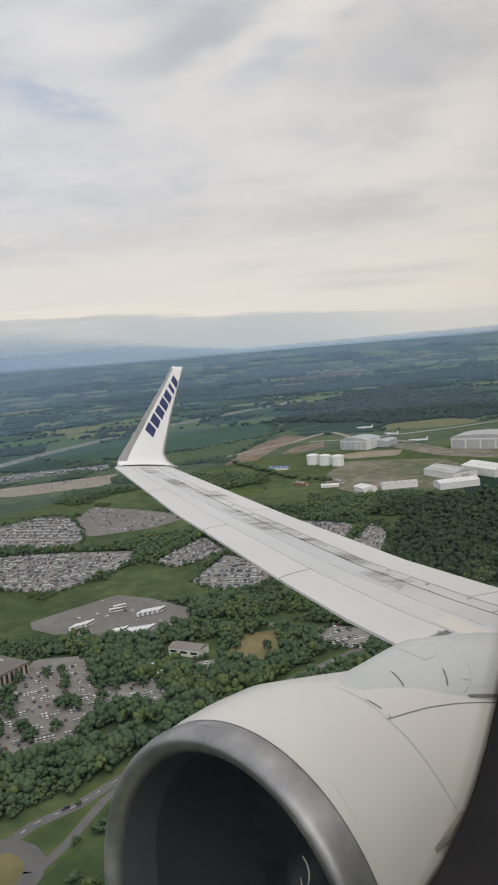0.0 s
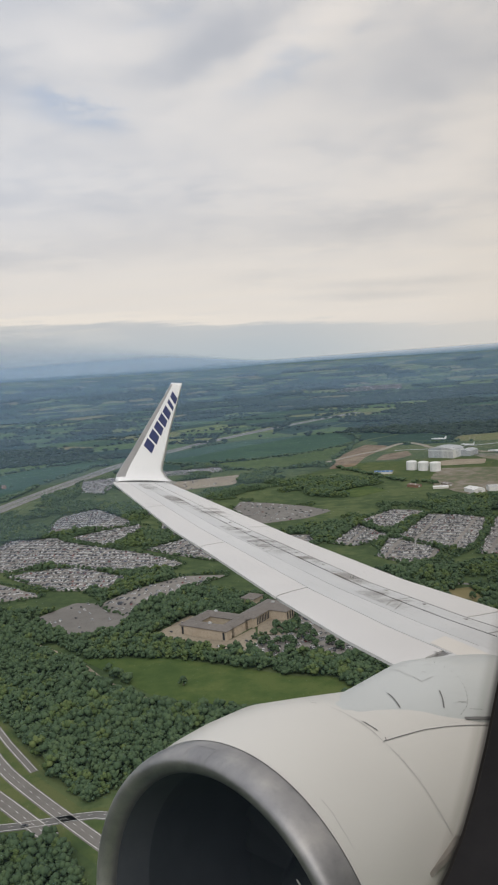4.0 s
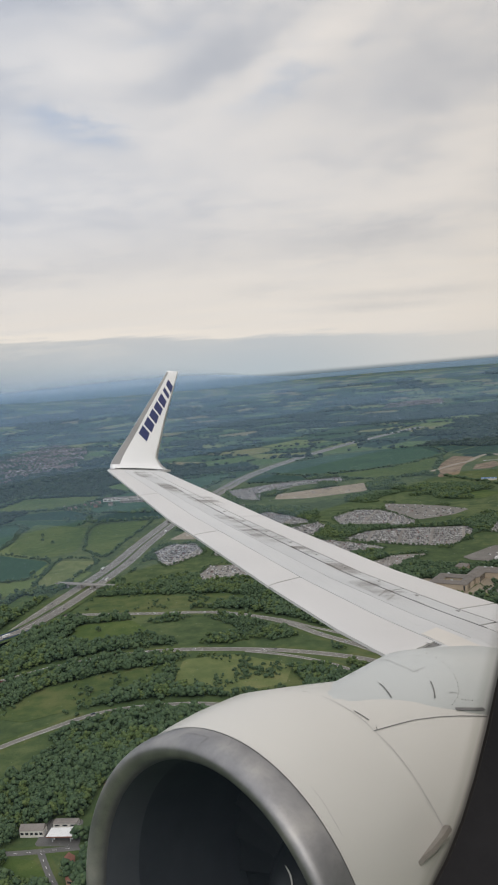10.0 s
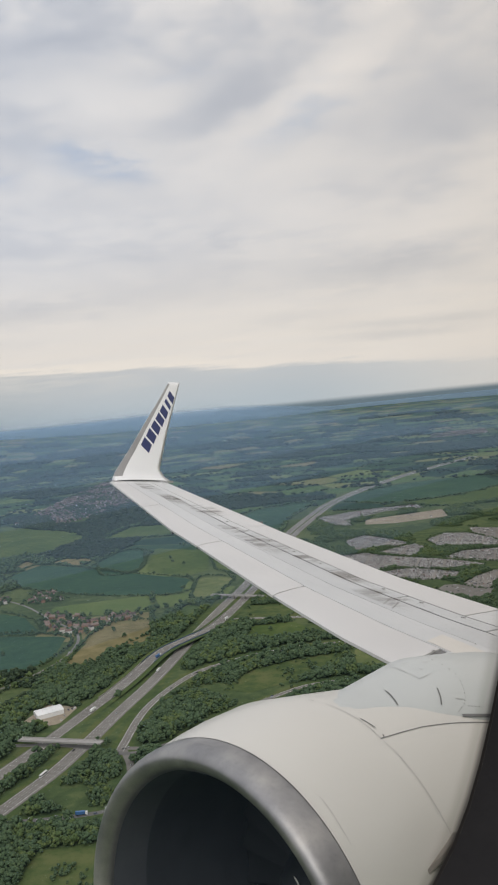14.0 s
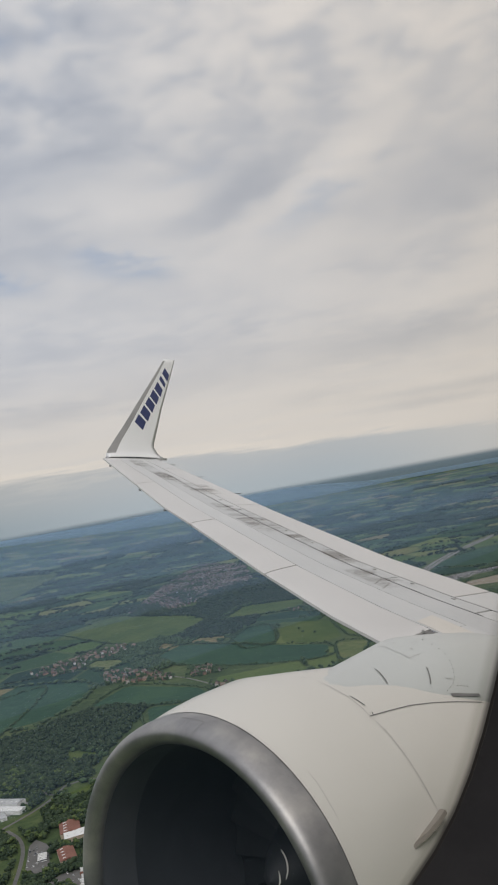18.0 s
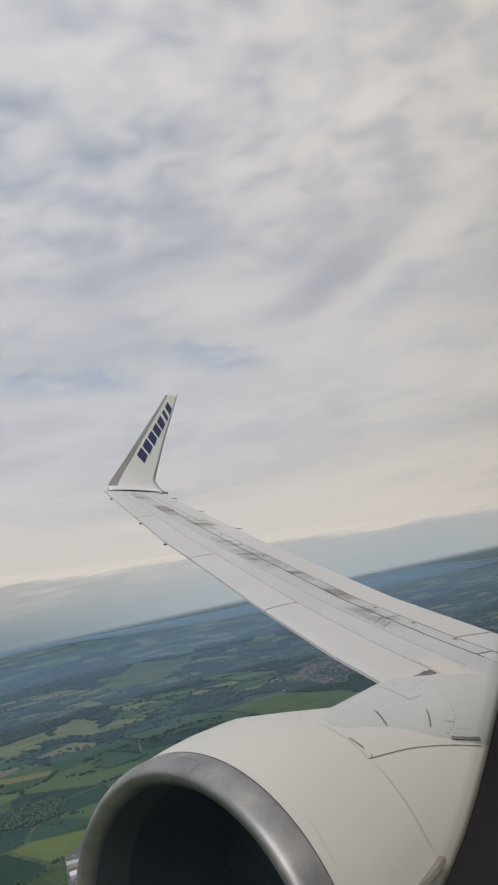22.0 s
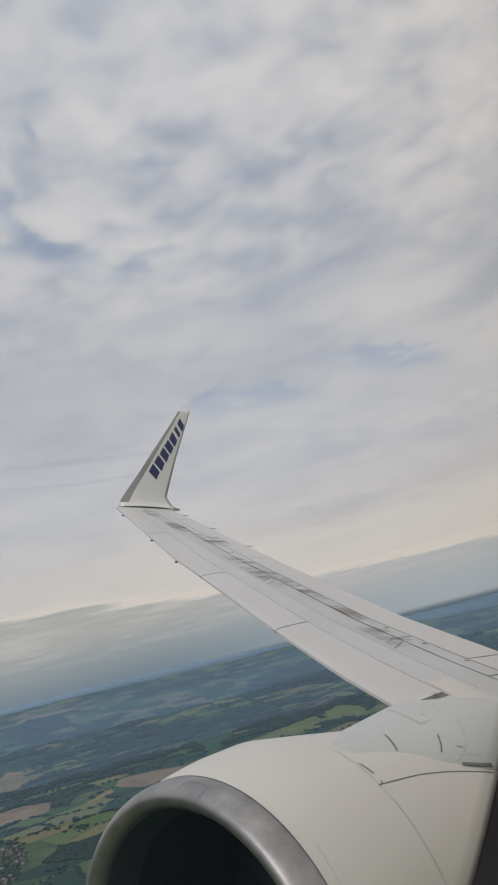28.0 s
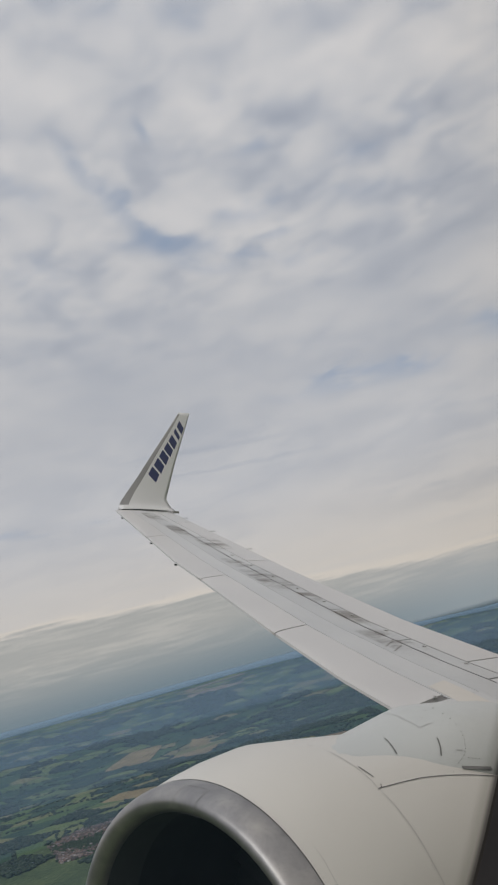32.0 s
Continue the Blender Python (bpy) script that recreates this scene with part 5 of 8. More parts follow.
FIELDS = [
    ("lush", [(-169, 216), (-131, 210), (-108, 198), (-84, 184), (-70, 181), (-62, 167), (-70, 159), (-76, 151), (-84, 153), (-95, 162), (-123, 166), (-133, 173), (-151, 196)]),
    ("grass", [(-240, 142), (-227, 136), (-215, 104), (-216, 90), (-235, 92), (-252, 120)]),
    ("grass", [(-285, 266), (-262, 268), (-226, 247), (-242, 237), (-276, 238)]),
    ("grass", [(-352, 284), (-308, 279), (-276, 262), (-279, 240), (-321, 243), (-347, 252)]),
    ("lush", [(-345, 222), (-313, 223), (-300, 200), (-330, 178), (-348, 190)]),
    ("pale", [(-275, 147), (-248, 149), (-220, 126), (-224, 104), (-255, 97), (-278, 112)]),
    ("grass", [(-358, 92), (-342, 121), (-315, 136), (-281, 143), (-283, 120), (-311, 99), (-340, 84)]),
    ("lush", [(-350, -30), (-333, -25), (-317, -33), (-313, -56), (-345, -56)]),
    ("grass", [(-420, -70), (-384, -66), (-372, -95), (-420, -110)]),
    ("tan", [(-15, 253), (-8, 275), (4, 277), (5, 249), (-2, 246)]),
    ("lush", [(-463, 462), (-474, 599), (-406, 551), (-395, 442), (-415, 422)]),
    ("lush", [(-388, 440), (-402, 560), (-346, 568), (-356, 463), (-364, 408)]),
    ("pale", [(-401, 326), (-401, 407), (-368, 396), (-374, 346), (-384, 319)]),
    ("dark_crop", [(-620, 492), (-607, 556), (-555, 525), (-485, 465), (-410, 406), (-414, 348), (-495, 370), (-585, 433)]),
    ("dark_crop", [(-535, 551), (-516, 593), (-483, 590), (-471, 476), (-507, 461)]),
    ("lush", [(-409, 276), (-402, 305), (-388, 294), (-394, 250)]),
    ("tan", [(-471, 158), (-464, 262), (-424, 262), (-420, 232), (-437, 200), (-456, 158)]),
    ("dark_crop", [(-559, 158), (-583, 262), (-488, 238), (-484, 180), (-505, 150), (-551, 147)]),
    ("dark_crop", [(-650, 297), (-628, 368), (-545, 312), (-512, 252), (-583, 268)]),
    ("lush", [(-554, 68), (-525, 106), (-502, 83), (-503, 49), (-532, 56)]),
    ("dark_crop", [(-534, 509), (-513, 600), (-484, 580), (-474, 462)]),
    ("lush", [(-850, 831), (-787, 945), (-622, 797), (-590, 729), (-623, 626), (-707, 646)]),
    ("dark_crop", [(-867, 305), (-860, 386), (-799, 388), (-737, 428), (-720, 248), (-740, 145), (-751, 132), (-796, 153)]),
    ("pale", [(-1256, 984), (-1282, 1160), (-1172, 1041), (-1090, 830), (-1194, 876)]),
    ("pale", [(-1396, 729), (-1340, 907), (-1290, 1040), (-1212, 883), (-1275, 780), (-1333, 660)]),
    ("pale", [(-1224, 938), (-1253, 1130), (-1126, 962), (-1150, 855)]),
    ("grass", [(-1462, 1736), (-1528, 2270), (-1264, 2170), (-1246, 1640)]),
    ("earth", [(-1854, 417), (-1740, 525), (-1645, 505), (-1580, 410), (-1634, 306)]),
    ("gold", [(-2151, 793), (-2250, 1080), (-2044, 944), (-2000, 790)]),
    ("earth", [(-3200, 2198), (-3040, 2490), (-2800, 2126), (-2984, 1950)]),
    ("lush", [(-600, 56), (-603, 74), (-598, 81), (-585, 78), (-579, 55), (-589, 51)]),
    ("grass", [(-662, 39), (-645, 36), (-640, 5), (-655, -5)]),
    ("tan", [(-801, 414), (-815, 466), (-774, 456), (-784, 419)]),
    ("dark_crop", [(-964, 513), (-1005, 640), (-903, 550), (-926, 490)]),
    ("grass", [(-22, 717), (54, 845), (206, 828), (300, 880), (330, 720), (210, 640), (166, 560), (83, 560), (34, 590)]),
    ("dark_crop", [(-250, 880), (-120, 1010), (20, 1040), (30, 900), (-60, 820), (-160, 800)]),
    ("lush", [(-150, 790), (-60, 810), (20, 880), (-30, 730), (-110, 730)]),
    ("dark_crop", [(-420, 640), (-440, 720), (-350, 860), (-270, 880), (-310, 740), (-330, 620)]),
    ("lush", [(-560, 700), (-540, 800), (-430, 770), (-450, 690)]),
    ("pale", [(-715, 513), (-710, 544), (-672, 524), (-661, 497), (-682, 475)]),
    ("tan", [(-631, 551), (-629, 589), (-601, 553), (-613, 526)]),
    ("tan", [(-591, 563), (-579, 581), (-539, 566), (-553, 530)]),
    ("dark_crop", [(-792, 428), (-784, 462), (-690, 425), (-668, 370), (-680, 290), (-718, 264)]),
    ("lush", [(-631, 167), (-598, 147), (-597, 133), (-623, 132)]),
    ("dark_crop", [(-1108, 669), (-1020, 650), (-1008, 560), (-1038, 529)]),
    ("dark_crop", [(-1657, 1076), (-1566, 1097), (-1512, 1036), (-1433, 816), (-1420, 740)]),
    ("grass", [(-1258, 667), (-1268, 768), (-1221, 747), (-1193, 634)]),
    ("gold", [(-1918, 310), (-1941, 403), (-1746, 394), (-1677, 290)]),
    ("gold", [(-2400, 800), (-2520, 1050), (-2440, 1120), (-2270, 860)]),
    ("gold", [(-2232, 1000), (-2334, 1143), (-2221, 1090), (-2138, 979)]),
    ("earth", [(-1531, 544), (-1583, 644), (-1496, 660), (-1411, 630), (-1372, 523), (-1423, 479)]),
    ("gold", [(-1509, 424), (-1530, 531), (-1492, 489), (-1484, 406)]),
    ("grass", [(-1576, 448), (-1601, 547), (-1535, 540), (-1515, 430)]),
    ("lush", [(-683, 28), (-677, 50), (-647, 41), (-643, 23), (-653, 12)]),
]
FIELD_WORDS = {"lush": "green pasture field between hedges", "grass": "rough grass field", "dark_crop": "dark blue-green crop field", "pale": "pale yellow-green field", "tan": "dry tan field", "gold": "golden ripe crop field", "earth": "bare brown earth field"}
for i, (kind, outline) in enumerate(FIELDS):
    far_off = min(math.hypot(a + 150, b + 300) for a, b in outline) > 2150
    sheet("field", outline, kind, 0.10 + 0.002 * i + (2.0 if far_off else 0.0), FIELD_WORDS[kind], "field", depth=2.1 if far_off else 0.05)

# airfield ground
sheet("apron", [(124, 738), (150, 724), (166, 668), (217, 630), (240, 600), (190, 596), (150, 640), (128, 700)], "worn_ground", 0.20, "worn grey airfield apron", "apron")
sheet("yard", [(50, 560), (56, 600), (75, 648), (110, 640), (147, 622), (160, 560), (140, 515), (110, 500), (70, 500), (58, 530)], "worn_ground", 0.21, "bare brown yard between airfield sheds", "yard")
sheet("yard", [(70, 690), (104, 700), (130, 690), (120, 660), (80, 664)], "gravel", 0.205, "bare ground before the hangar", "yard")
road("airfield_track", [(-20, 742), (20, 788), (43, 806), (70, 850), (88, 862), (98, 830), (101, 806), (120, 770), (150, 735)], 7.0, "worn brown airfield track", 0.22, "gravel", verge=False)
road("taxiway", [(60, 800), (110, 790), (160, 800), (220, 820), (300, 860)], 4.0, "pale taxiway on the airfield", 0.23, "concrete", verge=False)
sheet("bare_ground", [(28, 730), (42, 770), (72, 790), (70, 752), (48, 728)], "earth", 0.19, "bare brown earth beside the airfield", "earth")
sheet("bare_ground", [(-24, 689), (4, 701), (22, 760), (34, 785), (61, 846), (38, 872), (20, 835), (0, 788)], "earth", 0.192, "bare brown strip worn across the airfield grass", "earth", True, 2)
sheet("meadow", [(-36, 557), (-2, 580), (11, 554), (-17, 530)], "lush", 0.125, "green meadow between hedges", "meadow")
sheet("rough_ground", [(-92, 157), (-83, 152), (-77, 152.5), (-72.7, 148), (-71, 141.6), (-75, 131), (-82, 125), (-98, 122), (-104, 142)], "dry_grass", 0.118, "dry rough grass beside the roundabout", "rough ground")
sheet("lawn", [(-278.5, 24.1), (-263.9, 21.1), (-262.5, 8.0), (-266.0, -3.6), (-269.3, -8.5)], "lush", 0.13, "mown lawn beside cottages", "lawn")
sheet("paddock", [(-318.5, -18.2), (-307.0, -20.9), (-298.2, -33.7), (-314.2, -31.7)], "lush", 0.132, "green paddock beside the street", "paddock")
sheet("filling_station_forecourt", [(-308.3, 2.2), (-296.0, 0.4), (-294.1, -15.4), (-309.1, -13.4)], "asphalt", 0.134, "tarmac forecourt of a filling station", "forecourt")
road("village_street", [(-330.6, -14.2), (-319.0, -16.4), (-306.4, -16.5), (-294.0, -16.1), (-279.7, -16.2)], 2.6, "village street past a filling station", 0.16, "asphalt", (), (0.0,))
road("side_street", [(-305.8, -17.5), (-300.9, -27.7), (-292.7, -43.0), (-285.5, -55.5)], 2.0, "side street", 0.15, "asphalt", (), (0.0,))
sheet("building_site", [(-294.1, 25.7), (-280.0, 24.7), (-269.0, -14.5), (-283.8, -13.5)], "site_earth", 0.16, "bare earth building site", "building site")

# car parks: outline, row angle, share of bays taken
PARKS = [
    ([(-166, 400), (-142, 423), (-102, 421), (-62, 411), (-60, 390), (-77, 361), (-92, 347), (-122, 361), (-150, 384)], -15, 0.9),
    ([(-51, 383), (-29, 430), (-14, 391), (-38, 372)], -22, 0.93),
    ([(-30, 346), (-15, 389), (7, 351), (-4, 327), (-16, 323)], -22, 0.93),
    ([(-99, 207), (-97, 228), (-80, 230), (-80, 246), (-79, 268), (-62, 268), (-53, 241), (-31, 242), (-29, 220), (-45, 222), (-53, 209), (-65, 199), (-80, 199)], 20, 0.75),
    ([(-175, 288), (-159, 312), (-136, 331), (-112, 328), (-130, 308), (-155, 269)], -15, 0.30),
    ([(-272, 380), (-266, 451), (-234, 452), (-219, 433), (-161, 386), (-138, 358), (-152, 346), (-191, 357), (-218, 373), (-242, 364)], -15, 0.93),
    ([(-240, 356), (-215, 366), (-198, 364), (-164, 333), (-173, 312), (-202, 318), (-224, 338)], -15, 0.85),
    ([(-161, 449), (-165, 495), (-140, 525), (-118, 515), (-97, 452), (-101, 434), (-128, 435)], -20, 0.9),
    ([(-244, 459), (-249, 531), (-225, 556), (-190, 499), (-186, 476), (-221, 472)], -20, 0.9),
    ([(-227, 449), (-181, 481), (-172, 453), (-191, 420), (-214, 436)], -18, 0.9),
    ([(-258, 652), (-270, 720), (-206, 752), (-132, 760), (-128, 725), (-182, 722), (-232, 676), (-233, 630)], -20, 0.95),
    ([(-281, 311), (-272, 345), (-241, 342), (-207, 310), (-243, 300), (-272, 295)], -20, 0.5),
    ([(-324, 405), (-312, 433), (-289, 432), (-280, 392), (-301, 359), (-308, 357)], -18, 0.85),
    ([(-28, 440), (2, 474), (20, 460), (-12, 402)], -25, 0.95),
    ([(-12, 386), (23, 451), (57, 424), (20, 343), (10, 354)], -25, 0.95),
    ([(24, 336), (60, 426), (66, 408), (50, 332)], -25, 0.95),
    ([(-28, 244), (-24, 254), (-12, 254), (-18, 238)], 20, 0.5),
    ([(14, 262), (24, 276), (40, 266), (30, 252)], 20, 0.6),
    ([(-540, -55), (-559, 17), (-546, 23), (-521, 13), (-514, -52), (-527, -62)], 98, 0.42),
]
LOTS = [
    ([(-691, 56), (-684, 75), (-634, 61), (-632, 46), (-647, 43), (-678, 52)], "old_tarmac", "car park beside the sports ground", 0.35),
    ([(-142, 238), (-128, 262), (-120, 257), (-131, 240), (-110, 224), (-98, 240), (-97, 208), (-112, 212), (-134, 228)], "gravel", "paved yard round the hotel", 0.18),
    ([(-112, 470), (-114, 513), (-108, 546), (-84, 530), (-58, 508), (-41, 483), (-60, 463), (-92, 454)], "old_tarmac", "empty tarmac parking lot", 0.10),
    ([(-217, 630), (-212, 664), (-175, 676), (-108, 696), (-114, 636), (-182, 619)], "gravel", "empty gravel parking lot", 0.04),
    ([(-91, 309), (-61, 336), (-45, 326), (-27, 308), (-30, 290), (-38, 277), (-60, 278), (-88, 300)], "old_tarmac", "tarmac coach park", 0.05),
    ([(-204, 269), (-187, 294), (-177, 291), (-160, 280), (-150, 267), (-167, 241), (-178, 240), (-190, 256)], "old_tarmac", "empty tarmac parking lot", 0.05),
    ([(-315, 457), (-298, 498), (-279, 487), (-277, 446)], "gravel", "empty gravel parking lot", 0.03),
    ([(-558, -58), (-539, -66), (-511, -60), (-502, -81), (-510, -102), (-532, -102), (-548, -84)], "old_tarmac", "lorry park of the service area", 0.04),
    ([(-468, 56), (-468, 70), (-461, 92), (-441, 84), (-446, 60)], "gravel", "yard round the white warehouse", 0.15),
    ([(-650, 68), (-618, 56), (-630, 38), (-640, 34)], "concrete", "concrete yard between sheds", 0.1),
    ([(-586, -56), (-597, -18), (-596, -9), (-584, -20), (-573, -52), (-577, -61)], "asphalt", "coach stand of the service area", 0.15),
    ([(-570, -72), (-563, -61), (-553, -61), (-549, -78)], "asphalt", "lorry stand of the service area", 0.1),
    ([(-704, 34), (-687, 55), (-676, 29), (-684, 13)], "gravel", "gravel builders yard", 0.2),
    ([(-824, 101), (-818, 140), (-761, 106), (-718, -2), (-783, 18)], "asphalt", "yard of the industrial estate", 0.25),
]
for i, (outline, angle, share) in enumerate(PARKS):
    sheet("car_park", outline, "park_tarmac", 0.125 + 0.002 * i, "tarmac car park full of parked cars", "car park")
for i, (outline, kind, words, share) in enumerate(LOTS):
    sheet("parking_lot", outline, kind, 0.165 + 0.002 * i, words, "parking lot")

# ---- trees ----


def icosa():
    g = (1 + 5 ** 0.5) / 2
    v = np.array([(-1, g, 0), (1, g, 0), (-1, -g, 0), (1, -g, 0), (0, -1, g), (0, 1, g), (0, -1, -g), (0, 1, -g), (g, 0, -1), (g, 0, 1), (-g, 0, -1), (-g, 0, 1)], float)
    f = np.array([(0, 11, 5), (0, 5, 1), (0, 1, 7), (0, 7, 10), (0, 10, 11), (1, 5, 9), (5, 11, 4), (11, 10, 2), (10, 7, 6), (7, 1, 8), (3, 9, 4), (3, 4, 2), (3, 2, 6), (3, 6, 8), (3, 8, 9), (4, 9, 5), (2, 4, 11), (6, 2, 10), (8, 6, 7), (9, 8, 1)])
    return v / np.linalg.norm(v[0]), f


ICO_V, ICO_F = icosa()
rng = np.random.default_rng(7)


OCTA_V = np.array([(1, 0, 0), (-1, 0, 0), (0, 1, 0), (0, -1, 0), (0, 0, 1), (0, 0, -1)], float)
OCTA_F = np.array([(0, 2, 4), (2, 1, 4), (1, 3, 4), (3, 0, 4), (2, 0, 5), (1, 2, 5), (3, 1, 5), (0, 3, 5)])


def leaf_crown(clumps, small, tall):
    """A crown of many small turned leaf clumps."""
    vs, fs = [], []
    for i in range(clumps):
        a, h = rng.uniform(0, 6.28), ((i + 0.5) / clumps) ** 0.8
        reach = 0.50 * math.sin(math.pi * min(0.95, 0.30 + 0.66 * h)) ** 0.6 * rng.uniform(0.35, 1.05)
        q = np.linalg.qr(rng.normal(size=(3, 3)))[0]
        v = (OCTA_V * rng.uniform(0.7, 1.3, (6, 1))) @ q * small * rng.uniform(0.7, 1.3)
        vs.append(v * np.array([1, 1, 0.8]) + np.array([reach * math.cos(a), reach * math.sin(a), tall * (0.30 + 0.62 * h)]))
        fs.append(OCTA_F + 6 * i)
    return np.concatenate(vs), np.concatenate(fs)


def trunk_shape(tall):
    v, f = [], []
    for z, r in ((0, 0.055), (0.2 * tall, 0.04), (0.55 * tall, 0.018)):
        v += [(r * math.cos(a), r * math.sin(a), z) for a in np.linspace(0, 6.2832, 6)[:5]]
    for i in range(2):
        for j in range(5):
            f.append((i * 5 + j, i * 5 + (j + 1) % 5, i * 5 + 5 + (j + 1) % 5))
            f.append((i * 5 + j, i * 5 + 5 + (j + 1) % 5, i * 5 + 5 + j))
    return np.array(v), np.array(f)


NEAR_CROWNS = [leaf_crown(24, 0.22, t) for t in (1.0, 1.15, 0.9, 1.3, 1.05)]
MID_CROWNS = [leaf_crown(11, 0.28, t) for t in (0.85, 1.0, 0.75, 1.1, 0.7, 1.2, 0.95, 0.8)]
LOW_CROWNS = [leaf_crown(6, 0.36, t) for t in (0.85, 1.0, 0.75, 0.95)]
FAR_CROWNS = [leaf_crown(3, 0.52, t) for t in (0.8, 1.0, 0.7)]


def scatter(name, spots, shapes, material, label, category, with_trunk=False):
    """Many trees in one mesh. spots: x, y, width."""
    if not len(spots):
        return None
    vs, fs, k = [], [], 0
    tr_v, tr_f = trunk_shape(1.0)
    for x, y, w in spots:
        v, f = shapes[int(rng.integers(len(shapes)))]
        a = rng.uniform(0, 6.28)
        c, s = math.cos(a), math.sin(a)
        stretch = rng.uniform(0.85, 1.25)
        p = np.stack([(v[:, 0] * c - v[:, 1] * s) * w + x, (v[:, 0] * s + v[:, 1] * c) * w + y, v[:, 2] * w * stretch * (0.55 if shapes is FAR_CROWNS else 1.0) + rise(x, y)], 1)
        vs.append(p)
        fs.append(f + k)
        k += len(v)
        if with_trunk:
            vs.append(tr_v * w + np.array([x, y, rise(x, y)]))
            fs.append(tr_f + k)
            k += len(tr_v)
    return tagged(bulk(name, np.concatenate(vs), np.concatenate(fs), [material], None, True), label, category, kind="stuff")


def bulk(name, verts, tris, materials, index=None, soft=False):
    """A large mesh of triangles, quickly."""
    me = bpy.data.meshes.new(name)
    n, m = len(verts), len(tris)
    me.vertices.add(n)
    me.vertices.foreach_set("co", np.asarray(verts, np.float32).ravel())
    me.loops.add(3 * m)
    me.loops.foreach_set("vertex_index", np.asarray(tris, np.int32).ravel())
    me.polygons.add(m)
    me.polygons.foreach_set("loop_start", np.arange(0, 3 * m, 3, dtype=np.int32))
    for mat in materials:
        me.materials.append(mat)
    if index is not None:
        me.polygons.foreach_set("material_index", np.asarray(index, np.int32))
    me.update()
    me.validate()
    if soft:
        me.polygons.foreach_set("use_smooth", [True] * len(me.polygons))
    return new(name, me)


class Mask:
    """A raster of the mapped land, to keep trees off roads, fields and parks."""

    def __init__(self, x0, y0, x1, y1, step):
        self.x0, self.y0, self.step = x0, y0, step
        self.w, self.h = int((x1 - x0) / step) + 1, int((y1 - y0) / step) + 1
        self.grid = np.zeros((self.h, self.w), bool)
        self.cx = x0 + (np.arange(self.w) + 0.5) * step
        self.cy = y0 + (np.arange(self.h) + 0.5) * step

    def fill(self, poly):
        p = np.array(poly)
        i0, i1 = np.searchsorted(self.cx, [p[:, 0].min(), p[:, 0].max()])
        j0, j1 = np.searchsorted(self.cy, [p[:, 1].min(), p[:, 1].max()])
        if i1 <= i0 or j1 <= j0:
            return
        X, Y = np.meshgrid(self.cx[i0:i1], self.cy[j0:j1])
        hit = np.zeros(X.shape, bool)
        q = np.roll(p, 1, 0)
        for (xi, yi), (xj, yj) in zip(p, q):
            if yi == yj:
                continue
            hit ^= ((yi > Y) != (yj > Y)) & (X < (xj - xi) * (Y - yi) / (yj - yi) + xi)
        self.grid[j0:j1, i0:i1] |= hit

    def line(self, pts, half):
        for (ax, ay), (bx, by) in zip(pts, pts[1:]):
            n = math.hypot(bx - ax, by - ay) or 1
            nx, ny = -(by - ay) / n * half, (bx - ax) / n * half
            self.fill([(ax + nx, ay + ny), (bx + nx, by + ny), (bx - nx, by - ny), (ax - nx, ay - ny)])

    def taken(self, x, y):
        i, j = int((x - self.x0) / self.step), int((y - self.y0) / self.step)
        return not (0 <= i < self.w and 0 <= j < self.h) or bool(self.grid[j, i])


mask = Mask(-1000, -300, 420, 1000, 1.0)
for poly in MAPPED:
    mask.fill(poly)
for pts, half in LINES:
    mask.line(pts, half)

# built-up patches, kept clear of trees but for gardens
VILLAGES = [
    ([(-780, 600), (-700, 640), (-672, 612), (-690, 560), (-760, 560)], 22),
    ([(-795, 531), (-777, 577), (-741, 603), (-703, 630), (-676, 590), (-700, 561), (-716, 533), (-724, 483), (-774, 499)], 60),
    ([(-670, 413), (-673, 457), (-625, 432), (-585, 397), (-579, 362), (-612, 373), (-656, 392)], 40),
    ([(-562, 402), (-536, 391), (-525, 364), (-548, 364)], 12),
    ([(-530, 320), (-470, 280), (-448, 300), (-440, 275), (-480, 238), (-510, 262)], 34),
    ([(-470, 700), (-350, 735), (-345, 700), (-460, 670)], 14),
    ([(-560, 400), (-535, 395), (-540, 360), (-560, 365)], 10),
    ([(40, 300), (70, 330), (90, 300), (60, 270)], 5),
]

NEAR = [(-680, -130), (-670, 140), (-560, 140), (-480, 160), (-425, 230), (-400, 330), (-335, 330), (-325, 440), (-320, 520), (-300, 640), (-150, 780), (0, 700), (70, 560), (120, 450), (90, 220), (0, 110), (-90, 40), (-180, -60), (-300, -140)]


BELT = [(36, 520), (64, 500), (110, 485), (170, 480), (170, 440), (60, 440), (28, 470)]


def clear_of_building(x, y):
    for bx, by, r in KEEP_CLEAR:
        if abs(x - bx) < r and abs(y - by) < r:
            return False
    return True


KEEP_CLEAR = [(-115, 240, 15), (-95, 250, 8), (-88, 256, 9), (-99, 276, 6), (-25, 262, 10), (-280, 5, 16), (-311, -6, 5), (-300, -11, 5), (-266, 3, 5), (-295, -26, 5), (-458, 72, 12), (-545, 120, 10), (-530, 120, 12), (-576, -10, 14), (-567, -42, 9), (-728, 56, 30), (-760, 90, 26)]


WOODS = [[(50, 330), (65, 388), (85, 440), (65, 448), (77, 479), (140, 470), (150, 380), (110, 300), (65, 296)], [(-825, 216), (-775, 213), (-740, 231), (-705, 150), (-712, 128), (-793, 147)], [(-712, 226), (-685, 243), (-660, 274), (-650, 285), (-618, 285), (-582, 264), (-588, 166), (-594, 112), (-606, 95), (-632, 86), (-659, 93)], [(-753, 887), (-743, 1049), (-663, 868), (-699, 835), (-731, 817)]]


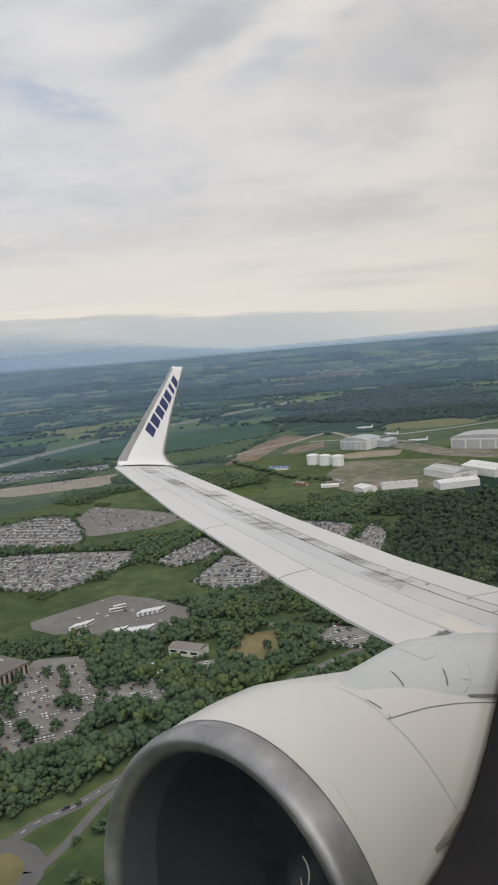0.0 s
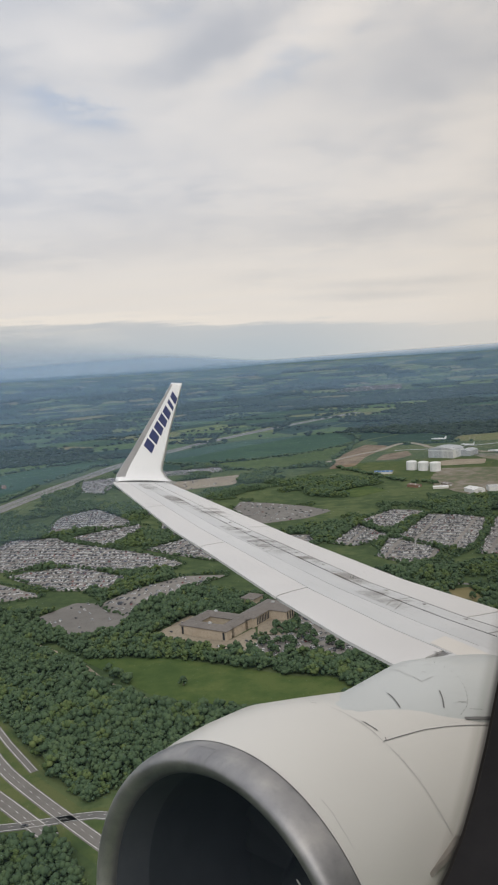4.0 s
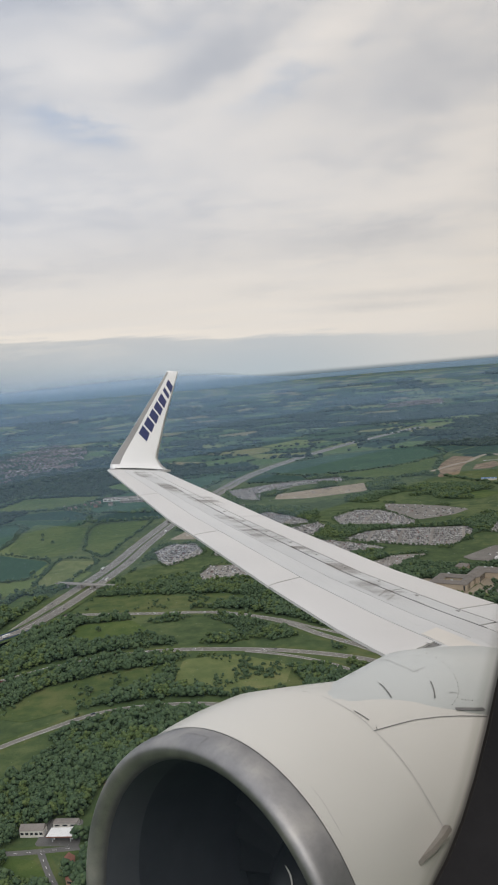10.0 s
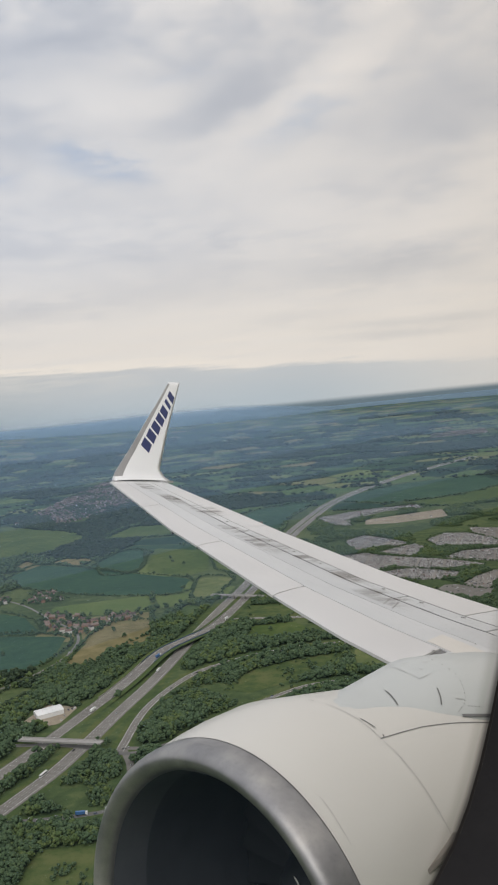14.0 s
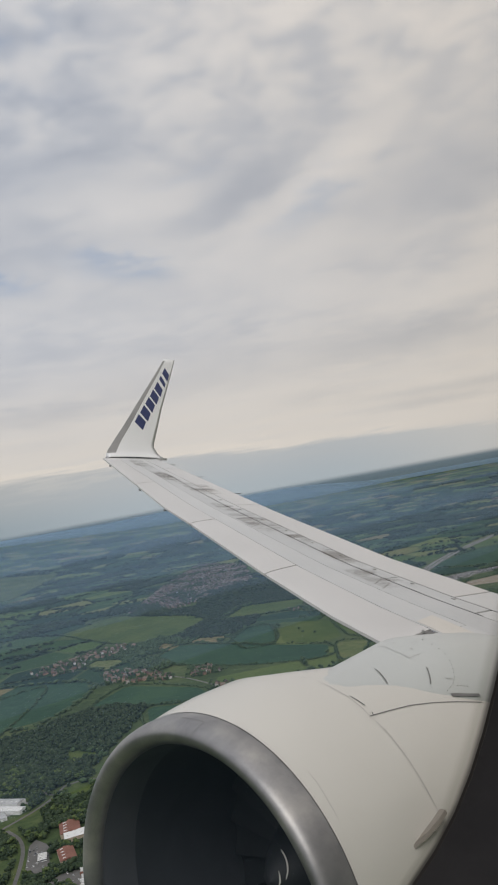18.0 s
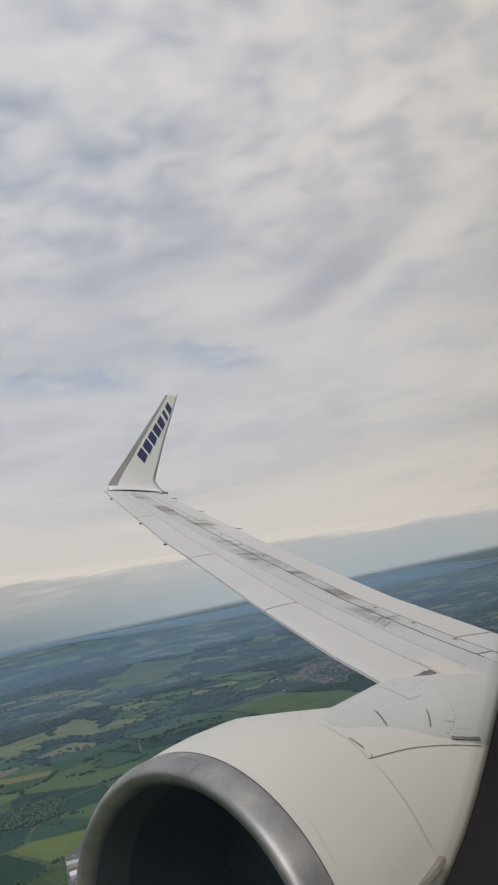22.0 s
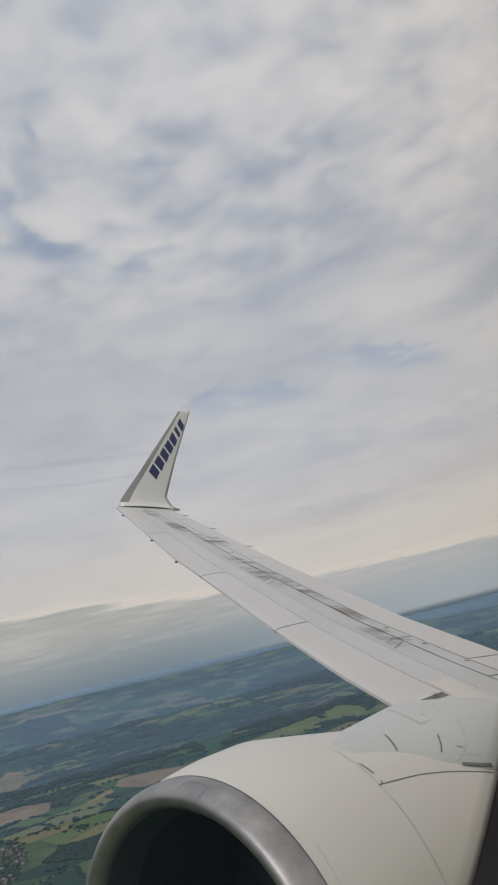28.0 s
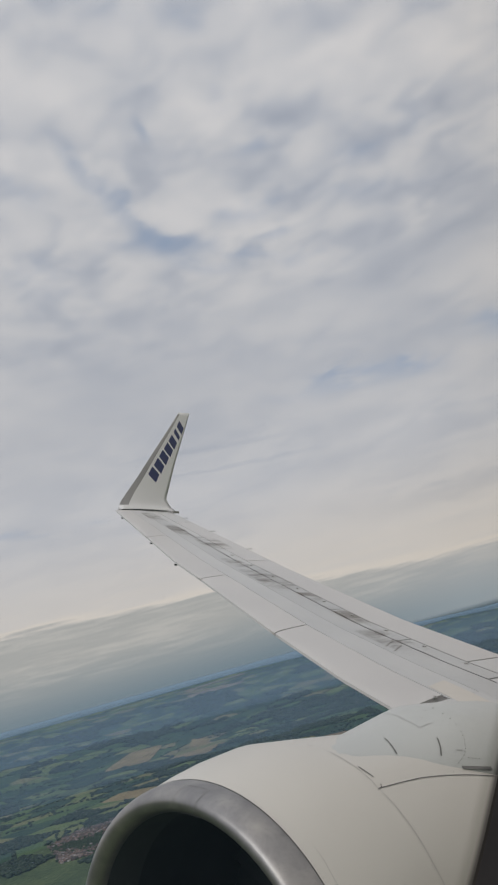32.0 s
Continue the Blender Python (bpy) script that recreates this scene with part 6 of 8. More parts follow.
def grow_woods():
    near, mid, pale, low, dark = [], [], [], [], []
    step = 2.05
    p = np.array(NEAR)
    for gy in np.arange(p[:, 1].min(), p[:, 1].max(), step):
        for gx in np.arange(p[:, 0].min(), p[:, 0].max(), step):
            x, y = gx + rng.uniform(-1.0, 1.0), gy + rng.uniform(-1.0, 1.0)
            if mask.taken(x, y) or not inside(x, y, NEAR) or not clear_of_building(x, y):
                continue
            n1 = noise.noise((x * 0.016, y * 0.016, 2.1))
            n2 = noise.noise((x * 0.05, y * 0.05, 5.7))
            park = y > 285 and x > -330 or y > 440
            edge = -0.06 if park and y < 450 and x < 70 else -0.55 if inside(x, y, BELT) else 0.02 if park else -0.06 if x < -600 else -0.20 if x < -230 and y > 90 else -0.40
            if n1 + 0.5 * n2 < edge:
                continue
            w = rng.uniform(2.3, 4.4) * (1.12 if n1 > 0.1 else 0.92) * (0.8 if park else 1.0)
            if n1 + 0.5 * n2 < edge + 0.12:
                w *= 0.6
            if n2 > 0.22 and rng.uniform() < 0.6 or rng.uniform() < 0.07:
                pale.append((x, y, w * 0.95))
            elif y < 40 and x > -470 and x < -120:
                near.append((x, y, w * 1.15))
            elif x < -480:
                dark.append((x, y, w))
            elif y > 300:
                low.append((x, y, w))
            else:
                mid.append((x, y, w))
    for poly in WOODS:
        for gx in np.arange(min(q[0] for q in poly), max(q[0] for q in poly), 3.4):
            for gy in np.arange(min(q[1] for q in poly), max(q[1] for q in poly), 3.4):
                x, y = gx + rng.uniform(-1.6, 1.6), gy + rng.uniform(-1.6, 1.6)
                if inside(x, y, poly) and not mask.taken(x, y):
                    dark.append((x, y, rng.uniform(3.2, 5.2)))
    scatter("dark_woodland", dark, LOW_CROWNS, M["leaf_dark"], "dark mixed woodland beside the crop fields", "woodland")
    scatter("low_woodland", low, LOW_CROWNS, M["leaf"], "tree belts and copses between the car parks", "woodland")
    scatter("near_woodland", near, NEAR_CROWNS, M["leaf"], "dense broadleaf woodland seen from above", "woodland")
    scatter("woodland", mid, MID_CROWNS, M["leaf"], "dark green broadleaf woodland and scrub", "woodland")
    scatter("pale_scrub", pale, MID_CROWNS, M["leaf_light"], "paler green bushes and young trees", "scrub")


grow_woods()


def belt(name, pts, width, gap, label, shapes=None, material="leaf", size=(2.8, 4.2)):
    """A row of trees along a line."""
    spots = []
    for v in spline(pts, gap):
        for _ in range(max(1, int(width / 2.6))):
            x, y = v.x + rng.uniform(-width / 2, width / 2), v.y + rng.uniform(-width / 2, width / 2)
            if not mask.taken(x, y) or width < 3:
                spots.append((x, y, rng.uniform(*size)))
    return scatter(name, spots, shapes or MID_CROWNS, M[material], label, "tree belt")


# low hedges and trees round the car parks
for outline, angle, share in PARKS:
    belt("park_hedge", [*outline, outline[0]], 2.4, 2.4, "low trees and hedge round a car park", LOW_CROWNS, size=(1.2, 2.2))

# hedges round the mapped fields beyond the woods
for kind, outline in FIELDS[11:23]:
    belt("hedgerow", [*outline, outline[0]], 2.2, 2.6, "dark hedgerow with trees round a field", size=(1.4, 3.0))
for kind, outline in FIELDS[23:]:
    belt("hedgerow", [*outline, outline[0]], 4, 6.0, "dark hedgerow with trees round a field", FAR_CROWNS, size=(3.0, 6.5))

# shrubs in the rough fields


def shrubs():
    spots = []
    for kind, o in FIELDS[1:9]:
        if kind not in ("grass", "pale"):
            continue
        for _ in range(260):
            x, y = rng.uniform(min(q[0] for q in o), max(q[0] for q in o)), rng.uniform(min(q[1] for q in o), max(q[1] for q in o))
            if inside(x, y, o) and noise.noise((x * 0.06, y * 0.06, 1.7)) > 0.12:
                spots.append((x, y, rng.uniform(0.7, 2.2)))
    scatter("field_shrubs", spots, MID_CROWNS, M["leaf"], "shrubs and small trees in rough fields", "shrubs")


shrubs()

# ---- far country: fields, hedges, woods and copses ----
M["farmland"] = surface("farmland", [(0.16, (0.015, 0.038, 0.028)), (0.38, (0.023, 0.053, 0.030)), (0.52, (0.038, 0.078, 0.031)), (0.62, (0.068, 0.114, 0.038)), (0.74, (0.128, 0.160, 0.056)), (0.86, (0.17, 0.145, 0.075))], 0.03, 0.95, spec=0.1, island=0.72)


def clip_cell(poly, a, b):
    """The part of poly nearer to a than to b."""
    m, d = (a + b) / 2, b - a
    out = []
    for p, q in zip(poly, poly[1:] + poly[:1]):
        sp, sq = (p - m).dot(d), (q - m).dot(d)
        if sp <= 0:
            out.append(p)
        if sp * sq < 0:
            out.append(p.lerp(q, sp / (sp - sq)))
    return out


def in_view_land(x, y):
    """The wedge of country that the flight looks out on."""
    if y < -160:
        return False
    left = -600 - (y + 1000) * 1.6
    return left < x < 0.37 * y + 130 and math.hypot(x + 150, y + 300) < 5000


def far_country():
    kept = [o for k, o in FIELDS if min(q[0] for q in o) < -1000]

    def open_field(x, y):
        return x < -950 and any(inside(x, y, o) for o in kept) or y > 150 and any(inside(x, y, v) for v, count in VILLAGES)
    size = 78.0
    seeds = {}
    for i in range(-70, 30):
        for j in range(-6, 76):
            x = i * size * 1.25 + rng.uniform(-0.42, 0.42) * size * 1.25
            y = j * size * 0.85 + rng.uniform(-0.42, 0.42) * size * 0.85
            seeds[i, j] = Vector((x, y))
    fv, ff, hedge, far_hedge = [], [], [], []
    for (i, j), s in seeds.items():
        if not in_view_land(s.x, s.y) or inside(s.x, s.y, NEAR):
            continue
        if -1000 < s.x < 420 and s.y < 1000 and mask.taken(s.x, s.y):
            continue
        if any(inside(s.x, s.y, v) for v in TOWNS + WOODS):
            continue
        poly = [s + Vector(c) * size * 1.3 for c in ((-1, -1), (1, -1), (1, 1), (-1, 1))]
        for a in range(-2, 3):
            for b in range(-2, 3):
                if (a or b) and (i + a, j + b) in seeds:
                    poly = clip_cell(poly, s, seeds[i + a, j + b])
        if len(poly) < 3:
            continue
        far = math.hypot(s.x + 150, s.y + 300)
        copse = noise.noise((s.x * 0.0026, s.y * 0.0026, 9.0)) + 0.35 * rng.uniform(-1, 1)
        c = sum(poly, Vector((0, 0))) / len(poly)
        if copse > 0.20 and far < 3600:
            # a wood: a lumpy canopy of crowns
            gap = 5.0 if far < 1300 else 8.6 if far < 2400 else 15.0
            x0, x1 = min(p.x for p in poly), max(p.x for p in poly)
            y0, y1 = min(p.y for p in poly), max(p.y for p in poly)
            pl = [(p.x, p.y) for p in poly]
            for gx in np.arange(x0, x1, gap):
                for gy in np.arange(y0, y1, gap):
                    x, y = gx + rng.uniform(-0.4, 0.4) * gap, gy + rng.uniform(-0.4, 0.4) * gap
                    if inside(x, y, pl) and not open_field(x, y) and not (-1000 < x < 420 and y < 1000 and mask.taken(x, y)):
                        (hedge if far < 1000 else far_hedge).append((x, y, gap * rng.uniform(0.8, 1.15)))
        else:
            k = len(fv)
            shrink = 0.93
            for p in poly:
                q = c.lerp(p, shrink)
                fv.append((q.x, q.y, rise(q.x, q.y) + (0.05 if far < 2300 else 1.3)))
            for t in range(1, len(poly) - 1):
                ff.append((k, k + t, k + t + 1))
            # lone trees and small clumps
            if far < 2600 and rng.uniform() < 0.55:
                gap = 1.0 if far < 1200 else 1.5
                q = c.lerp(poly[int(rng.integers(len(poly)))], rng.uniform(0.2, 0.95))
                for _ in range(int(rng.integers(2, 13))):
                    v = q + Vector((rng.normal() * 9, rng.normal() * 6)) * gap
                    if not open_field(v.x, v.y) and not (-1000 < v.x < 420 and v.y < 1000 and mask.taken(v.x, v.y)):
                        (hedge if far < 1000 else far_hedge).append((v.x, v.y, rng.uniform(2.4, 5.0) * gap))
        for p, q in zip(poly, poly[1:] + poly[:1]):
            if far < 3300 and rng.uniform() < (0.62 if far < 2200 else 0.5) and p.x + p.y < q.x + q.y:
                n = int((q - p).length / (4.2 if far < 1200 else 7.0 if far < 2400 else 11.0))
                for t in range(n):
                    if rng.uniform() < 0.8:
                        v = p.lerp(q, (t + rng.uniform(0, 1)) / n)
                        if not open_field(v.x, v.y) and not (-1000 < v.x < 420 and v.y < 1000 and mask.taken(v.x, v.y)):
                            (hedge if far < 1000 else far_hedge).append((v.x + rng.uniform(-1, 1), v.y + rng.uniform(-1, 1), rng.uniform(2.6, 5.0) * (1 if far < 1200 else 1.4 if far < 2400 else 1.9)))
    tagged(bulk("farmland", np.array(fv), np.array(ff), [M["farmland"]]), "patchwork of green and tan fields", "farmland", kind="stuff")
    scatter("hedges_and_copses", hedge, LOW_CROWNS, M["leaf"], "hedges and copses between the fields", "hedges")
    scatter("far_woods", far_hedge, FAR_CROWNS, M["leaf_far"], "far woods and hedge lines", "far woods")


TOWNS = [
    [(-690, 890), (-760, 950), (-765, 1320), (-743, 1750), (-600, 1500), (-552, 1182), (-600, 990)],
    [(-1215, 385), (-1115, 375), (-1009, 297), (-918, 71), (-960, -40), (-1080, 40)],
    [(-1523, 83), (-1445, 173), (-1346, 75), (-1212, -130), (-1349, -150)],
    [(120, 2050), (170, 2230), (330, 2240), (300, 2060)],
    [(-1480, 1260), (-1450, 1400), (-1330, 1350), (-1360, 1230)],
    [(-1700, -20), (-1735, 99), (-1685, 188), (-1592, 171), (-1420, -60), (-1539, -139)],
]
far_country()

# ---- buildings ----
M["brick"] = surface("brick", [(0.3, (0.20, 0.115, 0.075)), (0.5, (0.27, 0.165, 0.11)), (0.7, (0.36, 0.25, 0.18))], 0.8, 0.85, per_object=0.5)
M["render_wall"] = surface("render_wall", two((0.30, 0.27, 0.235), (0.62, 0.60, 0.56)), 0.6, 0.8, per_object=0.6)
M["tile_roof"] = surface("tile_roof", [(0.3, (0.085, 0.062, 0.055)), (0.45, (0.13, 0.085, 0.07)), (0.6, (0.20, 0.15, 0.125))], 1.2, 0.8, per_object=0.6)
M["grey_roof"] = surface("grey_roof", two((0.17, 0.155, 0.142), (0.235, 0.215, 0.20)), 0.6, 0.8)
M["slate_roof"] = surface("slate_roof", two((0.12, 0.108, 0.098), (0.17, 0.153, 0.138)), 0.6, 0.75, bump=0.1)
M["town_wall"] = surface("town_wall", [(0.2, (0.12, 0.085, 0.07)), (0.55, (0.18, 0.13, 0.105)), (0.80, (0.27, 0.235, 0.21)), (0.90, (0.58, 0.56, 0.53))], 0.3, 0.85, island=0.85)
M["town_roof"] = surface("town_roof", [(0.2, (0.055, 0.048, 0.047)), (0.45, (0.105, 0.068, 0.056)), (0.75, (0.17, 0.11, 0.09)), (0.92, (0.26, 0.235, 0.225))], 0.3, 0.8, island=0.85)
M["metal_white"] = surface("metal_white", two((0.62, 0.63, 0.63), (0.74, 0.745, 0.74)), 0.4, 0.5)
M["metal_grey"] = surface("metal_grey", two((0.34, 0.35, 0.36), (0.47, 0.48, 0.485)), 0.4, 0.5)
M["red_roof"] = surface("red_roof", two((0.16, 0.065, 0.045), (0.24, 0.105, 0.075)), 0.7, 0.8)
M["tan_wall"] = surface("tan_wall", two((0.36, 0.295, 0.22), (0.46, 0.39, 0.305)), 0.7, 0.85)
M["metal_tan"] = surface("metal_tan", two((0.34, 0.29, 0.21), (0.46, 0.40, 0.31)), 0.4, 0.6)
M["glass_dark"] = surface("glass_dark", two((0.02, 0.024, 0.03), (0.04, 0.045, 0.05)), 2, 0.12)
M["sky_blue"] = surface("sky_blue", two((0.04, 0.12, 0.28), (0.07, 0.17, 0.36)), 1, 0.5)
M["tyre"] = surface("tyre", two((0.015, 0.015, 0.015), (0.03, 0.03, 0.03)), 3, 0.85)


def shed(name, x, y, w, l, h, turn, wall, roof, label, category, rib=True, pitch=0.12, windows=0):
    """A low building: walls, a ridged roof, doors and bands of windows."""
    ob = tagged(new(name), label, category)
    ob.matrix_world = pose(x, y, 0.08, 0, 0, turn)
    part("wall", box_bm(-w / 2, -l / 2, -0.1, w / 2, l / 2, h), M[wall], ob)
    r = part("roof", gable_bm(w, l, h + 0.01, h + w * pitch, 0.15), M[roof], ob)
    if rib:
        n = max(2, int(l / 4))
        for k in range(n):
            yy = -l / 2 + (k + 0.5) * l / n
            part("rooflight", box_bm(-w * 0.32, yy - 0.35, h + w * pitch * 0.30, -w * 0.12, yy + 0.35, h + w * pitch * 0.66 + 0.12), M["metal_white"], r)
    for k in range(windows):
        yy = -l / 2 + (k + 0.5) * l / windows
        for s in (-1, 1):
            part("window", box_bm(s * w / 2 - 0.03, yy - l / windows * 0.32, h * 0.35, s * w / 2 + 0.03, yy + l / windows * 0.32, h * 0.7), M["glass_dark"], ob)
    part("door", box_bm(-w * 0.16, -l / 2 - 0.04, 0, w * 0.16, -l / 2 + 0.02, h * 0.7), M["metal_grey"], ob)
    return ob


def hangar(name, x, y, w, l, h, turn, label):
    """An aircraft hangar with a shallow arched roof."""
    ob = tagged(new(name), label, "hangar")
    ob.matrix_world = pose(x, y, 0.1, 0, 0, turn)
    part("wall", box_bm(-w / 2, -l / 2, -0.1, w / 2, l / 2, h), M["metal_white"], ob)
    verts = []
    for yy in (-l / 2 - 0.2, l / 2 + 0.2):
        for k in range(13):
            a = math.pi * k / 12
            verts.append((-(w / 2 + 0.2) * math.cos(a), yy, h + 0.02 + h * 0.34 * math.sin(a)))
    f = grid_faces(2, 13) + [tuple(range(13)), tuple(range(25, 12, -1))]
    mesh_ob("roof", verts, f, M["metal_grey"], ob, False, "pale grey arched metal roof")
    n = 5
    for k in range(n):
        xx = -w / 2 + (k + 0.5) * w / n
        part("hangar_door", box_bm(xx - w / n * 0.45, -l / 2 - 0.08, 0, xx + w / n * 0.45, -l / 2 + 0.02, h * 0.86), M["metal_grey"], ob)
    return ob


hangar("hangar", 99, 724, 27, 24, 8.0, -39.6, "white hangar with an arched roof on the airfield")
hangar("hangar", 200, 664, 62, 30, 9, -35, "grey arched hangar beside the apron")
for k in range(3):
    ob = tagged(new("storage_tank"), "round white storage tank on the airfield", "tank", "airfield tanks")
    ob.matrix_world = pose(50 + 9.0 * k, 652 - 8.5 * k, 0.1)
    v, f = [], []
    for z, r in ((-0.1, 5.0), (7.6, 5.0), (8.3, 3.0), (8.5, 0.05)):
        v += [(r * math.cos(a * math.pi / 12), r * math.sin(a * math.pi / 12), z) for a in range(24)]
    mesh_ob("shell", v[:48], grid_faces(2, 24, True), M["metal_white"], ob, True)
    mesh_ob("roof", v[24:], grid_faces(3, 24, True), M["metal_white"], ob, True)
for x, y, w, l, h, a, wall, roof in ((134, 547, 20, 32, 4.5, 24, "metal_white", "metal_grey"), (160, 545, 20, 34, 5, 24, "metal_white", "metal_white"), (94, 521, 9, 23, 3.4, 90, "metal_white", "metal_grey"), (72, 519, 10, 13, 3.0, 20, "metal_white", "metal_white"), (128, 508, 12, 26, 4.0, 98, "metal_white", "metal_white"),
                                     (122, 726, 12, 20, 5.0, -40, "metal_grey", "metal_grey"), (52, 545, 5, 12, 1.6, 80, "render_wall", "metal_white"), (60, 556, 6, 9, 1.8, 20, "render_wall", "grey_roof"), (22, 640, 7, 16, 2.0, 70, "render_wall", "sky_blue"), (34, 560, 6, 10, 2.0, 40, "brick", "tile_roof")):
    shed("airfield_shed", x, y, w, l, h, a, wall, roof, "pale metal shed near the airfield", "shed")


def parked_plane(x, y, turn, label):
    ob = tagged(new("small_aircraft"), label, "aircraft")
    ob.matrix_world = pose(x, y, 1.6, 0, 0, turn)
    v = []
    for yy, r in ((-9, 0.1), (-7, 0.7), (-4, 0.9), (5, 0.9), (8, 0.6), (9, 0.15)):
        v += [(r * math.cos(a * math.pi / 6), yy, 0.4 + r * math.sin(a * math.pi / 6)) for a in range(12)]
    mesh_ob("fuselage", v, grid_faces(6, 12, True), M["metal_white"], ob, True)
    for s in (-1, 1):
        mesh_ob("wing", [(s * 0.6, 1.6, 0.1), (s * 9, -2.2, 0.5), (s * 9, -3.2, 0.5), (s * 0.6, -1.8, 0.1)], [(0, 1, 2, 3)], M["metal_white"], ob)
        mesh_ob("tailplane", [(s * 0.2, -6.6, 0.6), (s * 3, -8.2, 0.8), (s * 3, -8.9, 0.8), (s * 0.2, -8.4, 0.6)], [(0, 1, 2, 3)], M["metal_white"], ob)
    mesh_ob("fin", [(0, -6.2, 1.0), (0, -8.4, 3.8), (0, -9.2, 3.8), (0, -8.6, 0.9)], [(0, 1, 2, 3)], M["metal_white"], ob)
    for px, py in ((0, 6), (-1, -1), (1, -1)):
        part("gear", box_bm(px - 0.12, py - 0.2, -1.45, px + 0.12, py + 0.2, -0.2), M["tyre"], ob)


parked_plane(124, 866, 66, "white parked aircraft on the airfield grass")
parked_plane(139, 793, 40, "white parked aircraft beside the apron")
parked_plane(152, 730, 60, "white parked aircraft near the hangars")

# the hotel: brick wings round a court under hipped grey-brown roofs
hotel = tagged(new("hotel"), "tan brick hotel round a courtyard under grey-brown hipped roofs", "hotel")
hotel.matrix_world = pose(-114.4, 239.6, 0.1, 0, 0, -33)


def hipped_wing(x, y, w, l, h, up, parent):
    """One wing: brick walls under a hipped roof with eaves."""
    wall = part("wall", box_bm(x - w / 2, y - l / 2, -0.1, x + w / 2, y + l / 2, h), M["tan_wall"], parent)
    bm = bmesh.new()
    a, b = w / 2 + 0.45, l / 2 + 0.45
    k = min(a, b)
    v = [bm.verts.new((x + sx * a, y + sy * b, h - 0.02 + dz)) for dz in (0.0, 0.22) for sx, sy in ((-1, -1), (1, -1), (1, 1), (-1, 1))]
    t = 0.82
    v += [bm.verts.new((x + sx * (a - k * t), y + sy * (b - k * t), h + up)) for sx, sy in ((-1, -1), (1, -1), (1, 1), (-1, 1))]
    for n in (0, 4):
        for q in range(4):
            bm.faces.new([v[n + q], v[n + (q + 1) % 4], v[n + 4 + (q + 1) % 4], v[n + 4 + q]])
    bm.faces.new(v[8:12])
    bm.faces.new(v[3::-1])
    part("roof", bm, M["slate_roof"], parent)
    return wall


for x, y, w, l in ((0, -7.1, 24, 5.8), (0, 7.1, 24, 5.8), (-9.1, 0, 5.8, 12), (9.1, 0, 5.8, 12), (9.2, 15.5, 8.5, 14), (13.5, 27.5, 17, 12.5)):
    hipped_wing(x, y, w, l, 4.0, 1.5, hotel)
for k in range(9):
    part("window", box_bm(13.40, 11 + 1.3 * k, 0.4, 13.52, 11.8 + 1.3 * k, 3.5), M["glass_dark"], hotel)
for k in range(6):
    part("window", box_bm(21.9, 22.2 + 2.0 * k, 0.4, 22.06, 23.1 + 2.0 * k, 3.4), M["glass_dark"], hotel)
for x in (-10.6, 10.6):
    part("window", box_bm(x - 0.5, -10.08, 0.3, x + 0.5, -9.95, 3.5), M["glass_dark"], hotel)
for x, y in ((2, -7.1), (-5, 7.1), (12, 27), (16, 28)):
    part("roof_plant", box_bm(x - 0.7, y - 0.5, 5.2, x + 0.7, y + 0.5, 6.1), M["metal_grey"], hotel)
annexe = tagged(new("annexe"), "small tan annexe with a hipped roof beside the hotel", "annexe")
annexe.matrix_world = pose(-99.2, 276.5, 0.1, 0, 0, -33)
hipped_wing(0, 0, 7, 8, 2.6, 1.4, annexe)
sheet("forecourt", [(-97, 231), (-97, 246), (-90, 252), (-82, 244), (-80, 232), (-87, 228)], "gravel", 0.185, "tan gravel forecourt of the hotel", "forecourt", True)
shed("depot_office", -26, 262, 6, 12, 2.4, 60, "render_wall", "grey_roof", "small grey-roofed office beside the coach park", "office", False, 0.15, 3)
shed("garage", -40, 250, 6, 9, 2.2, 60, "metal_grey", "metal_white", "pale roofed garage among trees", "garage", False)
shed("garage", -34, 244, 4, 8, 2.0, 60, "metal_grey", "metal_white", "pale roofed garage among trees", "garage", False)
shed("school", -400, 722, 12, 44, 3.4, 80, "render_wall", "slate_roof", "long low school block with a dark roof", "school", True, 0.06, 8)
shed("school", -380, 700, 10, 36, 3.0, 80, "render_wall", "grey_roof", "long low school block", "school", True, 0.06, 8)
shed("warehouse", -456, 76, 10, 15, 2.6, -60, "metal_white", "metal_white", "white warehouse beside the motorway", "warehouse", True, 0.08)
for k in range(10):
    shed("storage_unit", -566 + 4.4 * k, 122 - 0.7 * k, 3.4, 5.0, 1.7, 8, "metal_white", "metal_white", "small white storage unit in a row", "unit", False, 0.2)["group"] = "row of storage units"
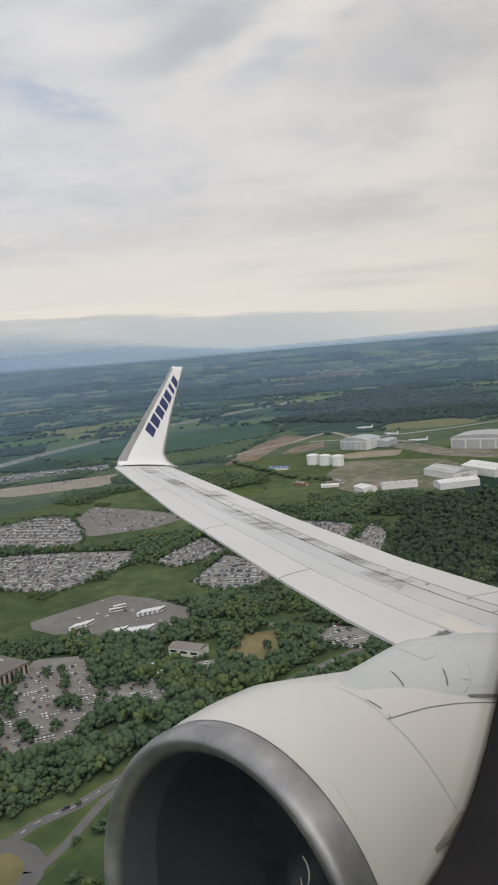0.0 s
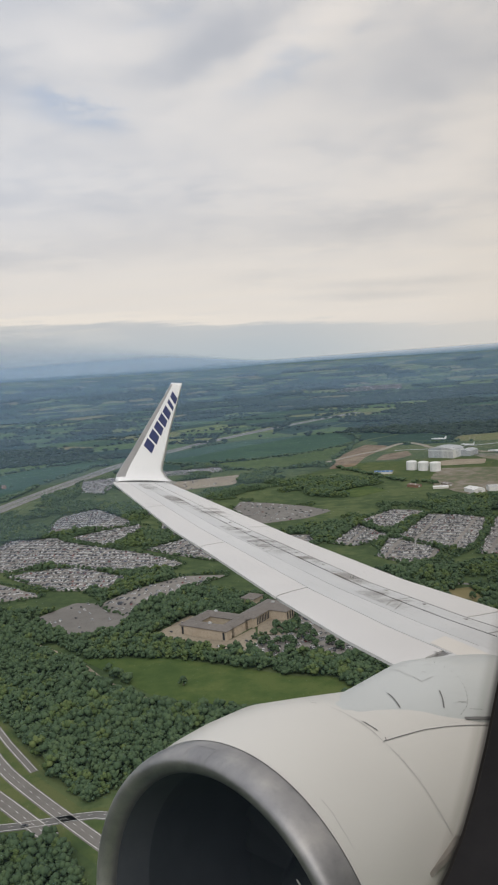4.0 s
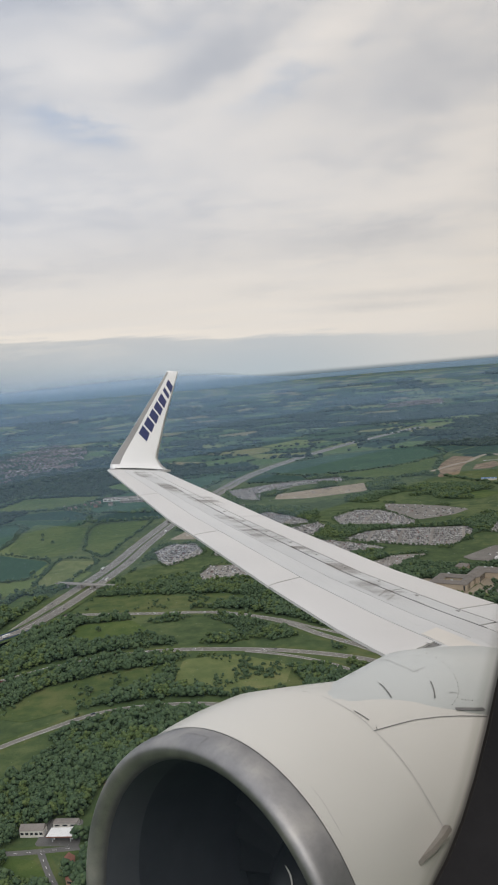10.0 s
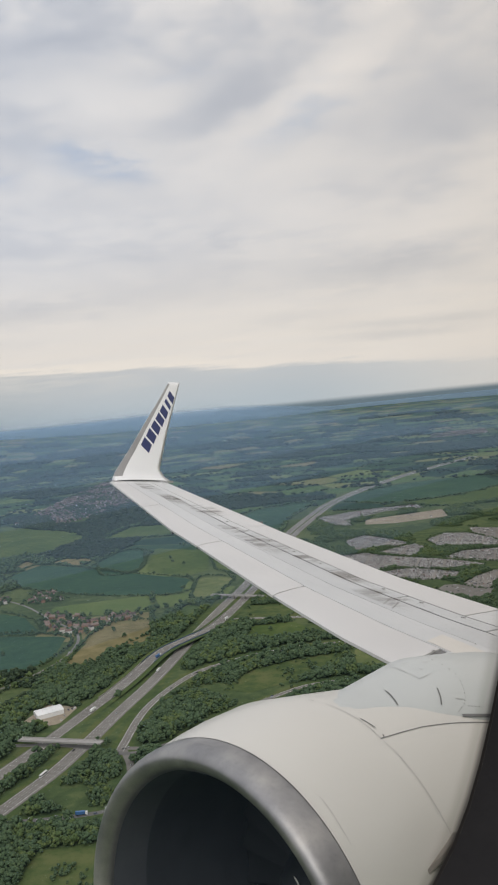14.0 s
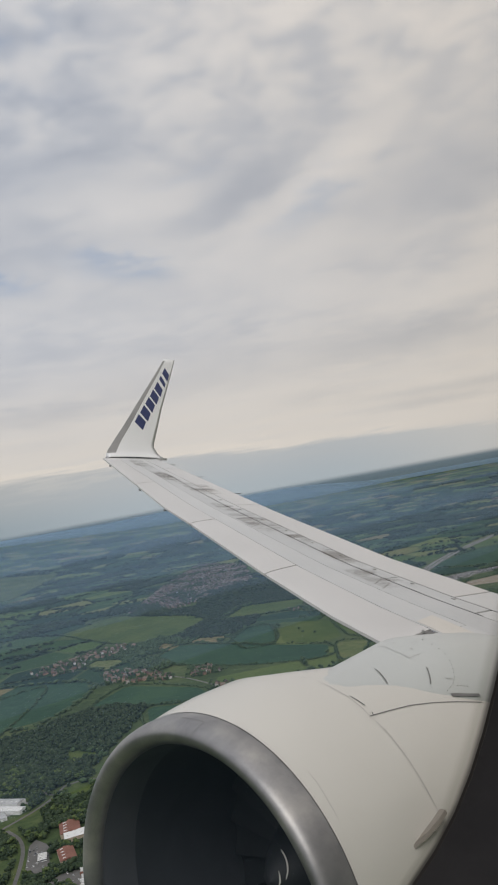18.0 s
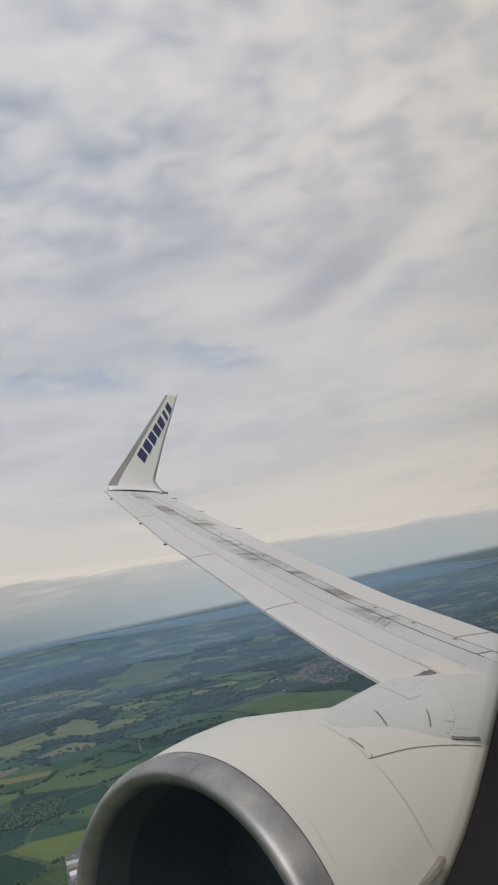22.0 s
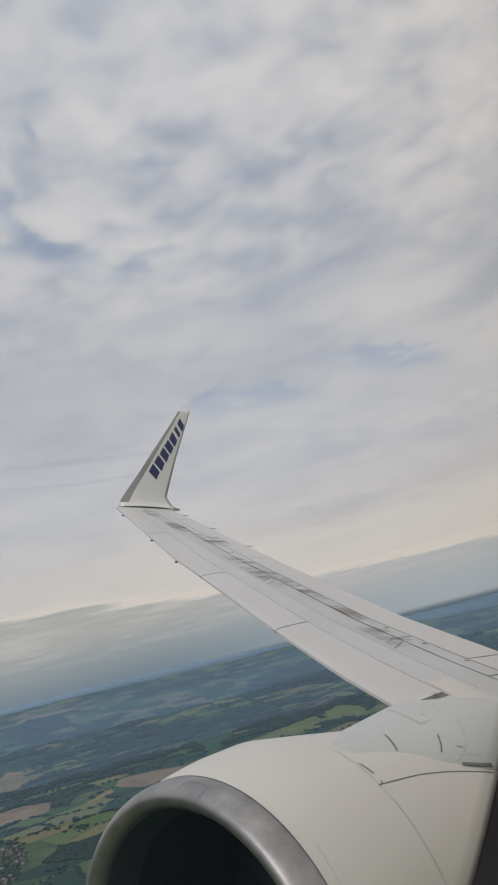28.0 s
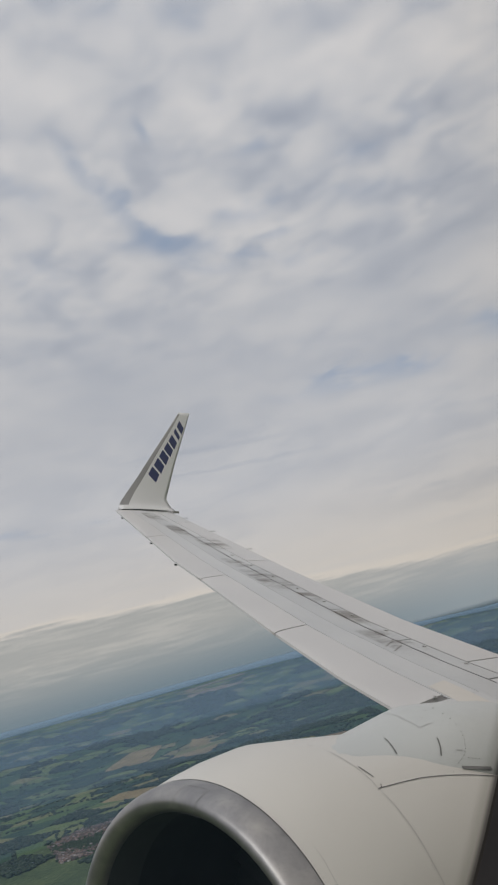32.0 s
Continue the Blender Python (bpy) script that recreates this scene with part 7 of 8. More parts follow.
for x, y, w, l, h, a, wall, roof in ((-755, 82, 11, 18, 3.0, 70, "metal_grey", "metal_grey"), (-725, 71, 9, 28, 2.8, 98, "metal_white", "metal_white"), (-727, 56, 9, 26, 2.8, 97, "metal_white", "metal_white"), (-727, 37, 13, 28, 3.0, 110, "metal_white", "metal_tan"), (-780, 96, 14, 30, 3.2, 60, "metal_grey", "metal_grey"),
                                     (-800, 116, 12, 24, 3.0, 60, "metal_grey", "metal_white"), (-752, 22, 12, 30, 3.0, 120, "metal_tan", "metal_tan"), (-775, 46, 13, 34, 3.0, 115, "metal_grey", "metal_white"), (-795, 74, 12, 26, 3.0, 115, "metal_tan", "metal_grey"), (-640, 58, 9, 26, 3.0, 70, "metal_white", "metal_grey"), (-632, 44, 7, 22, 2.6, 70, "metal_white", "metal_white"),
                                     (-1240, 480, 12, 40, 3.5, 60, "metal_white", "metal_white"), (-1205, 492, 11, 34, 3.5, 60, "metal_white", "metal_grey"), (-1265, 455, 11, 28, 3.5, 60, "metal_grey", "metal_white"), (-576, -4, 12, 18, 2.6, 20, "tan_wall", "red_roof"), (-568, -14, 11, 16, 2.6, 110, "tan_wall", "metal_white"), (-566, -42, 9, 18, 2.6, 25, "tan_wall", "red_roof")):
    shed("industrial_shed", x, y, w, l, h, a, wall, roof, "large metal industrial shed with a pale roof", "shed")
# cottages and a filling station in the wood
shed("cottage", -311.0, -6.2, 3.6, 8.0, 2.2, 84, "render_wall", "grey_roof", "long white cottage with a grey roof", "cottage", False, 0.4, 5)
shed("cottage", -265.8, 2.9, 3.4, 6.0, 2.0, 80, "brick", "tile_roof", "brick cottage with a tiled roof", "cottage", False, 0.4, 4)
shed("cottage", -261.4, 3.7, 3.2, 4.4, 2.0, 20, "brick", "tile_roof", "small brick cottage under trees", "cottage", False, 0.4, 2)
shed("cottage", -255.4, 2.3, 3.2, 4.4, 2.0, 60, "render_wall", "tile_roof", "small pale cottage under trees", "cottage", False, 0.4, 2)
shed("cottage", -294.7, -26.5, 3.4, 5.0, 2.0, 10, "brick", "red_roof", "brick cottage with an orange-red roof", "cottage", False, 0.45, 2)
shed("cottage", -290.9, -34.3, 3.0, 5.0, 1.8, 70, "brick", "red_roof", "low cottage with a red roof", "cottage", False, 0.4, 2)
shed("station_shop", -301.1, -2.3, 3.0, 8.0, 1.5, 84, "render_wall", "grey_roof", "low shop of the filling station", "shop", False, 0.08, 3)
canopy = tagged(new("canopy"), "white filling station canopy with a red edge", "canopy")
canopy.matrix_world = pose(-300.3, -10.6, 0.14, 0, 0, -6)
part("canopy_roof", box_bm(-4.6, -2.6, 2.1, 4.6, 2.6, 2.45), M["metal_white"], canopy)
part("canopy_edge", box_bm(-4.66, -2.68, 2.12, 4.66, -2.6, 2.42), M["red_roof"], canopy)
for px in (-3.0, 3.0):
    for py in (-1.4, 1.4):
        part("post", box_bm(px - 0.1, py - 0.1, -0.05, px + 0.1, py + 0.1, 2.1), M["metal_grey"], canopy)
    part("pump", box_bm(px - 0.25, -0.2, -0.02, px + 0.25, 0.2, 0.75), M["metal_white"], canopy)
for x, y, a in ((-272.0, 14.8, 75), (-261.8, 13.6, 80)):
    van = tagged(new("caravan"), "white caravan parked on a lawn", "caravan")
    van.matrix_world = pose(x, y, 0.14, 0, 0, a)
    part("body", box_bm(-1.6, -0.55, 0.2, 1.6, 0.55, 1.2), M["metal_white"], van)
    part("window", box_bm(-1.2, -0.58, 0.65, 1.2, -0.54, 0.95), M["glass_dark"], van)
    part("wheel", box_bm(-0.2, -0.57, -0.02, 0.2, 0.57, 0.3), M["tyre"], van)
# houses being built
for x, y in [(-287.3, 20.8), (-284.6, 10.5), (-282.4, 1.6), (-280.9, -8.0)]:
    ob = tagged(new("unfinished_house"), "roofless house of pale blockwork on a building site", "house", "unfinished houses")
    ob.matrix_world = pose(x, y, 0.16, 0, 0, -18)
    part("slab", box_bm(-4.2, -2.2, -0.05, 4.2, 2.2, 0.12), M["concrete"], ob)
    for px in (-4.0, -1.4, 1.4, 4.0):
        part("cross_wall", box_bm(px - 0.16, -2.0, 0.12, px + 0.16, 2.0, 1.0 + 0.3 * abs(px) / 4), M["render_wall"], ob)
    for py in (-2.0, 2.0):
        part("long_wall", box_bm(-4.16, py - 0.14, 0.12, 4.16, py + 0.14, 0.9), M["metal_tan"], ob)
# pallets of blocks and sand between them
for k in range(26):
    x, y = -281.5 + rng.uniform(-8, 8) + 0.0, 6 + rng.uniform(-18, 17)
    if not inside(x, y, [(-293.5, 25), (-280.5, 24), (-270, -13.5), (-283.2, -12.8)]):
        continue
    ob = tagged(new("material_stack"), "pallet of pale building blocks on bare earth", "pallet", "pallets on the building site")
    ob.matrix_world = pose(x, y, 0.17, 0, 0, rng.uniform(0, 90))
    part("pallet", box_bm(-0.45, -0.35, -0.02, 0.45, 0.35, 0.08), M["metal_tan"], ob)
    part("blocks", box_bm(-0.42, -0.32, 0.08, 0.42, 0.32, rng.uniform(0.3, 0.7)), M[("tan_wall", "render_wall", "metal_tan")[k % 3]], ob)
for n, (x, y) in enumerate([(-1279, 361), (-1268, 386), (-1262, 415), (-1256, 445), (-1239, 458), (-1221, 476), (-1189, 476), (-1166, 479)]):
    shed("industrial_shed", x, y, 7 + 2 * (n % 3), 18 + 4 * (n % 2), 2.6, 60 + 5 * (n % 3), "metal_white", ("metal_white", "metal_grey")[n % 2], "long white industrial shed beside the town", "shed")
shed("grandstand", -665, 59, 5, 22, 1.8, 95, "metal_white", "metal_white", "low white grandstand beside a pitch", "grandstand", False)
shed("grandstand", -635, 37, 4, 16, 1.6, 30, "metal_white", "metal_grey", "low grey grandstand beside a pitch", "grandstand", False)
shed("clubhouse", -673, 15, 5, 12, 1.8, 95, "render_wall", "metal_white", "white clubhouse beside the pitch", "clubhouse", False)


def village_house(wall, w, l, h):
    ob = tagged(new("house"), "village house with a tiled roof and garden", "house", "village houses")
    part("wall", box_bm(-w / 2, -l / 2, -0.1, w / 2, l / 2, h), M[wall], ob)
    roof = part("roof", gable_bm(w, l, h + 0.01, h + w * 0.42, 0.12), M["tile_roof"], ob)
    part("chimney", box_bm(-0.18, l * 0.3, h + w * 0.2, 0.18, l * 0.3 + 0.4, h + w * 0.42 + 0.5), M["brick"], roof)
    for s in (-1, 1):
        for yy in (-l * 0.25, l * 0.25):
            part("window", box_bm(s * w / 2 - 0.03, yy - 0.3, 0.6, s * w / 2 + 0.03, yy + 0.3, 1.15), M["glass_dark"], ob)
    return ob


def build_villages():
    first = [village_house("brick", 3.1, 4.2, 2.3), village_house("render_wall", 3.2, 5.0, 2.5), village_house("brick", 3.4, 6.2, 2.3), village_house("render_wall", 3.0, 3.6, 2.3)]
    used = [False] * 4
    garden = []
    for poly, count in VILLAGES:
        xs, ys = [p[0] for p in poly], [p[1] for p in poly]
        made, tries, spots = 0, 0, []
        while made < count and tries < 3000:
            tries += 1
            x, y = rng.uniform(min(xs), max(xs)), rng.uniform(min(ys), max(ys))
            if not inside(x, y, poly) or any(abs(x - a) < 5.4 and abs(y - b) < 5.4 for a, b in spots):
                continue
            spots.append((x, y))
            k = int(rng.choice([0, 0, 1, 2, 2, 3]))
            m = pose(x, y, 0.12, 0, 0, float(rng.choice([20, 110, 35, 125, 80])) + rng.uniform(-6, 6))
            if used[k]:
                copy_thing(first[k], m)
            else:
                first[k].matrix_world = m
                used[k] = True
            made += 1
            for _ in range(6):
                gx, gy = x + rng.uniform(-8, 8), y + rng.uniform(-8, 8)
                if abs(gx - x) + abs(gy - y) > 4.2:
                    garden.append((gx, gy, rng.uniform(1.6, 4.0)))
    scatter("garden_trees", garden, MID_CROWNS, M["leaf"], "garden trees among the houses", "trees", True)


build_villages()


def build_towns():
    wv, wf, rv, rf, trees = [], [], [], [], []
    for n, poly in enumerate(TOWNS):
        turn = (0.5, 0.9, 0.7, 0.3, 0.6, 0.2)[n]
        ca, sa = math.cos(turn), math.sin(turn)
        base = (ca, sa)
        xs, ys = [p[0] for p in poly], [p[1] for p in poly]
        cx, cy, r = sum(xs) / len(xs), sum(ys) / len(ys), max(max(xs) - min(xs), max(ys) - min(ys))
        for u in np.arange(-r, r, 8.2):
            for v in np.arange(-r, r, 4.3):
                bend = 8 * math.sin(v * 0.02 + n) + 14 * noise.noise((u * 0.012, v * 0.012, n))
                uu, vv = u + bend + rng.uniform(-1.6, 1.6), v + rng.uniform(-1.0, 1.0)
                x, y = cx + uu * base[0] - vv * base[1], cy + uu * base[1] + vv * base[0]
                if not inside(x, y, poly):
                    continue
                if rng.uniform() < 0.54 + 1.0 * noise.noise((x * 0.014, y * 0.014, 4.0)):
                    trees.append((x, y, rng.uniform(2.6, 5.6)))
                    continue
                ca, sa = base
                if rng.uniform() < 0.35:
                    ca, sa = -sa, ca
                w, l, h = 2.9 * rng.uniform(0.85, 1.2), 3.5 * rng.uniform(0.7, 1.4), 2.0
                z = rise(x, y)

                def at(px, py, pz):
                    return (x + px * ca - py * sa, y + px * sa + py * ca, z + pz)
                k = len(wv)
                wv += [at(-w / 2, -l / 2, 0), at(w / 2, -l / 2, 0), at(w / 2, l / 2, 0), at(-w / 2, l / 2, 0), at(-w / 2, -l / 2, h), at(w / 2, -l / 2, h), at(w / 2, l / 2, h), at(-w / 2, l / 2, h)]
                for a, b, c, d in ((0, 1, 5, 4), (1, 2, 6, 5), (2, 3, 7, 6), (3, 0, 4, 7)):
                    wf += [(k + a, k + b, k + c), (k + a, k + c, k + d)]
                k = len(rv)
                o = 0.2
                rv += [at(-w / 2 - o, -l / 2 - o, h), at(w / 2 + o, -l / 2 - o, h), at(w / 2 + o, l / 2 + o, h), at(-w / 2 - o, l / 2 + o, h), at(0, -l / 2 - o, h + 1.2), at(0, l / 2 + o, h + 1.2)]
                rf += [(k, k + 1, k + 4), (k + 3, k + 5, k + 2), (k + 1, k + 2, k + 5), (k + 1, k + 5, k + 4), (k + 3, k, k + 4), (k + 3, k + 4, k + 5)]
                trees.append((x + 5 * ca, y + 5 * sa, rng.uniform(1.6, 3.2)))
    k = len(wv)
    tris = wf + [tuple(i + k for i in t) for t in rf]
    tagged(bulk("town_houses", np.array(wv + rv), np.array(tris), [M["town_wall"], M["town_roof"]], [0] * len(wf) + [1] * len(rf)), "rows of brick houses with red-brown roofs", "town", kind="stuff")
    scatter("town_trees", trees, FAR_CROWNS, M["leaf_dark"], "street and garden trees of the town", "trees")


build_towns()

# the viaduct's blue-grey flank and piers, and the bridge over the motorway
M["beam_blue"] = surface("beam_blue", two((0.035, 0.075, 0.15), (0.06, 0.11, 0.20)), 0.6, 0.5)
viaduct = tagged(new("viaduct"), "motorway viaduct with a blue steel flank on concrete piers", "viaduct", kind="structure")
lane = spline(EAST, 5.0)
lane = [p for p in lane if p.z > 0.5]
for side, name in ((-4.45, "blue_beam"), (4.45, "blue_beam")):
    verts = []
    for i, p in enumerate(lane):
        d = (lane[min(i + 1, len(lane) - 1)] - lane[max(i - 1, 0)]).normalized()
        c = p + Vector((-d.y, d.x, 0)) * side
        verts += [(c.x, c.y, p.z + 0.7), (c.x, c.y, p.z - 1.3)]
    spans = [k for k, p in enumerate(lane) if 148 < p.y < 222]
    mesh_ob(name, verts[2 * spans[0]:2 * spans[-1] + 2], grid_faces(len(spans), 2), M["beam_blue"], viaduct, False, "blue painted steel beam")
    for part_of in (verts[:2 * spans[0] + 2], verts[2 * spans[-1]:]):
        mesh_ob("retaining_wall", part_of, grid_faces(len(part_of) // 2, 2), M["concrete"], viaduct, False, "grey concrete retaining wall")
for p in lane[2:-2:4]:
    part("pier", box_bm(p.x - 3.6, p.y - 0.35, 0, p.x + 3.6, p.y + 0.35, p.z - 0.1), M["concrete"], viaduct)
bridge = tagged(new("footbridge"), "concrete road bridge over the motorway", "bridge", kind="structure")
bridge.matrix_world = pose(-358, 309, 0, 0, 0, -26)
part("deck", box_bm(-27, -1.6, 2.5, 27, 1.6, 2.95), M["concrete"], bridge)
for s in (-1.6, 1.6):
    part("parapet", box_bm(-27, s - 0.1, 2.96, 27, s + 0.1, 3.5), M["concrete"], bridge)
for xx in (-17, -5, 6, 18):
    part("pier", box_bm(xx - 0.3, -1.2, 0, xx + 0.3, 1.2, 2.49), M["concrete"], bridge)
over = tagged(new("junction_bridge"), "junction bridge over the motorway", "bridge", kind="structure")
over.matrix_world = pose(-437, 30, 0, 0, 0, -16)
part("deck", box_bm(-24, -2.0, 2.4, 24, 2.0, 2.9), M["concrete"], over)
for s in (-2.0, 2.0):
    part("parapet", box_bm(-24, s - 0.1, 2.91, 24, s + 0.1, 3.4), M["concrete"], over)

# ---- vehicles ----


def car_colours():
    m = bpy.data.materials.new("car_paint")
    m.use_nodes = True
    m.node_tree.nodes.clear()
    n = Nodes(m.node_tree)
    r = n.add("ShaderNodeNewGeometry").outputs["Random Per Island"]
    ro = n.add("ShaderNodeObjectInfo").outputs["Random"]
    r = n.math("FRACT", n.math("ADD", r, ro))
    stops = [(0.0, (0.70, 0.70, 0.70)), (0.26, (0.42, 0.43, 0.44)), (0.52, (0.20, 0.205, 0.21)), (0.64, (0.025, 0.025, 0.03)), (0.82, (0.045, 0.06, 0.11)), (0.89, (0.20, 0.03, 0.03)), (0.92, (0.66, 0.66, 0.64))]
    col = n.ramp(r, stops, "CONSTANT")
    s = n.add("ShaderNodeBsdfPrincipled", {"Base Color": col, "Roughness": 0.28, "Coat Weight": 0.4})
    out = n.add("ShaderNodeOutputMaterial")
    m.node_tree.links.new(s.outputs[0], out.inputs[0])
    return m


M["car_paint"] = car_colours()


def car_shape():
    """A car about one bay long: hull, cabin with dark side glass, painted roof, all joined."""
    l, w = 4.4 * MODEL / 2, 1.8 * MODEL / 2
    rings = [(0.16, [(-l, -w), (l, -w), (l, w), (-l, w)]), (0.36, [(-l, -w), (l * 1.0, -w), (l, w), (-l, w)]), (0.40, [(-l * 0.92, -w * 0.93), (l * 0.5, -w * 0.93), (l * 0.5, w * 0.93), (-l * 0.92, w * 0.93)]), (0.64, [(-l * 0.68, -w * 0.76), (l * 0.12, -w * 0.76), (l * 0.12, w * 0.76), (-l * 0.68, w * 0.76)])]
    v = [(x, y, z) for z, ring in rings for x, y in ring]
    f, mat = [], []
    for i in range(3):
        for j in range(4):
            a, b, c, d = i * 4 + j, i * 4 + (j + 1) % 4, i * 4 + 4 + (j + 1) % 4, i * 4 + 4 + j
            f += [(a, b, c), (a, c, d)]
            mat += [1 if i == 2 else 0] * 2
    f += [(12, 13, 14), (12, 14, 15)]
    mat += [0, 0]
    return np.array(v), np.array(f), np.array(mat)


CAR_V, CAR_F, CAR_M = car_shape()


def fill_park(outline, angle, share, things=0):
    """Cars in rows over a car park. The first ones may be things of their own."""
    a = radians(angle)
    ca, sa = math.cos(a), math.sin(a)
    p = np.array(rounded(outline))
    cx, cy = p.mean(0)
    r = np.abs(p - (cx, cy)).max() * 1.5
    vs, fs, ms, k = [], [], [], 0
    row = 0
    spots = []
    v = -r
    while v < r:
        for u in np.arange(-r, r, 2.5 * MODEL):
            if int((u + r) / (2.5 * MODEL)) % 23 in (21, 22) or rng.uniform() > share:
                continue
            x, y = cx + u * ca - v * sa, cy + u * sa + v * ca
            if inside(x, y, outline) and clear_of_building(x, y):
                spots.append((x, y, angle + 90 + (180 if rng.uniform() < 0.5 else 0) + rng.uniform(-2, 2)))
        v += 2.05 if row % 2 == 0 else 5.4
        row += 1
    for x, y, t in spots:
        b = radians(t)
        c, s = math.cos(b), math.sin(b)
        size = rng.uniform(0.92, 1.1)
        q = CAR_V * np.array([size, 1, rng.choice([1.0, 1.0, 1.2, 1.35])])
        vs.append(np.stack([q[:, 0] * c - q[:, 1] * s + x, q[:, 0] * s + q[:, 1] * c + y, q[:, 2] + 0.12], 1))
        fs.append(CAR_F + k)
        ms.append(CAR_M)
        k += len(q)
    return vs, fs, ms


def build_parked():
    vs, fs, ms, k = [], [], [], 0
    for outline, angle, share in PARKS[:3] + PARKS[4:] + [(o, 30, s) for o, m, w, s in LOTS]:
        a, b, c = fill_park(outline, angle, share)
        n = sum(len(q) for q in a)
        vs += a
        fs += [f + k for f in b]
        ms += c
        k += n
    tagged(bulk("parked_cars", np.concatenate(vs), np.concatenate(fs), [M["car_paint"], M["glass_dark"]], np.concatenate(ms)), "rows of parked cars of many colours", "cars", kind="stuff")


build_parked()


def car(name, label, category="car"):
    ob = tagged(new(name), label, category)
    me = bpy.data.meshes.new("body")
    me.from_pydata([tuple(v) for v in CAR_V], [], [tuple(f) for f in CAR_F])
    me.materials.append(M["car_paint"])
    me.materials.append(M["glass_dark"])
    me.polygons.foreach_set("material_index", [int(i) for i in CAR_M])
    new("body", me).parent = ob
    for sx in (-0.6, 0.6):
        for sy in (-1, 1):
            v = [(sx + 0.14 * math.cos(q * math.pi / 4), sy * 0.36 + d, 0.14 + 0.14 * math.sin(q * math.pi / 4)) for d in (-0.05, 0.05) for q in range(8)]
            mesh_ob("wheel", v, grid_faces(2, 8, True) + [tuple(range(8)), tuple(range(15, 7, -1))], M["tyre"], ob)
    return ob


def lorry(name, label, paint, l=13.0, category="lorry", coach=False):
    """A lorry with cab and box, or a coach with a band of windows. It drives towards +x."""
    ob = tagged(new(name), label, category)
    s = MODEL
    if coach:
        part("body", box_bm(-l / 2 * s, -1.25 * s, 0.4 * s, l / 2 * s, 1.25 * s, 3.5 * s), M[paint], ob)
        part("window_band", box_bm(-l / 2 * s + 0.1, -1.28 * s, 1.7 * s, l / 2 * s + 0.01, 1.28 * s, 2.7 * s), M["glass_dark"], ob)
    else:
        part("trailer", box_bm(-l / 2 * s, -1.25 * s, 1.0 * s, (l / 2 - 2.6) * s, 1.25 * s, 4.0 * s), M[paint], ob)
        part("chassis", box_bm(-l / 2 * s, -1.0 * s, 0.6 * s, l / 2 * s, 1.0 * s, 0.98 * s), M["tyre"], ob)
        c = part("cab", box_bm((l / 2 - 2.2) * s, -1.2 * s, 0.5 * s, l / 2 * s, 1.2 * s, 3.3 * s), M["metal_white"], ob)
        part("windscreen", box_bm(l / 2 * s - 0.02, -1.05 * s, 1.8 * s, l / 2 * s + 0.02, 1.05 * s, 2.8 * s), M["glass_dark"], c)
    for wx in (-l * 0.36, -l * 0.26, l * 0.36):
        for sy in (-1, 1):
            v = [((wx + 0.5 * math.cos(q * math.pi / 4)) * s, (sy * 1.15 + d) * s, (0.5 + 0.5 * math.sin(q * math.pi / 4)) * s) for d in (-0.15, 0.15) for q in range(8)]
            mesh_ob("wheel", v, grid_faces(2, 8, True) + [tuple(range(8)), tuple(range(15, 7, -1))], M["tyre"], ob)
    return ob


# cars of the hotel's own park
def hotel_cars():
    first, count = None, 0
    outline, angle = PARKS[3][:2]
    a = radians(angle)
    ca, sa = math.cos(a), math.sin(a)
    for v in (-30.6, -28.6, -24, -22, -17.4, -15.4, -10.8, -8.8, -4.2, -2.2, 2.4, 4.4, 9, 11, 15.6, 17.6, 22.2, 24.2, 28.8, 30.8, 35.4, 37.4):
        for u in np.arange(-44, 44, 1.12):
            x, y = -66 + u * ca - v * sa, 232 + u * sa + v * ca
            if rng.uniform() > 0.46 or not inside(x, y, outline) or not clear_of_building(x, y):
                continue
            m = pose(x, y, 0.14, 0, 0, angle + 90 + rng.uniform(-3, 3))
            if first is None:
                first = car("parked_car", "small parked car on the hotel car park")
                first["group"] = "cars on the hotel car park"
                first.matrix_world = m
            else:
                copy_thing(first, m)
            count += 1
            if count >= 290:
                return


hotel_cars()


def lone_tree(x, y, w, first=[]):
    """A single tree with trunk and crown."""
    k = int(rng.integers(4))
    made = [o for o in first if o[0] == k]
    m = pose(x, y, 0.1, 0, 0, rng.uniform(0, 360))
    if made:
        copy_thing(made[0][1], m)
        return
    ob = tagged(new("tree"), "single round broadleaf tree in full leaf", "tree", "single trees")
    v, f = NEAR_CROWNS[k]
    crown = bulk("crown", v * w, f, [M["leaf"]])
    crown.parent = ob
    v, f = trunk_shape(1.0)
    trunk = bulk("trunk", v * w, f, [M["bark"]])
    trunk.parent = ob
    ob.matrix_world = m
    first.append((k, ob))


for k in range(60):
    tx, ty = -68 + rng.uniform(-30, 38), 228 + rng.uniform(-26, 30)
    if inside(tx, ty, PARKS[3][0]):
        lone_tree(tx, ty, 3.2)
for x, y in ((-89, 240), (-124, 182), (-330, 205), (-305, 118), (-316, 112), (-440, 500), (-425, 480), (-445, 520), (-452, 240), (-440, 222), (-525, 200), (-10, 262), (0, 258), (-335, -36), (-340, -42), (-326, -40)):
    lone_tree(x, y, 3.2)

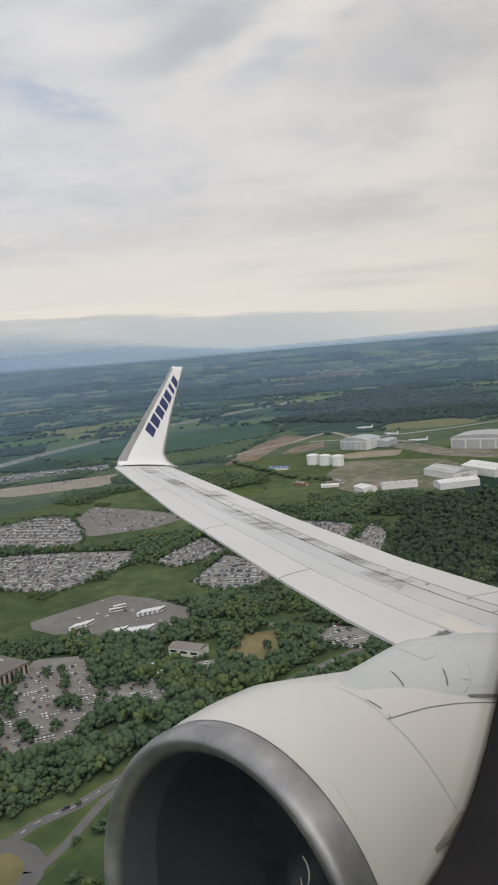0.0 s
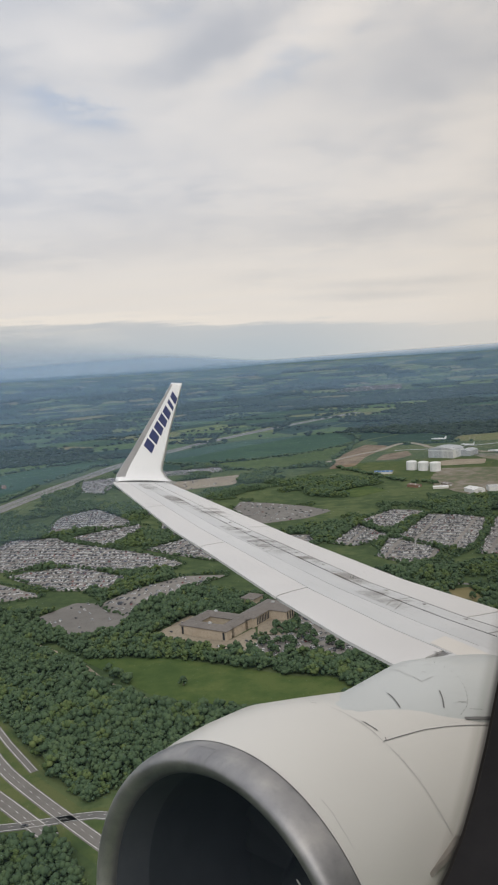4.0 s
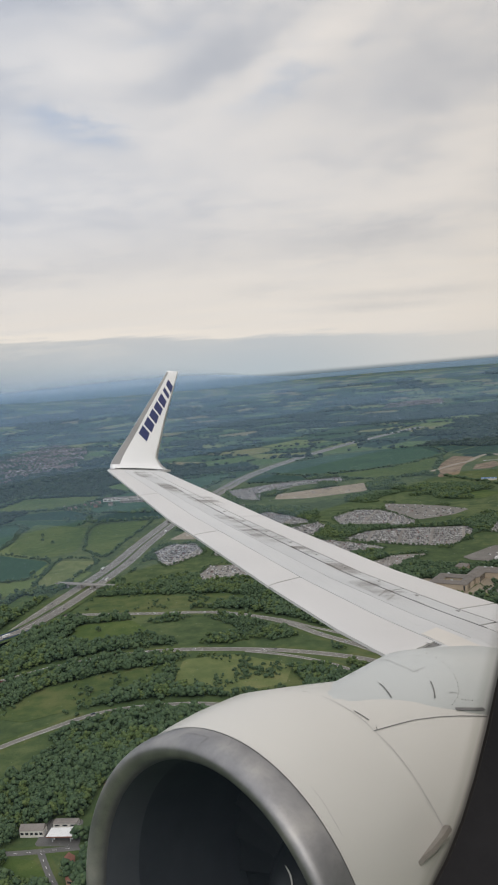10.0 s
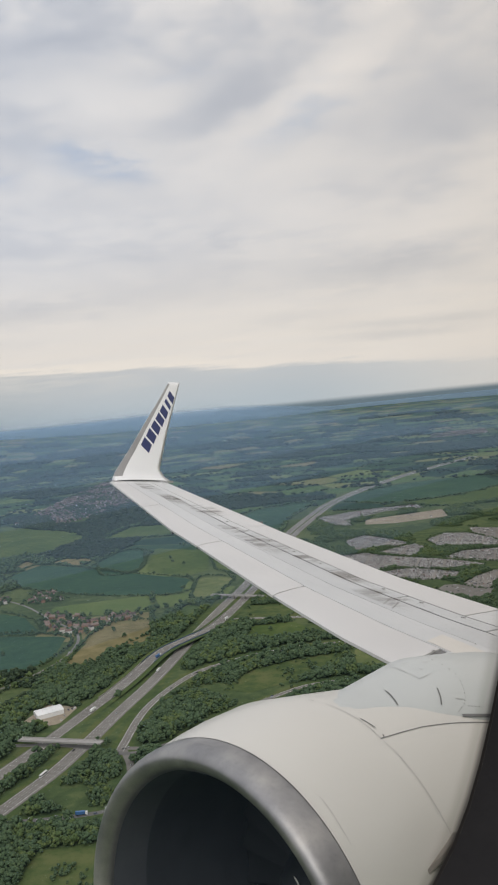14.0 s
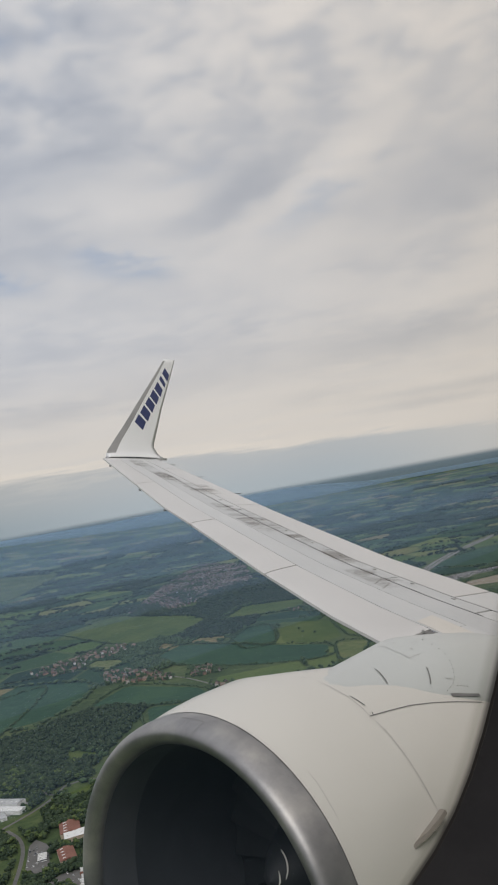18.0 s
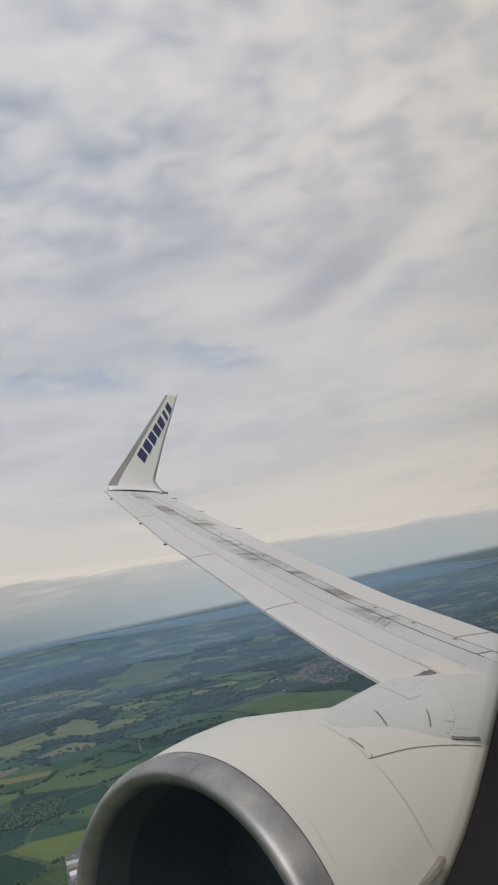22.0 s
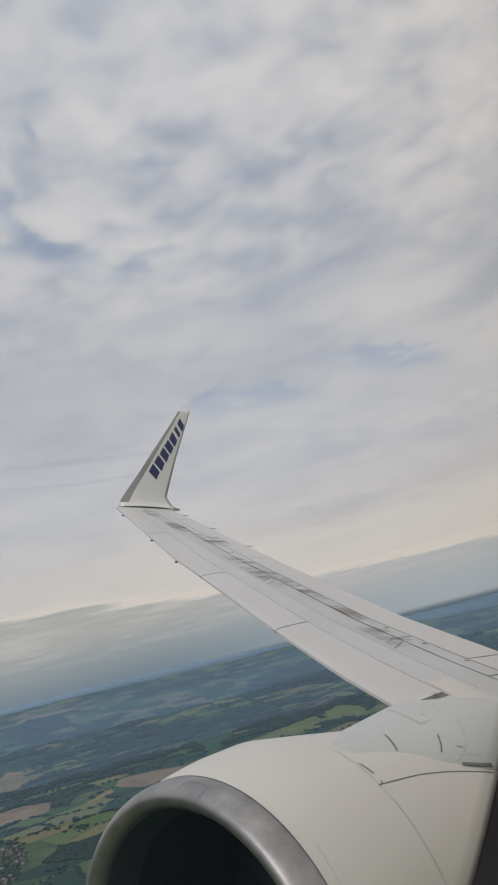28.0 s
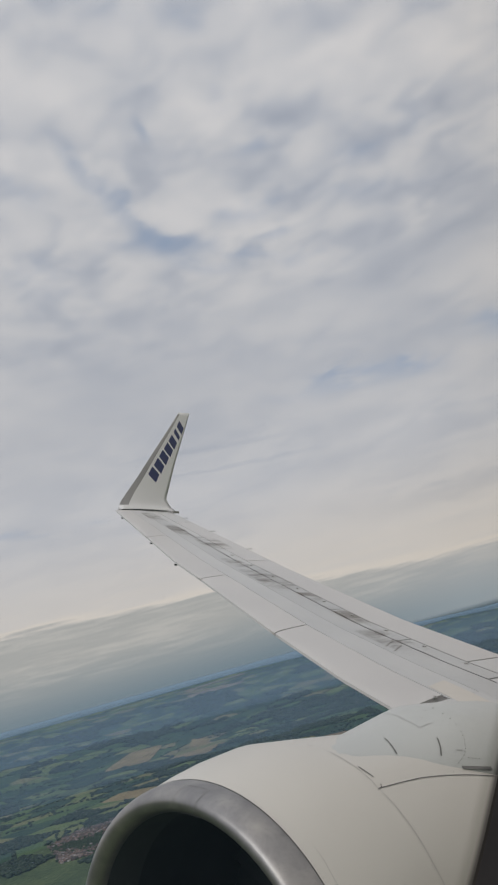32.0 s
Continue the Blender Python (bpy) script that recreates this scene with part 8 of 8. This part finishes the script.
# coaches standing in rows in the coach park
first = lorry("coach", "white coach standing in a row", "metal_white", 12.0, "coach", True)
first["group"] = "coaches in the coach park"
spots = [(-71 + 1.7 * k, 296 + 1.1 * k, 62) for k in range(4)] + [(-55 + 1.7 * k, 287 + 0.6 * k, 62) for k in range(3)] + [(-50 + 1.7 * k, 286 + 0.4 * k, 62) for k in range(6)] + [(-47 + 1.8 * k, 306 + 0.6 * k, 62) for k in range(5)] + [(-58, 313, 20), (-57, 317, 25)]
first.matrix_world = pose(spots[0][0], spots[0][1], 0.15, 0, 0, spots[0][2])
for x, y, a in spots[1:]:
    copy_thing(first, pose(x, y, 0.15, 0, 0, a))
LORRY_KINDS = [lorry("parked_lorry", "white lorry parked in the lorry park", "metal_white", 13.0), lorry("parked_lorry", "blue lorry parked in the lorry park", "sky_blue", 13.0), lorry("parked_lorry", "lorry with a red trailer parked in the lorry park", "red_roof", 13.0)]
spots = [(-525.5 - 0.35 * k + rng.uniform(-2.2, 2.2), -57.5 - 3.0 * k) for k in range(12)] + [(-549.5 + 0.75 * k + rng.uniform(-0.8, 0.8), -61.5 - 2.7 * k) for k in range(11)]
kinds = [0, 1, 2] + [int(rng.choice([0, 0, 0, 0, 1, 2])) for _ in spots[3:]]
for n, ((x, y), kind) in enumerate(zip(spots, kinds)):
    m = pose(x, y, 0.18, 0, 0, -10 + rng.uniform(-2, 2))
    LORRY_KINDS[kind]["group"] = "lorries in the lorry park"
    if n < 3:
        LORRY_KINDS[kind].matrix_world = m
    else:
        copy_thing(LORRY_KINDS[kind], m)
for k in range(5):
    copy_thing(bpy.data.objects["coach"], pose(-583 + 0.6 * k, -34 - 2.0 * k, 0.15, 0, 0, 12))
for k in range(9):
    lone_tree(-533 - 1.15 * k, -46 + 7.4 * k, 2.6)
    lone_tree(-524 - 1.5 * k, -44 + 7.0 * k, 2.6)

# traffic
line_e = spline(EAST, 4.0)
line_w = spline(WEST, 4.0)


def along(line, s):
    """The place and heading s metres along a line."""
    for a, b in zip(line, line[1:]):
        d = (b - a).length
        if s <= d:
            return a.lerp(b, s / d), math.degrees(math.atan2(b.y - a.y, b.x - a.x))
        s -= d
    return line[-1], math.degrees(math.atan2((line[-1] - line[-2]).y, (line[-1] - line[-2]).x))


TRAFFIC = []
words = {0: ("car", "car driving on the motorway"), 1: ("lorry", "white box lorry driving on the motorway"), 2: ("lorry", "blue lorry driving on the motorway"), 3: ("coach", "white coach driving on the motorway")}
for way, starts in ((1, [(60, 0), (118, 1), (150, 0), (205, 2), (232, 0), (262, 0), (300, 1), (345, 0), (392, 0), (430, 1), (475, 0), (530, 0), (600, 1), (690, 0)]), (-1, [(150, 0), (190, 0), (240, 1), (275, 0), (330, 0), (372, 3), (420, 0), (468, 0), (515, 1), (560, 0), (625, 0), (700, 1), (780, 0)])):
    for n, (s, kind) in enumerate(starts):
        if kind == 0:
            ob = car("car", words[0][1])
        else:
            ob = lorry(words[kind][0], words[kind][1], ("", "metal_white", "sky_blue", "metal_white")[kind], 12.5, words[kind][0], kind == 3)
        ob["group"] = "traffic on the motorway"
        lane = (-2.7, -1.1, 0.5)[n % 3] if kind == 0 else -2.7
        TRAFFIC.append((ob, line_e if way > 0 else line_w, way, s, lane, 11.5 if kind else 13.0))
for name, way, starts in (("link_road_middle", 1, (10, 38, 74, 96, 140, 176, 214)), ("link_road_middle", -1, (120, 190, 260, 330)), ("link_road_north", 1, (8, 40, 62, 110, 150)), ("link_road_north", -1, (130, 190, 240)), ("lower_road", 1, (5, 60, 90)), ("lower_road", -1, (160, 230)), ("lower_link", 1, (2, 20)), ("village_road", 1, (40, 150, 260)), ("approach_road", -1, (60, 110)), ("distributor_road", 1, (10, 50)), ("services_road", 1, (6, 30))):
    for s in starts:
        ob = car("car", "car driving on a link road")
        ob["group"] = "traffic on the link roads"
        TRAFFIC.append((ob, ROAD_LINES[name], way, s, -0.8 if name in ("link_road_middle", "link_road_north", "distributor_road") else -0.55, 5.5))
# the queue on the road under the junction
for n, (x, y, kind) in enumerate(((-430, -44, 0), (-426, -46, 0), (-419, -44, 0), (-413, -46, 0), (-408, -44, 2), (-402, -44, 0), (-396, -41, 1), (-389, -37.5, 0), (-384, -33, 0), (-374, -22, 0), (-371, -12, 1), (-373, -1, 0), (-395, 0, 0), (-393, -8, 0), (-392.5, -16, 3), (-436, -46, 0), (-446, -47, 1), (-400, 21, 0))):
    ob = car("queueing_car", "car queueing on the road") if kind == 0 else lorry("lorry", "lorry queueing on the road", "sky_blue" if kind == 2 else "metal_white", 12)
    ob["group"] = "queue on the junction road"
    ob.matrix_world = pose(x, y, 0.18, 0, 0, 2 if x < -398 and y < 10 else 35 if y < -30 else 80)


def motions():
    walk(airliner, AIR_ROWS)
    for ob, line, way, start, lane, speed in TRAFFIC:
        rows = []
        for t in range(0, 33, 4):
            p, a = along(line, max(2.0, start + way * speed * t))
            if way < 0:
                a += 180
            n = Vector((-math.sin(radians(a)), math.cos(radians(a)), 0))
            p = p + n * lane
            rows.append((float(t), pose(p.x, p.y, p.z + 0.235, 0, 0, a)))
        walk(ob, rows)


motions()
